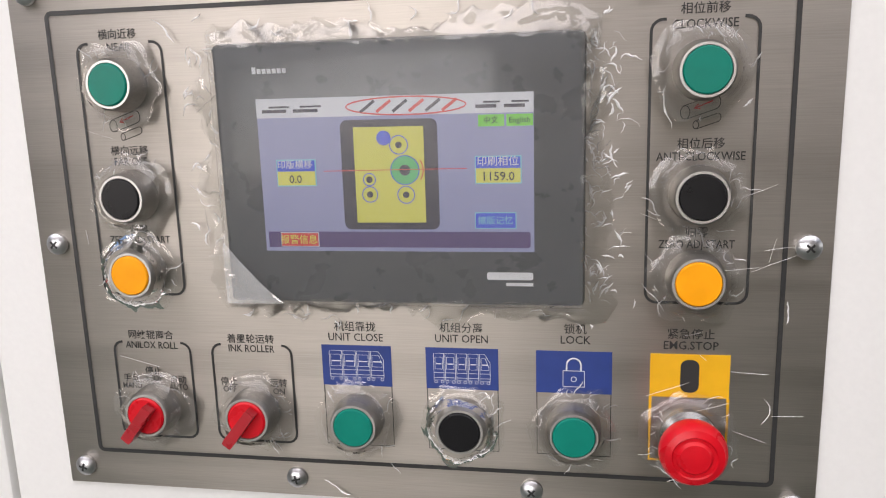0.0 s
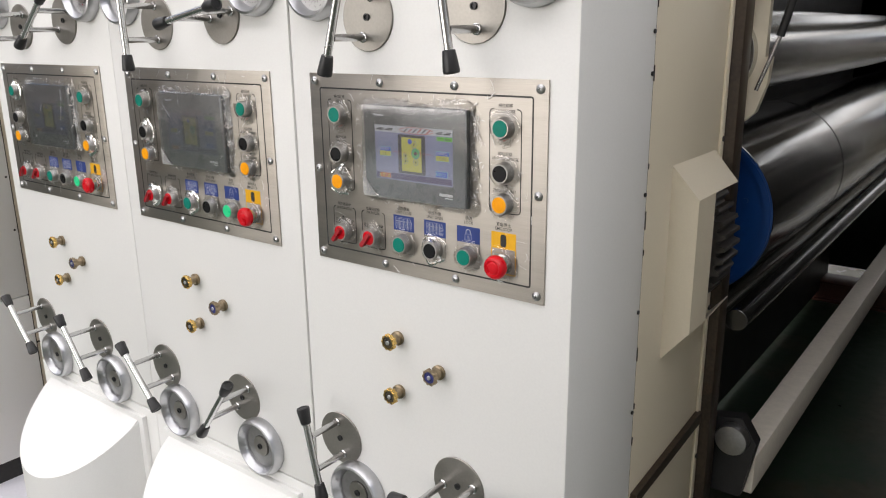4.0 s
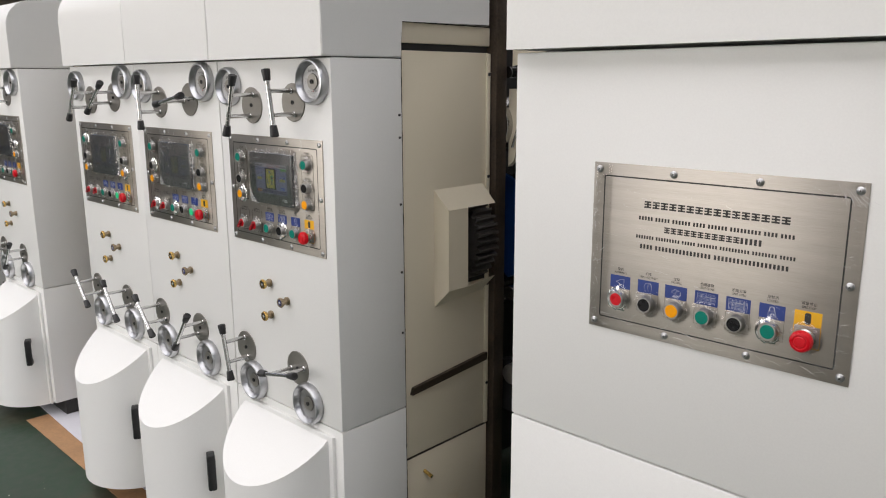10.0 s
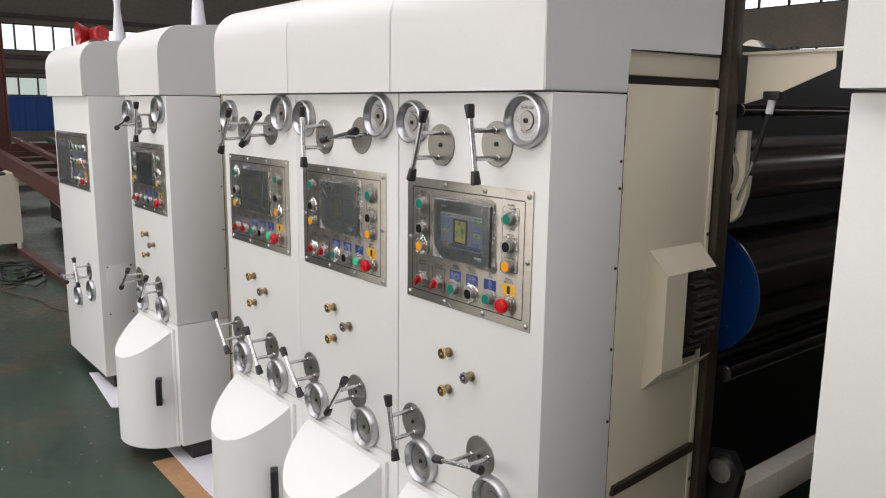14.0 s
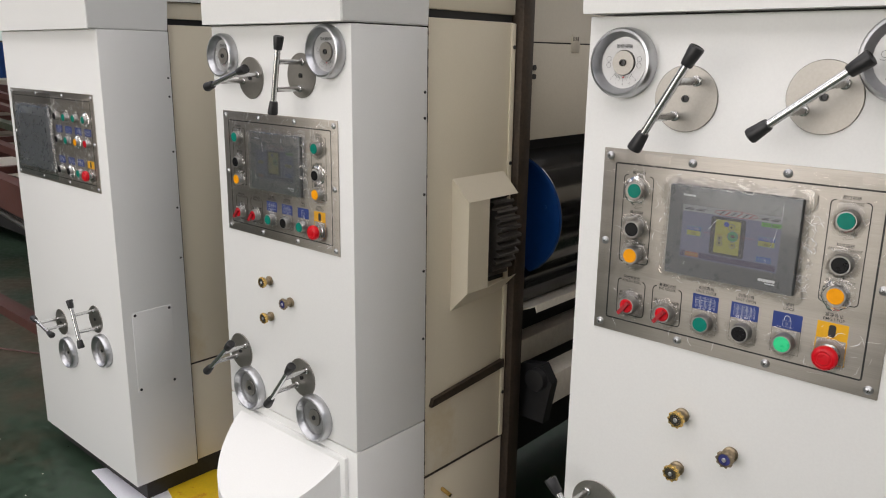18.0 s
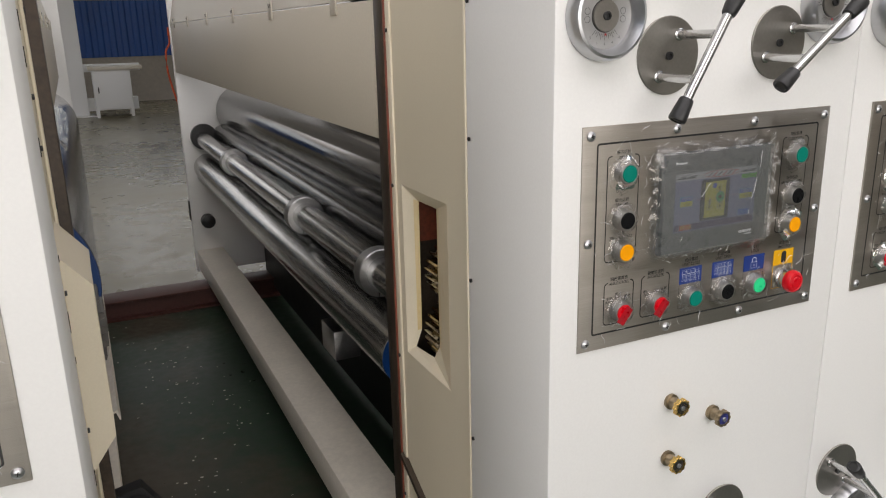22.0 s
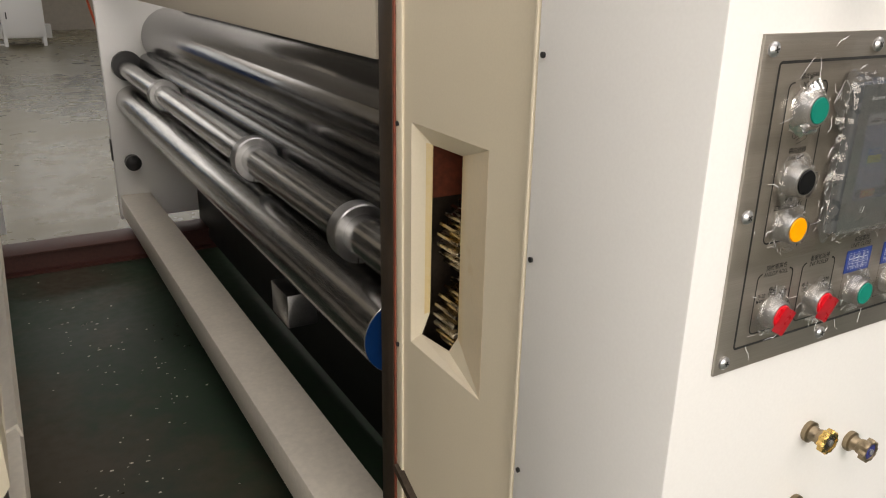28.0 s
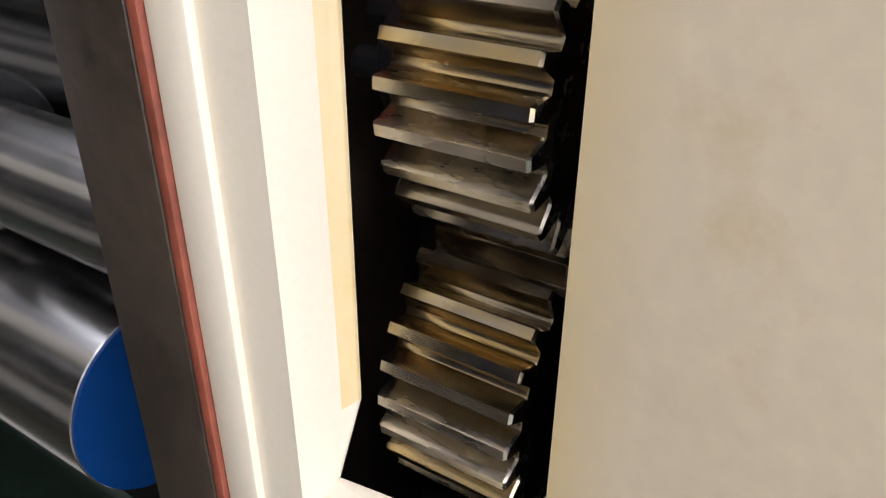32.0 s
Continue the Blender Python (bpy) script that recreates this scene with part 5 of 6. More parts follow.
def label_patch(parent, x, z, w, h, kind, tail=0.038):
    """Printed label over a button: blue icon field or yellow warning field, with its outline below."""
    y = -0.0031
    bm = B()
    flat(bm, x - w / 2, x + w / 2, z - h / 2, z + h / 2, y, 0)
    if tail:
        ribbon(bm, [(x - w / 2 + 0.0004, z - h / 2), (x - w / 2 + 0.0004, z - h / 2 - tail), (x + w / 2 - 0.0004, z - h / 2 - tail), (x + w / 2 - 0.0004, z - h / 2)], 0.0005 if kind != "stop" else 0.0016, y - 0.0002, False, 1 if kind != "stop" else 0)
    yy = y - 0.0006
    if kind in ("close", "open"):
        machine_icon(bm, x, z, 4 if kind == "close" else 5, yy, 2)
    elif kind == "lock":
        ribbon(bm, [(x - 0.006, z - 0.0085), (x + 0.006, z - 0.0085), (x + 0.006, z + 0.001), (x - 0.006, z + 0.001)], 0.0005, yy, True, 2)
        ribbon(bm, [(x - 0.004, z + 0.001)] + [(x + 0.004 * math.cos(radians(a)), z + 0.0045 + 0.004 * math.sin(radians(a))) for a in range(180, -1, -20)] + [(x + 0.004, z + 0.001)], 0.0009, yy, False, 2)
        ribbon(bm, circle(x, z - 0.004, 0.0015, 10), 0.0004, yy, True, 2)
    elif kind == "stop":
        prism(bm, round_rect(x - 0.0050, x + 0.0050, z - 0.0095, z + 0.0095, 0.004), "y", yy - 0.0002, yy, 1)
    elif kind == "bell":
        ribbon(bm, [(x - 0.008, z), (x - 0.002, z + 0.004), (x + 0.008, z + 0.006), (x + 0.008, z - 0.006), (x - 0.002, z - 0.004)], 0.0005, yy, True, 2)
    elif kind == "zero":
        ribbon(bm, circle(x, z, 0.008, 20, -30, 210), 0.0006, yy, False, 2)
        ribbon(bm, [(x, z - 0.003), (x, z + 0.005)], 0.0006, yy, False, 2)
    elif kind == "inch":
        ribbon(bm, circle(x + 0.005, z - 0.001, 0.005, 16), 0.0005, yy, True, 2)
        ribbon(bm, [(x - 0.009, z + 0.001), (x - 0.002, z + 0.006), (x + 0.006, z + 0.004)], 0.0006, yy, False, 2)
        ribbon(bm, [(x - 0.009, z + 0.001), (x - 0.001, z - 0.003)], 0.0006, yy, False, 2)
    part("printed_label", bm, [M["yellowink"] if kind == "stop" else M["blueink"], M["ink"], M["whiteink"]], parent, "yellow printed stop label" if kind == "stop" else "blue printed pictogram label", smooth=0)


def roller_icon(bm, x, z, y):
    """Two stacked rollers drawn askew, with a red arrow on the upper one."""
    t = 0.00042
    for dx, dz, ln, r in ((-0.0085, 0.0005, 0.0165, 0.0034), (-0.0030, -0.0060, 0.0120, 0.0020)):
        c, sn = math.cos(0.42), math.sin(0.42)
        ax, az = x + dx, z + dz
        ribbon(bm, [(ax + 0.7 * r * math.cos(radians(a)), az + r * math.sin(radians(a))) for a in range(0, 360, 24)], t, y, True)
        ribbon(bm, [(ax - sn * r * 0.6, az + r), (ax - sn * r * 0.6 + ln * c, az + r + ln * sn * 0.75)], t, y)
        ribbon(bm, [(ax + sn * r * 0.6, az - r), (ax + sn * r * 0.6 + ln * c, az - r + ln * sn * 0.75)], t, y)
        ribbon(bm, [(ax + ln * c + 0.7 * r * math.cos(radians(a)), az + ln * sn * 0.75 + r * math.sin(radians(a))) for a in range(-90, 91, 22)], t, y)
    ribbon(bm, [(x - 0.004, z + 0.0025), (x + 0.005, z + 0.0062)], 0.0006, y - 0.0004, False, 1)
    ribbon(bm, [(x - 0.0020, z + 0.0048), (x - 0.004, z + 0.0025), (x - 0.0010, z + 0.0022)], 0.0006, y - 0.0004, False, 1)


def hmi_frill(seed, x0, x1, z0, z1):
    """Torn protective film left round the touch screen."""
    rnd = random.Random(seed)
    path = []
    step = 0.0036
    for a, b, fixed, horiz in ((x0, x1, z1, 1), (z1, z0, x1, 0), (x1, x0, z0, 1), (z0, z1, x0, 0)):
        n = int(abs(b - a) / step)
        for i in range(n):
            u = a + (b - a) * i / n
            path.append((u, fixed) if horiz else (fixed, u))
    cx, cz = (x0 + x1) / 2, (z0 + z1) / 2
    rows, k = [], len(path)
    wave = [rnd.uniform(-1, 1) for _ in range(k)]
    wave = [(wave[i] + wave[i - 1] + wave[(i + 1) % k] + wave[i - 2] + wave[i - 3] + wave[i - 4]) / 2.6 for i in range(k)]
    for j in range(8):
        t = j / 7
        row = []
        for i, (x, z) in enumerate(path):
            d = Vector((x - cx, z - cz))
            ax, az = (x1 - x0) / 2, (z1 - z0) / 2
            out = Vector((1 if x >= x1 - 1e-4 else -1 if x <= x0 + 1e-4 else d.x / ax * 0.3, 1 if z >= z1 - 1e-4 else -1 if z <= z0 + 1e-4 else d.y / az * 0.3)).normalized()
            reach = -0.003 + t * (0.0135 + 0.0065 * wave[i])
            row.append(((x + out.x * reach + rnd.uniform(-0.0005, 0.0005), min(-0.0036, -0.0130 + 0.0090 * t ** 0.7 - 0.0050 * abs(noise.noise(Vector((x * 75, z * 75, t * 2.4 + seed)))) * t ** 0.5 + rnd.uniform(-0.0004, 0.0004)), z + out.y * reach + rnd.uniform(-0.001, 0.001))))
        rows.append(row)
    bm = B()
    vs = [[bm.verts.new(p) for p in row] for row in rows]
    for a, b in zip(vs, vs[1:]):
        for i in range(k):
            bm.faces.new((a[i], a[(i + 1) % k], b[(i + 1) % k], b[i]))
    return bm


def touch_screen(parent, shift, phase, seed, lit):
    tone = ("d_", "s_", "m_")[lit]
    y = -0.012
    h = part("touch_screen", box(B(), -0.1025, 0.1025, -0.012, -0.003, -0.0325, 0.1145, 0.0035), M["hmi"], parent, "dark grey operator touch screen wrapped in torn film")
    bm = B()
    flat(bm, -0.0775, 0.0755, -0.0015, 0.0840, y - 0.0001)
    part("display", bm, M[tone + "lilac"], h, "lit colour display with a machine diagram", smooth=0)
    bm = B()
    yy = y - 0.0006
    k = dict(white=0, black=1, yellow=2, blue=3, green=4, lime=5, red=6, purple=7, cyan=8)
    flat(bm, -0.0775, 0.0755, 0.0735, 0.0840, yy, 0)
    for x0, x1, s in ((-0.074, -0.038, 1), (0.045, 0.075, -1)):
        for i in range(2):
            xx = x0 + i * (x1 - x0) / 2
            flat(bm, xx, xx + (x1 - x0) / 2 - 0.004, 0.0762, 0.0780, yy - 0.0004, 1)
            flat(bm, xx + 0.004, xx + (x1 - x0) / 2 - 0.002, 0.0788, 0.0798, yy - 0.0004, 1)
    ribbon(bm, [(-0.026 + 0.033 * (math.cos(radians(a)) + 1), 0.0785 + 0.0048 * math.sin(radians(a))) for a in range(0, 360, 15)], 0.0008, yy - 0.0004, True, 6)
    for i in range(6):
        ribbon(bm, [(-0.018 + i * 0.009, 0.0755), (-0.010 + i * 0.009, 0.0815)], 0.0016, yy - 0.0004, False, 6 if i % 2 else 1)
    flat(bm, 0.0462, 0.0600, 0.0665, 0.0727, yy, 5)
    flat(bm, 0.0612, 0.0752, 0.0665, 0.0727, yy, 5)
    prism(bm, round_rect(-0.0300, 0.0240, 0.0110, 0.0715, 0.004), "y", yy - 0.0002, yy, 1)
    flat(bm, -0.0225, 0.0165, 0.0150, 0.0675, yy - 0.0004, 2)
    y3 = yy - 0.0010
    disc(bm, -0.0055, 0.0615, 0.0040, y3, 3)
    disc(bm, 0.0058, 0.0440, 0.0078, y3, 4)
    for cx, cz, r in ((0.0028, 0.0577, 0.0050), (0.0058, 0.0440, 0.0079), (-0.0143, 0.0390, 0.0034), (-0.0143, 0.0308, 0.0043), (0.0060, 0.0305, 0.0047)):
        ribbon(bm, circle(cx, cz, r, 24), 0.0005, y3 - 0.0005, True, 3)
        disc(bm, cx, cz, 0.0018 if r < 0.007 else 0.0030, y3 - 0.0005, 1, 14)
    ribbon(bm, [(-0.040, 0.0440), (0.040, 0.0446)], 0.0004, y3 - 0.001, False, 6)
    ribbon(bm, circle(0.0058, 0.0440, 0.0100, 10, -32, 32), 0.0006, y3, False, 6)
    for x0, x1, z0, z1 in ((-0.0680, -0.0450, 0.0355, 0.0505), (0.0440, 0.0690, 0.0360, 0.0510)):
        flat(bm, x0, x1, z0, z1, yy, 8)
        zm = z0 + (z1 - z0) * 0.56
        flat(bm, x0 + 0.0006, x1 - 0.0006, zm, z1 - 0.0006, yy - 0.0004, 3)
        flat(bm, x0 + 0.0006, x1 - 0.0006, z0 + 0.0006, zm, yy - 0.0004, 2)
    flat(bm, 0.0435, 0.0660, 0.0115, 0.0205, yy, 8)
    flat(bm, 0.0440, 0.0655, 0.0120, 0.0200, yy - 0.0004, 3)
    prism(bm, [(-0.0755, 0.0008), (0.0725, 0.0008), (0.0735, 0.0020), (0.0735, 0.0085), (0.0725, 0.0097), (-0.0755, 0.0097)], "y", yy - 0.0002, yy, 7)
    flat(bm, -0.0680, -0.0455, 0.0012, 0.0094, yy - 0.0004, 0)
    flat(bm, -0.0676, -0.0459, 0.0016, 0.0090, yy - 0.0008, 6)
    part("screen_graphic", bm, [M[tone + c] for c in k], h, "roller diagram, value boxes and soft keys", smooth=0)
    y4 = yy - 0.0022
    for s, size, x, z, key in (("印版横移", 0.0052, -0.0565, 0.0475, "s_white"), ("印刷相位", 0.0056, 0.0565, 0.0480, "s_white"), (shift, 0.0062, -0.0565, 0.0395, "s_black"),
                               (phase, 0.0066, 0.0565, 0.0400, "s_black"), ("擦版记忆", 0.0048, 0.0548, 0.0160, "s_cyan"), ("报警信息", 0.0055, -0.0568, 0.0052, "s_yellow"),
                               ("中文", 0.0040, 0.0531, 0.0696, "s_black"), ("English", 0.0042, 0.0682, 0.0696, "s_black")):
        lettering(s, size, x, z, y4, M[key.replace("s_", tone)], h)
    bm = B()
    for i in range(7):
        flat(bm, -0.0785 + i * 0.0029, -0.0763 + i * 0.0029, 0.0976, 0.1012 if i == 0 else 0.1002, y - 0.0004)
    prism(bm, round_rect(0.0495, 0.0748, -0.0172, -0.0130, 0.0012), "y", y - 0.0005, y - 0.0002)
    flat(bm, 0.0600, 0.0748, -0.0206, -0.0188, y - 0.0003)
    part("badge", bm, M["whiteink"], h, "pale printed maker's marks", smooth=0)
    part("screen_film", box(B(), -0.1015, 0.1015, -0.0172, -0.0168, -0.0315, 0.1135), M["angle_veil"] if seed == 1 else M["hazy_angle_veil"], h, "film layer that also veils the display at an angle", smooth=0)
    part("film_frill", hmi_frill(seed, -0.1030, 0.1030, -0.0330, 0.1150), M["frill"], h, "torn clear film round the screen", smooth=60)
    if seed not in (1, 2):
        return
    # one lifted corner of the film, its reflection painted as white haze
    bm = B()
    rnd = random.Random(seed + 40)
    g = [[bm.verts.new((-0.1015 + 0.034 * i / 5, -0.0186 - 0.0004 * math.sin(i * 1.2 + j), -0.0315 + 0.036 * j / 4 * (1 - i / 5.2) ** 1.15)) for i in range(6)] for j in range(5)]
    for j in range(4):
        for i in range(5):
            bm.faces.new((g[j][i], g[j][i + 1], g[j + 1][i + 1], g[j + 1][i]))
    part("film_corner", bm, M["lifted"], h, "lifted film corner, whitened for its reflection", smooth=60)


def film_sheet(parent, x0, x1, z0, z1, seed, n=26, key="sheetfilm", amp=0.0012, fx=60, fz=160):
    """Loose protective film with shallow creases over part of a plate."""
    rnd = random.Random(seed)
    noise_at = [(rnd.uniform(-50, 50), rnd.uniform(-50, 50)) for _ in range(2)]
    bm = B()
    g = []
    for j in range(n + 1):
        row = []
        for i in range(n + 1):
            x, z = x0 + (x1 - x0) * i / n, z0 + (z1 - z0) * j / n
            d = noise.noise(Vector((x * fx + noise_at[0][0], z * fz, noise_at[0][1])))
            row.append(bm.verts.new((x, -0.0042 - amp * abs(d) - 0.15 * amp * rnd.random(), z)))
        g.append(row)
    for j in range(n):
        for i in range(n):
            bm.faces.new((g[j][i], g[j][i + 1], g[j + 1][i + 1], g[j + 1][i]))
    part("film_sheet", bm, M[key], parent, "creased protective film", smooth=60 if key == "sheetfilm" else 0)


def fold(bm, rnd, x, z, a, y, ln, w, bend):
    """One narrow fold that stands up from the film, white all over in place of a glint."""
    n, rows = 7, []
    for j in range(n + 1):
        ww = w * math.sin(math.pi * (0.06 + 0.88 * j / n)) * rnd.uniform(0.4, 1.2)
        a += rnd.uniform(-bend, bend)
        nx, nz = -math.sin(a), math.cos(a)
        rows.append([bm.verts.new((x + nx * ww * s, y - (0.0004 if s == 0 else 0), z + nz * ww * s)) for s in (-1, 0, 1)])
        x, z = x + math.cos(a) * ln / n, z + math.sin(a) * ln / n
    for p, q in zip(rows, rows[1:]):
        for s in (0, 1):
            bm.faces.new((p[s], p[s + 1], q[s + 1], q[s]))


BUTTONS = ((-0.162, 0.094), (-0.162, 0.03), (-0.162, -0.016), (0.161, 0.092), (0.161, 0.028), (0.161, -0.017), (-0.162, -0.105), (-0.096, -0.105), (-0.03, -0.106), (0.033, -0.106), (0.097, -0.106), (0.16, -0.106))


def film_creases(parent, seed):
    """White folds that paint the film's glints: radiating from each button, ragged round the screen, long and straight
    over the plate.
    """
    rnd = random.Random(seed * 13)
    bm = B()
    for bx, bz in BUTTONS:
        lean = rnd.uniform(0, 6.28)
        for k in range(15):
            a = rnd.gauss(lean, 1.1) if k % 3 else rnd.uniform(0, 6.28)
            r = rnd.uniform(0.0165, 0.023)
            fold(bm, rnd, bx + r * math.cos(a), bz + r * math.sin(a), a + rnd.choice((0, 0, 1.57)) + rnd.gauss(0, 0.35), -0.0062, rnd.uniform(0.002, 0.011), rnd.uniform(0.00015, 0.0006), 0.6)
    for k in range(210):
        side = k % 5
        if side < 3:
            x, z, a = 0.1035 + 0.020 * rnd.random() ** 1.6, rnd.uniform(-0.034, 0.112), rnd.gauss(1.57, 0.55)
        elif side == 3:
            x, z, a = -0.1035 - 0.020 * rnd.random() ** 2, rnd.uniform(-0.034, 0.112), rnd.gauss(1.57, 0.6)
        else:
            x, z, a = rnd.uniform(-0.10, 0.115), rnd.choice((rnd.uniform(0.115, 0.126), rnd.uniform(-0.044, -0.034))), rnd.gauss(0, 0.4)
        fold(bm, rnd, x, z, a, -0.0062, rnd.uniform(0.003, 0.014), rnd.uniform(0.0002, 0.0009), 0.8)
    for k in range((0, 25, 60, 35, 90)[seed]):   # film crumpled all over the plate
        x, z = rnd.choice((rnd.uniform(-0.215, -0.108), rnd.uniform(0.108, 0.215), rnd.uniform(0.125, 0.215))), rnd.uniform(-0.15, 0.15)
        if k % 4 == 0:
            x, z = rnd.uniform(-0.21, 0.21), rnd.choice((rnd.uniform(0.12, 0.152), rnd.uniform(-0.152, -0.125)))
        fold(bm, rnd, x, z, rnd.gauss(1.3, 0.9), -0.0060, rnd.uniform(0.004, 0.024), rnd.uniform(0.0002, 0.0008), 0.5)
    for k in range(0 if seed == 1 else 5):   # loose film across the screen
        fold(bm, rnd, rnd.uniform(-0.095, 0.095), rnd.uniform(-0.025, 0.108), rnd.gauss(1.2, 0.7), -0.0182, rnd.uniform(0.006, 0.040), rnd.uniform(0.0001, 0.0005), 0.25)
    for k in range(26):
        x, z = rnd.choice((-1, 1)) * rnd.uniform(0.115, 0.205), rnd.uniform(-0.145, 0.145)
        fold(bm, rnd, x, z, rnd.gauss(0, 0.30) if k % 3 else rnd.gauss(1.2, 0.4), -0.0046, rnd.uniform(0.008, 0.028), rnd.uniform(0.00006, 0.00016), 0.04)
    tagged(part("film_creases", bm, M["glint_fold"], parent, smooth=0), "white folds painting the glints of protective film", kind="stuff")


def panel_plate(cp, w, h, screw_x, screw_z, label):
    part("steel_plate", box(B(), -w / 2, w / 2, -0.003, 0.0, -h / 2, h / 2, 0.0008), M["steel"], cp, label)
    for x in screw_x:
        for z in (-h / 2 + 0.0125, h / 2 - 0.0125):
            screw_head(cp, x, z)
    for z in screw_z:
        for x in (-w / 2 + 0.0125, w / 2 - 0.0125):
            screw_head(cp, x, z)
    part("border_line", ribbon(B(), round_rect(-w / 2 + 0.024, w / 2 - 0.024, -h / 2 + 0.024, h / 2 - 0.024, 0.003, 3), 0.0026, -0.0032, True), M["ink"], cp, smooth=0)


def control_panel(cx, shift, phase, lock, seed):
    cp = thing("control_panel", (cx, FRONT, 1.3325), "brushed steel control panel with a touch screen and buttons", "control panel", "control panels")
    panel_plate(cp, 0.460, 0.320, (-0.2175, -0.0725, 0.0725, 0.2175), (0.0,), "brushed stainless steel plate")
    y = -0.0033
    for x in (-0.1625, 0.1615):
        bm = B()
        open_box(bm, x - 0.0265, x + 0.0265, -0.031, 0.1180, 0.019, y)
        part("printed_outline", bm, M["ink"], cp, smooth=0)
        bm = B()
        roller_icon(bm, x, 0.0705, y)
        part("printed_icon", bm, [M["ink"], M["redink"]], cp, "black printed rollers with a red arrow", smooth=0)
    for x in (-0.1620, -0.0965):
        bm = B()
        open_box(bm, x - 0.0255, x + 0.0255, -0.1245, -0.0620, 0.0195, y)
        part("printed_outline", bm, M["ink"], cp, smooth=0)
    for s, size, x, z, sq in (("横向近移", 0.0061, -0.1625, 0.1225, 1), ("NEAR", 0.0067, -0.1625, 0.1155, 0.9), ("横向远移", 0.0061, -0.1625, 0.0560, 1), ("FAR OFF", 0.0067, -0.1625, 0.0497, 0.85),
                              ("归零", 0.0061, -0.1620, 0.0088, 1), ("ZERO ADJ.START", 0.0064, -0.1620, 0.0027, 0.8),
                              ("相位前移", 0.0061, 0.1615, 0.1225, 1), ("CLOCKWISE", 0.0064, 0.1615, 0.1150, 0.9), ("相位后移", 0.0061, 0.1615, 0.0545, 1), ("ANTI-CLOCKWISE", 0.0064, 0.1615, 0.0480, 0.85),
                              ("归零", 0.0061, 0.1610, 0.0075, 1), ("ZERO ADJ.START", 0.0064, 0.1610, 0.0012, 0.8),
                              ("网纹辊离合", 0.0061, -0.1620, -0.0575, 1), ("ANILOX ROLL", 0.0064, -0.1620, -0.0640, 0.85), ("着墨轮运转", 0.0061, -0.0965, -0.0585, 1), ("INK ROLLER", 0.0064, -0.0965, -0.0645, 0.85),
                              ("停止", 0.0058, -0.1625, -0.0810, 1), ("STOP", 0.0056, -0.1625, -0.0858, 0.85), ("手动", 0.0058, -0.1780, -0.0862, 1), ("MANU", 0.0056, -0.1780, -0.0910, 0.8),
                              ("自动", 0.0058, -0.1465, -0.0862, 1), ("AUTO", 0.0056, -0.1465, -0.0910, 0.8), ("停止", 0.0058, -0.1125, -0.0862, 1), ("OFF", 0.0056, -0.1125, -0.0910, 0.9),
                              ("运转", 0.0058, -0.0805, -0.0862, 1), ("ON", 0.0056, -0.0805, -0.0915, 0.9), ("机组靠拢", 0.0064, -0.0305, -0.0492, 1), ("UNIT CLOSE", 0.0067, -0.0305, -0.0556, 0.9),
                              ("机组分离", 0.0064, 0.0328, -0.0486, 1), ("UNIT OPEN", 0.0067, 0.0328, -0.0550, 0.9), ("锁机", 0.0064, 0.0975, -0.0478, 1), ("LOCK", 0.0067, 0.0975, -0.0540, 0.95),
                              ("紧急停止", 0.0064, 0.1600, -0.0492, 1), ("EMG.STOP", 0.0067, 0.1600, -0.0556, 0.95)):
        lettering(s, size, x, z, y, M["ink"], cp, sq)
    for x, kind in ((-0.0305, "close"), (0.0327, "open"), (0.0968, "lock"), (0.1600, "stop")):
        label_patch(cp, x, -0.0730, 0.0425, 0.0252, kind)
    touch_screen(cp, shift, phase, seed, {1: 1, 3: 2}.get(seed, 0))
    for i, (x, z, cap, nm) in enumerate(((-0.1625, 0.0945, "green_cap", "green push button"), (-0.1625, 0.0295, "black_cap", "black push button"), (-0.1620, -0.0160, "amber_cap", "amber push button"),
                                         (0.1612, 0.0920, "green_cap", "green push button"), (0.1612, 0.0285, "black_cap", "black push button"), (0.1608, -0.0170, "amber_cap", "amber push button"),
                                         (-0.0305, -0.1060, "green_cap", "green push button"), (0.0325, -0.1060, "black_cap", "black push button"), (0.0970, -0.1060, lock, "green lock button"))):
        push_button(cp, x, z, cap, nm, seed + i)
    selector(cp, -0.1620, -0.1045, 38, seed + 1)
    selector(cp, -0.0965, -0.1045, 38, seed + 3)
    emergency_button(cp, 0.1600, -0.1080, seed)
    film_creases(cp, seed)
    if seed in (2, 3):
        film_sheet(cp, 0.108, 0.226, -0.05, 0.155, 80 + seed, 24)
        film_sheet(cp, -0.226, -0.108, -0.05, 0.155, 90 + seed, 24)
    if seed == 4:
        for x0, x1, z0, z1, s in ((-0.226, -0.112, -0.155, 0.155, 1), (0.112, 0.226, -0.155, 0.155, 2), (-0.112, 0.112, 0.122, 0.155, 3), (-0.112, 0.112, -0.155, -0.040, 4)):
            film_sheet(cp, x0, x1, z0, z1, 60 + s, 24, "wrinkled", 0.0016, 50, 40)
    return cp


for right, shift, phase, lock, seed in ((UNIT_C3, "0.0", "1159.0", "green_cap", 1), (UNIT_C2, "0.0", "1159.0", "green_lit", 2), (UNIT_C1, "-0.6", "1166.4", "green_lit", 3), (UNIT_B, "0.0", "1119.2", "green_cap", 4)):
    control_panel(right - (0.2905 if right == UNIT_B else 0.2855), shift, phase, lock, seed)

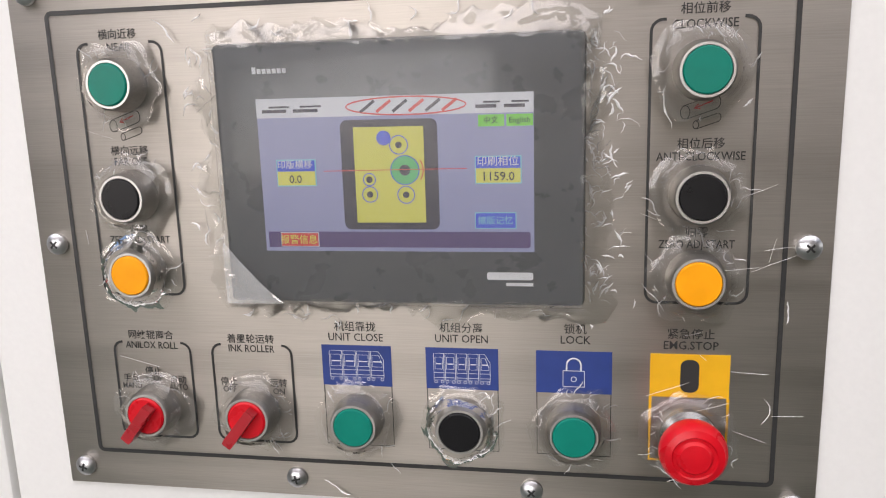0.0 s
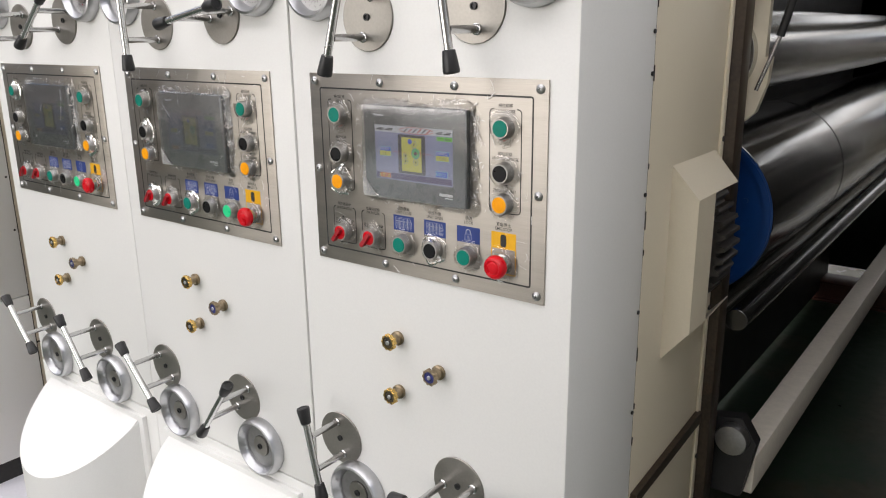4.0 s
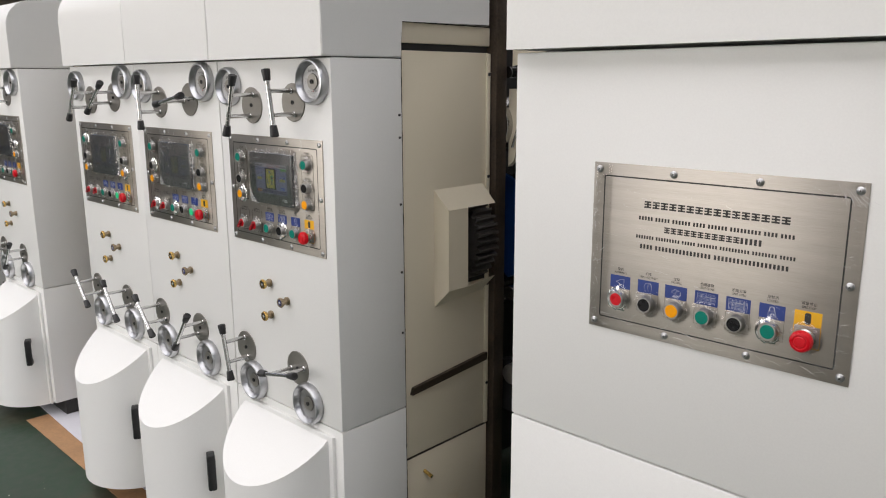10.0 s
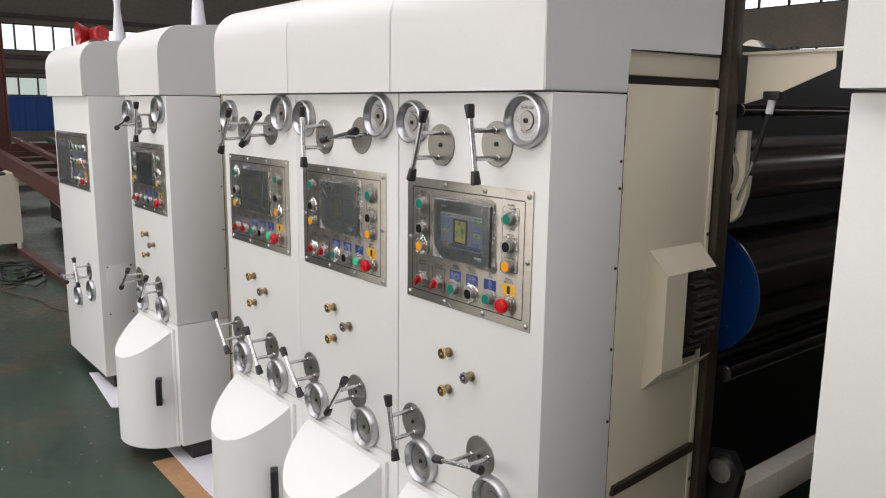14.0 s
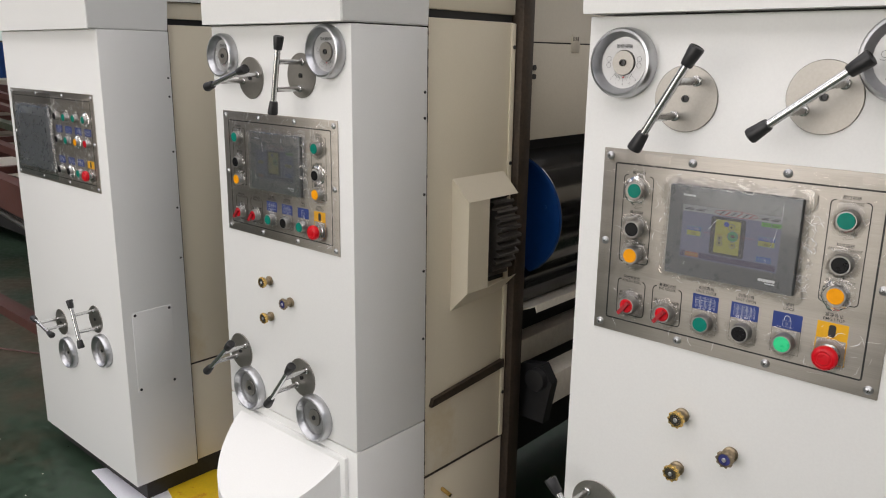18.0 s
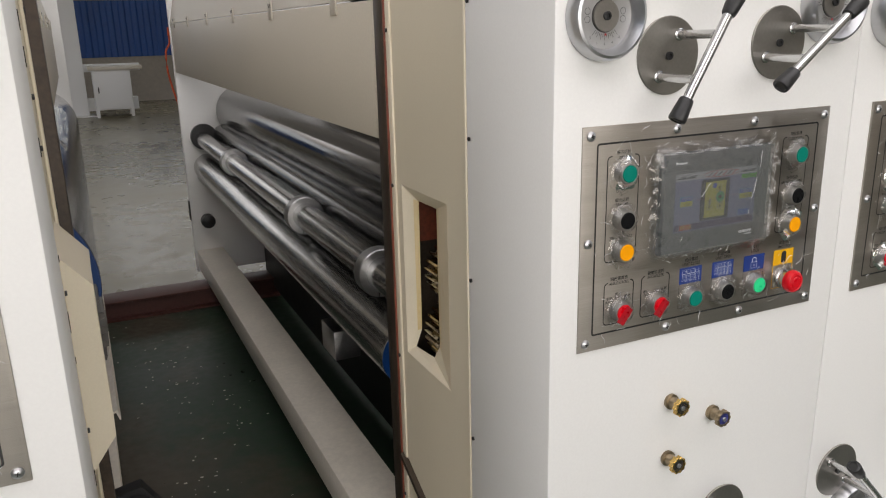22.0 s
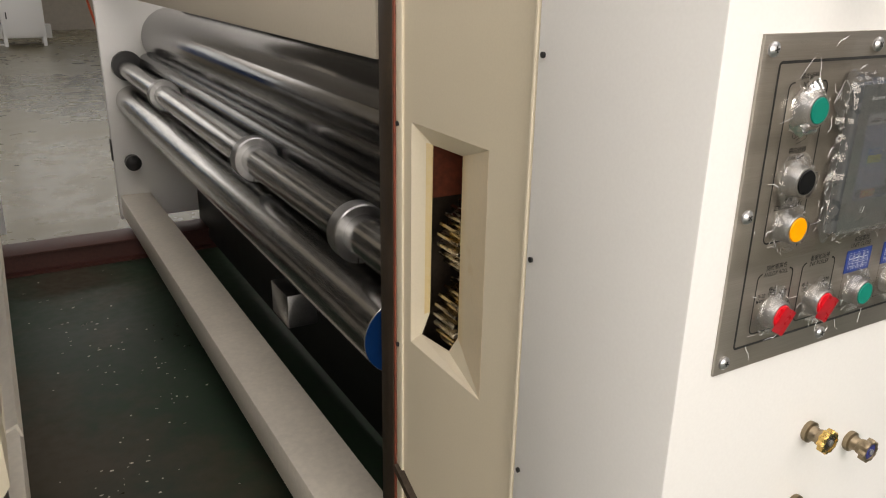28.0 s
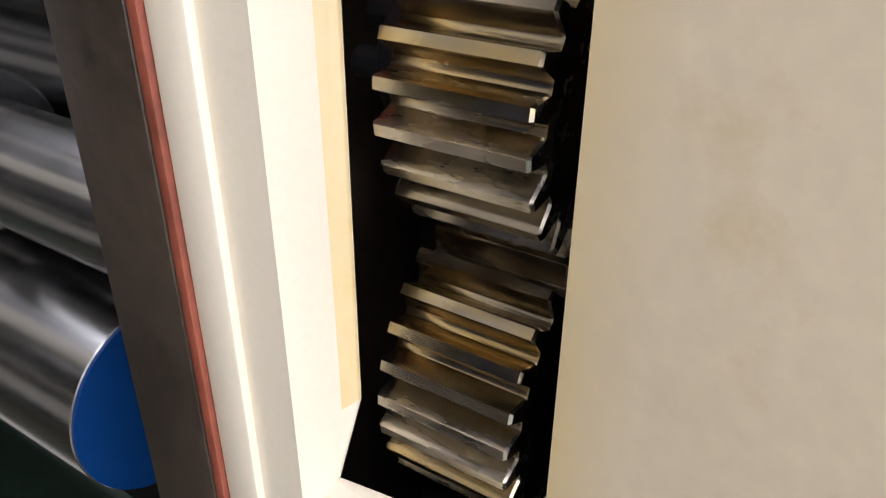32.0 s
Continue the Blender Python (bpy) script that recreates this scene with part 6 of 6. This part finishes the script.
# maker's plate on the delivery unit
mp = thing("maker_plate", (1.2735, FRONT, 1.3345), "brushed steel maker's plate with engraved lines and seven buttons", "control panel", "control panels")
panel_plate(mp, 0.478, 0.322, (-0.2265, -0.0760, 0.0760, 0.2265), (), "brushed stainless steel plate in creased film")
for z in (0.0,):
    screw_head(mp, 0.2265, z)
for z, half, h, words in ((0.0905, 0.131, 0.0125, (1,) * 16), (0.0650, 0.140, 0.0070, (5, 5, 6, 4, 6, 9, 4, 4)), (0.0480, 0.089, 0.0105, (1,) * 11 + (5,)),
                          (0.0300, 0.144, 0.0062, (7, 9, 5, 7, 10, 8, 5)), (0.0125, 0.135, 0.0082, (4, 16, 19))):
    step = 2 * half / (sum(words) + 0.55 * (len(words) - 1) if h < 0.01 else sum(0.6 * w if w > 1 else 1 for w in words))
    x, bm = -half, B()
    for w in words:
        if w == 1:   # a broad mark of three strokes
            for f0, f1 in ((-0.5, -0.26), (-0.10, 0.12), (0.28, 0.5)):
                flat(bm, x + 0.06 * step, x + 0.88 * step, z + h * f0, z + h * f1, -0.0031)
            flat(bm, x + 0.38 * step, x + 0.58 * step, z - h * 0.26, z + h * 0.28, -0.0031)
            x += step
        else:        # a word: close upright marks of one height
            pitch = step * (0.6 if h > 0.01 else 1)
            for i in range(w):
                flat(bm, x + 0.05 * pitch, x + 0.62 * pitch, z - h / 2, z + h / 2, -0.0031)
                x += pitch
            x += 0.55 * step * (h < 0.01)
    part("engraved_line", bm, M["ink"], mp, "line of black engraved marks", smooth=0)
for x, kind, cap, nm, a, b in ((-0.1725, "bell", "red_cap", "red push button", "警铃", "ALARM BELL"), (-0.1140, "zero", "black_cap", "black push button", "归零", "ZERO ADJ.START"), (-0.0585, "inch", "amber_cap", "amber push button", "寸动", "INCHING"),
                               (-0.0010, "close", "green_cap", "green push button", "机组靠拢", "UNIT CLOSE"), (0.0560, "open", "black_cap", "black push button", "机组分离", "UNIT OPEN"),
                               (0.1130, "lock", "green_cap", "green push button", "总锁机", "LOCKED"), (0.1700, "stop", "", "", "紧急停止", "EMG.STOP")):
    label_patch(mp, x, -0.0630, 0.0425, 0.0245, kind, 0.036)
    lettering(a, 0.0062, x, -0.0385, -0.0033, M["ink"], mp)
    lettering(b, 0.0056, x, -0.0448, -0.0033, M["ink"], mp, 0.85)
    if cap:
        push_button(mp, x, -0.0945, cap, nm, int(x * 1000) % 5)
    else:
        emergency_button(mp, x, -0.0955, 3)
film_sheet(mp, -0.235, -0.200, -0.159, 0.159, 77, 14)
film_sheet(mp, 0.190, 0.235, -0.159, 0.159, 78, 14)
film_sheet(mp, -0.20, 0.20, -0.156, -0.118, 79, 14)
bm, rnd = B(), random.Random(71)
for k in range(230):
    q = k % 6
    if q < 2:      # film torn round the buttons
        bx, a = rnd.choice((-0.1725, -0.1140, -0.0585, -0.0010, 0.0560, 0.1130, 0.1700)), rnd.uniform(0, 6.28)
        fold(bm, rnd, bx + 0.019 * math.cos(a), -0.0950 + 0.019 * math.sin(a), a + rnd.choice((0, 1.57)), -0.0060, rnd.uniform(0.003, 0.012), rnd.uniform(0.00012, 0.0004), 0.4)
    elif q == 2:   # short white dashes along the plate's right edge
        fold(bm, rnd, rnd.uniform(0.212, 0.226), rnd.uniform(-0.15, 0.15), rnd.gauss(0, 0.2), -0.0046, rnd.uniform(0.004, 0.012), rnd.uniform(0.0001, 0.0003), 0.2)
    elif q == 3:   # ragged film along the left edge
        fold(bm, rnd, rnd.uniform(-0.236, -0.222), rnd.uniform(-0.15, 0.15), rnd.gauss(1.57, 0.4), -0.0050, rnd.uniform(0.004, 0.022), rnd.uniform(0.0001, 0.0006), 0.5)
    elif q == 4:   # along the lower edge
        fold(bm, rnd, rnd.uniform(-0.22, 0.20), rnd.uniform(-0.155, -0.128), rnd.gauss(0.1, 0.3), -0.0048, rnd.uniform(0.008, 0.030), rnd.uniform(0.0001, 0.0004), 0.25)
    else:          # faint long streaks
        fold(bm, rnd, rnd.uniform(-0.21, 0.17), rnd.uniform(-0.12, 0.15), rnd.gauss(-0.1, 0.15), -0.0040, rnd.uniform(0.010, 0.035), rnd.uniform(0.00004, 0.00010), 0.05)
for k in range(7):   # the loose upper corner
    fold(bm, rnd, 0.196 + 0.004 * k, 0.155 - 0.001 * k, -1.1 + 0.09 * k, -0.0052, 0.030 + 0.002 * k, 0.0005, 0.10)
tagged(part("film_creases", bm, M["glint_fold"], mp, smooth=0), "white folds painting the glints of protective film", kind="stuff")

# wide panel on the feeding unit
ap = thing("control_panel", (-3.642, FRONT, 1.335), "wide brushed steel control panel under creased film", "control panel", "control panels")
panel_plate(ap, 0.690, 0.330, (-0.3325, -0.11, 0.11, 0.3325), (0.0,), "brushed stainless steel plate")
h = part("touch_screen", box(B(), -0.300, 0.010, -0.012, -0.003, -0.125, 0.105, 0.0035), M["hmi"], ap, "large dark grey touch screen wrapped in film")
part("display", flat(B(), -0.265, -0.025, -0.095, 0.075, -0.0121), M["hmi"], h, "switched-off display", smooth=0)
part("film_frill", hmi_frill(9, -0.301, 0.011, -0.126, 0.106), M["film"], h, "torn clear film", smooth=60)
rows = ((0.080, ("black_cap", "green_cap", "green_cap", "green_cap")), (0.0, ("black_cap", "green_cap", "amber_cap", "red_cap")), (-0.108, ("black_cap", "black_cap", "green_cap", "")))
for j, (z, caps) in enumerate(rows):
    for i, cap in enumerate(caps):
        x = 0.065 + i * 0.075
        if j:
            label_patch(ap, x, z + 0.036, 0.050, 0.025, "stop" if (j, i) == (2, 3) else "open", 0)
        if cap:
            push_button(ap, x, z, cap, "push button in film", i + j)
        else:
            emergency_button(ap, x, z, 2)
film_sheet(ap, 0.02, 0.335, -0.155, 0.155, 33, 40, "wrinkled", 0.006, 45, 30)
film_sheet(ap, -0.335, 0.02, -0.155, 0.155, 34, 16)
bm, rnd = B(), random.Random(81)
for k in range(170):
    x = rnd.uniform(0.02, 0.325) if k % 6 else rnd.choice((rnd.uniform(-0.33, -0.29), rnd.uniform(-0.01, 0.02)))
    fold(bm, rnd, x, rnd.uniform(-0.15, 0.15), rnd.gauss(0.5, 0.9), -0.0130 if k % 4 else -0.0140, rnd.uniform(0.006, 0.035), rnd.uniform(0.0003, 0.0011), 0.5)
tagged(part("film_creases", bm, M["glint_fold"], ap, smooth=0), "white folds painting the glints of protective film", kind="stuff")


# ---- loose things round the machine ----
def sheet(name, corners, z, material, label, category):
    """A thin sheet on the floor from four corners."""
    bm = B()
    prism(bm, corners, "z", z, z + 0.003)
    solid(name, bm, material, label, category, smooth=0)


sheet("paper_sheet", [(-3.62, 0.46), (-2.95, 0.40), (-2.62, 0.95), (-3.35, 1.05)], 0.001, M["paper"], "white paper sheet on the green floor under the machine", "paper")
sheet("paper_sheet", [(-2.40, 0.46), (-1.72, 0.435), (-1.05, 0.44), (-1.05, 1.0), (-2.35, 1.0)], 0.006, M["paper"], "white paper sheet on top of brown cardboard", "paper")
sheet("cardboard_sheet", [(-2.135, 0.348), (-0.95, 0.338), (-0.95, 1.05), (-2.1, 1.05)], 0.001, M["card"], "brown cardboard sheet on the green floor", "cardboard")
sheet("brochure", [(-3.36, 0.62), (-3.02, 0.52), (-2.86, 0.72), (-3.22, 0.86)], 0.006, M["yellowpaper"], "yellow printed brochure on the white paper", "brochure")

sill = thing("floor_rail", (0, 4.33, 0), "dark red painted steel floor rail across the gap", "floor rail", kind="structure")
part("rail_web", box(B(), -6.0, 1.6, 0.02, 0.05, 0, 0.10), M["rust"], sill, smooth=0)
part("rail_flange", box(B(), -6.0, 1.6, 0.0, 0.20, 0.10, 0.112, 0.002), M["rust"], sill, "worn upper flange")
part("rail_foot", box(B(), -6.0, 1.6, -0.03, 0.20, 0.0, 0.012), M["column"], sill, smooth=0)

# debris on the floor
bm = B()
rnd = random.Random(12)
for i in range(360):
    if i < 150:      # drifts of scraps in the gap between the units
        c = ((-1.72, 2.3), (-1.62, 1.7), (-1.85, 2.0), (-1.55, 2.9), (-1.78, 3.4))[i % 5]
        x, y = (rnd.gauss(c[0], 0.08), rnd.gauss(c[1], 0.16)) if i % 3 else (rnd.uniform(-1.98, -1.45), rnd.uniform(0.8, 4.2))
    else:
        x, y = rnd.uniform(-6.5, -1.2), rnd.uniform(-1.8, 0.35)
    s, a = rnd.uniform(0.0012, 0.006), rnd.uniform(0, 6.3)
    thin = rnd.choice((1.0, 1.0, 0.3))
    pts = [(x + s * rnd.uniform(0.5, 1.6) * math.cos(a + k * 1.6), y + s * thin * rnd.uniform(0.3, 1.2) * math.sin(a + k * 1.6)) for k in range(4)]
    prism(bm, pts, "z", 0.0005, 0.002)
solid("floor_debris", bm, M["beam"], "small pale scraps scattered on the floor", "debris", "stuff", smooth=0)

horn = thing("horn_siren", (-3.74, 0.64, 1.995), "red plastic siren horn on top of the feeding unit", "siren")
part("horn_bell", lathe(B(), [(0.03, 0.07), (0.045, 0.02), (0.075, -0.05), (0.095, -0.075), (0.098, -0.080), (0.090, -0.076), (0.068, -0.045), (0.035, 0.0)], seg=32), M["redhorn"], horn, "flared red bell", at=(-0.02, -0.02, 0.115))
part("horn_body", lathe(B(), [(0.055, -0.08), (0.06, -0.07), (0.06, 0.13), (0.05, 0.14)], axis="x", seg=28), M["redhorn"], horn, "red motor body", at=(0.06, 0.03, 0.115))
part("horn_bracket", box(B(), -0.05, 0.15, -0.02, 0.06, -0.01, 0.055, 0.004), M["redhorn"], horn)
horn.scale = (0.74, 0.74, 0.74)
for x, y, z in ((-3.47, 0.72, 2.03), (-2.37, 0.76, 2.03)):
    lamp = thing("wrapped_signal_lamp", (x, y, z), "tall signal lamp wrapped in clear plastic", "signal lamp", "signal lamps")
    part("lamp_pole", lathe(B(), [(0.008, -0.04), (0.008, 0.55)], axis="z", seg=14), M["chrome"], lamp)
    bm = B()
    rnd = random.Random(int(abs(x) * 100))
    rings = []
    for j in range(14):
        r = 0.013 + 0.010 * abs(math.sin(j * 0.7)) + 0.022 * max(0, 1 - j / 2.5) + 0.003 * rnd.random()
        rings.append([bm.verts.new(((r + rnd.uniform(-0.003, 0.003)) * math.cos(i * 0.524), (r + rnd.uniform(-0.003, 0.003)) * math.sin(i * 0.524), -0.02 + j * 0.045)) for i in range(12)])
    for a, b in zip(rings, rings[1:]):
        for i in range(12):
            bm.faces.new((a[i], a[(i + 1) % 12], b[(i + 1) % 12], b[i]))
    part("plastic_wrap", bm, M["paper"], lamp, "crumpled white plastic wrap", smooth=60)

# operator's box at the far end
ob_box = thing("operator_box", (-8.42, 0.69, 0), "cream sheet metal operator box on four short legs", "control box")
part("box_body", prism(B(), [(0, 0.12), (0.29, 0.12), (0.29, 0.885), (0, 0.795)], "x", -0.205, 0.205), M["panelcream"], ob_box, "cream body with a sloping top", smooth=0)
part("box_door", box(B(), -0.18, 0.18, -0.008, 0, 0.15, 0.76, 0.003), M["panelcream"], ob_box)
part("door_pull", box(B(), -0.15, -0.13, -0.022, -0.008, 0.42, 0.56, 0.003), M["black"], ob_box, "black pull")
for sx in (-1, 1):
    for y in (0.03, 0.26):
        part("leg", rod(B(), (sx * 0.18, y, 0.12), (sx * 0.19, y, 0.0), 0.03, 8, 0.018), M["panelcream"], ob_box)
ob_box.scale = (1.05, 1.05, 1.04)
for i in range(3):
    part("box_switch", box(B(), -0.15 + i * 0.12, -0.07 + i * 0.12, -0.05, 0.05, 0, 0.02, 0.004), M["black"], ob_box, at=(0, 0.145, 0.838)).rotation_euler = (radians(17.2), 0, 0)

# conveyor of red steel behind the feeding unit
conv = thing("roller_conveyor", (0, 0, 0), "red-brown steel feeding conveyor on a welded frame", "conveyor")
for i, y in enumerate((0.95, 2.9)):
    part("side_rail", prism(B(), [(-4.15, 0.81), (-4.15, 0.62), (-10.5, 1.02), (-10.5, 1.19)], "y", y, y + 0.08), M["rust"], conv, "red-brown channel rail", smooth=0)
    part("upright", box(B(), -4.32, -4.20, y, y + 0.10, 0.02, 0.75), M["rust"], conv, smooth=0)
    part("upright", box(B(), -10.2, -10.08, y, y + 0.10, 0.02, 1.05), M["rust"], conv, smooth=0)
    part("floor_channel", box(B(), -10.4, -4.1, y - 0.01, y + 0.09, 0.0, 0.06), M["rust"], conv, smooth=0)
for k in range(9):
    x = -4.6 - k * 0.66
    part("cross_bar", box(B(), x, x + 0.06, 1.03, 2.9, 0.69 + k * 0.038, 0.74 + k * 0.038), M["rust"], conv, smooth=0)
for y in (1.35, 1.75, 2.15, 2.5):
    part("belt_rail", prism(B(), [(-4.3, 0.82), (-4.3, 0.77), (-10.3, 1.15), (-10.3, 1.21)], "y", y, y + 0.07), M["rust"] if y != 1.75 else M["floor"], conv, smooth=0)
part("end_beam", box(B(), -14.2, -14.0, 1.6, 6.0, 0.72, 0.95), M["column"], conv, "dark red end beam", smooth=0)
for y in (1.8, 3.2, 4.6):
    part("end_post", box(B(), -14.2, -14.05, y, y + 0.14, 0, 0.72), M["column"], conv, smooth=0)
part("tie_rod", rod(B(), (-7.6, 0.99, 0.86), (-4.25, 0.99, 0.50), 0.018, 8), M["plate"], conv, "plain steel tie bar")
stack = thing("paper_stack", (-6.2, 2.3, 0.55), "stack of folded white paper on the conveyor frame", "paper stack")
for k in range(6):
    part("folded_sheet", box(B(), -0.30 + 0.02 * (k % 3), 0.25, -0.25, 0.25, 0.03 * k, 0.03 * k + 0.026, 0.004), M["paper"], stack)
part("shelf_support", box(B(), -10.3, -4.3, 2.0, 2.8, 0.50, 0.55), M["panelcream"], conv, "cream deck board", smooth=0)
# near-black block added where the space below the rails is shaded
part("lower_deck", box(B(), -10.3, -4.3, 1.75, 3.6, 0.10, 0.46), M["dark"], conv, "dark block for the shade under the conveyor", smooth=0)
bench = thing("steel_table", (-13.0, 7.0, 0), "long flat steel table with a pale top", "table")
part("tabletop", box(B(), -6.5, 6.0, -1.5, 1.5, 0.92, 1.05, 0.01), M["panelcream"], bench, smooth=0)
part("table_edge", box(B(), -6.5, 6.0, -1.6, -1.5, 0.80, 0.95), M["column"], bench, smooth=0)
for x in (-6, -2, 2, 5.5):
    part("leg", box(B(), x, x + 0.12, -1.4, -1.28, 0, 0.92), M["column"], bench, smooth=0)
ch = thing("wooden_chair", (-14.5, 7.6, 1.05), "brown wooden stool on the steel table", "chair")
part("seat", box(B(), -0.25, 0.25, -0.2, 0.2, 0.36, 0.40, 0.01), M["wood"], ch)
for sx in (-1, 1):
    for sy in (-1, 1):
        part("leg", rod(B(), (sx * 0.2, sy * 0.16, 0.37), (sx * 0.23, sy * 0.19, 0), 0.025, 8), M["wood"], ch)
part("back_rail", box(B(), -0.25, 0.25, 0.17, 0.21, 0.40, 0.50, 0.01), M["wood"], ch)

# cables on the floor
for i, (cx, cy, rx, ry, turns, ph, mt, rad) in enumerate(((-7.35, 0.62, 0.55, 0.22, 1.7, 0.2, "black", 0.010), (-7.15, 0.50, 0.48, 0.16, 1.4, 2.1, "black", 0.010), (-7.5, 0.72, 0.42, 0.20, 1.2, 4.0, "black", 0.009),
                                                          (-6.95, 0.40, 0.40, 0.13, 0.9, 1.0, "truss", 0.006), (-7.0, 0.66, 0.62, 0.12, 1.1, 3.0, "black", 0.009))):
    pts = []
    for k in range(90):
        t = k / 89
        a = ph + turns * 2 * math.pi * t
        pts.append((cx + rx * (1 - 0.25 * t) * math.cos(a) + 0.3 * t, cy + ry * (1 + 0.3 * t) * math.sin(a) + 0.10 * t, 0.010 + 0.006 * i * abs(math.sin(3 * a))))
    solid("floor_cable", tube(B(), pts, rad), M[mt], "loose black cable coiled on the green floor", "cable", group="floor cables")
solid("floor_cable", tube(B(), [(-6.9 + 2.2 * k / 40, 0.42 + 0.5 * (k / 40) ** 1.5 + 0.03 * math.sin(k * 0.4), 0.006) for k in range(41)], 0.005), M["rust"], "thin brown cable trailing over the green floor", "cable", group="floor cables")
# made-up low block whose pale colour stands for brightly lit floor
bs = thing("lit_floor_block", (-18.4, 4.5, 0), "long low pale block in place of the lit far floor", "board stack")
for k in range(5):
    part("board_layer", box(B(), -2.1, 2.2 + 0.03 * (k % 2), -6.5, 8.0 - 0.2 * (k % 3), 0.14 * k, 0.14 * k + 0.135, 0.006), M["boards"], bs, smooth=0)

# far machine, cabinet and bench beyond the gap
cabn = thing("white_cabinet", (-1.25, 17.0, 0), "white sheet metal cabinet on legs", "cabinet")
part("cabinet_body", box(B(), -0.36, 0.36, 0, 0.6, 0.16, 0.95, 0.006), M["white"], cabn)
part("cabinet_door", box(B(), -0.32, 0.32, -0.012, 0, 0.20, 0.91, 0.004), M["white"], cabn)
part("door_pull", box(B(), -0.28, -0.26, -0.03, -0.012, 0.50, 0.62), M["dark"], cabn)
part("cabinet_top", box(B(), -0.42, 0.60, -0.05, 0.65, 0.95, 1.02, 0.006), M["panelcream"], cabn)
for x in (-0.33, 0.33):
    for y in (0.04, 0.55):
        part("leg", box(B(), x - 0.03, x + 0.03, y - 0.03, y + 0.03, 0, 0.16), M["white"], cabn)
fm = thing("white_machine", (-2.35, 17.5, 0), "white roller machine behind the hall column", "machine")
part("side_plate", prism(B(), [(-0.22, 0.35), (0.12, 0.35), (0.12, 1.38), (-0.05, 1.42), (-0.22, 1.2)], "y", 0, 0.1), M["white"], fm, smooth=0)
part("bearing", lathe(B(), [(0.07, -0.03), (0.07, 0.0)], c=(-0.05, 0, 0.85), seg=18), M["collar"], fm)
part("cross_beam", box(B(), -1.9, -0.1, 0.1, 0.3, 1.05, 1.28), M["panelcream"], fm, smooth=0)
part("cross_beam", box(B(), 0.5, 1.7, 0.1, 0.3, 0.9, 1.05), M["white"], fm, smooth=0)
part("machine_foot", box(B(), -0.1, 1.6, 0.1, 0.4, 0.1, 0.35), M["white"], fm, smooth=0)
tbl = thing("long_bench", (2.75, 12.5, 0), "long white steel bench frame with grey boards", "bench")
part("bench_top", box(B(), -2.2, 4.5, 0, 0.5, 0.95, 1.02), M["white"], tbl, smooth=0)
part("bench_rail", box(B(), -2.2, 4.5, 0, 0.06, 0.45, 0.52), M["white"], tbl, smooth=0)
part("bench_panel", box(B(), -2.2, 4.5, 0.08, 0.10, 0, 0.45), M["westwall"], tbl, "dull olive lower panel", smooth=0)
part("bench_board", box(B(), -2.1, 4.4, 0.1, 1.4, 0.72, 0.80), M["hmi"], tbl, smooth=0)
for x in (-1.9, 0.4, 2.6, 4.2):
    part("leg", box(B(), x, x + 0.1, 0, 0.1, 0, 0.95), M["white"], tbl, smooth=0)

# drive motor and cable chain above the covers
mt = thing("drive_motor", (-1.34, 4.10, 1.93), "grey ribbed drive motor on top of the covers", "motor")
part("motor_body", lathe(B(), [(0.05, -0.10), (0.075, -0.09), (0.075, 0.08), (0.06, 0.09)], axis="y", c=(0, 0, 0.11), seg=24), M["collar"], mt)
part("motor_fan_cover", lathe(B(), [(0.078, -0.13), (0.08, -0.12), (0.08, -0.09)], axis="y", c=(0, 0, 0.11), seg=24), M["beam"], mt)
part("motor_foot", box(B(), -0.07, 0.07, -0.09, 0.08, 0, 0.05), M["collar"], mt)
for k in range(18):
    part("chain_link", box(B(), -2.05 + k * 0.036 - gx, -2.05 + k * 0.036 + 0.033 - gx, 4.20, 4.26, 2.08 - 0.02 * math.sin(k * 0.2), 2.12 - 0.02 * math.sin(k * 0.2), 0.003), M["black"], unit_c1, "black plastic cable chain link")
for i in range(3):
    solid("air_hose", tube(B(), [(0.45 + 0.03 * i + 0.03 * math.sin(k * 0.5), 1.6 + 0.05 * k, 1.95 + 0.10 * math.sin(k * 0.28 + i)) for k in range(14)], 0.009), M["orange"], "orange air hose looping over the machine", "hose", group="air hoses")
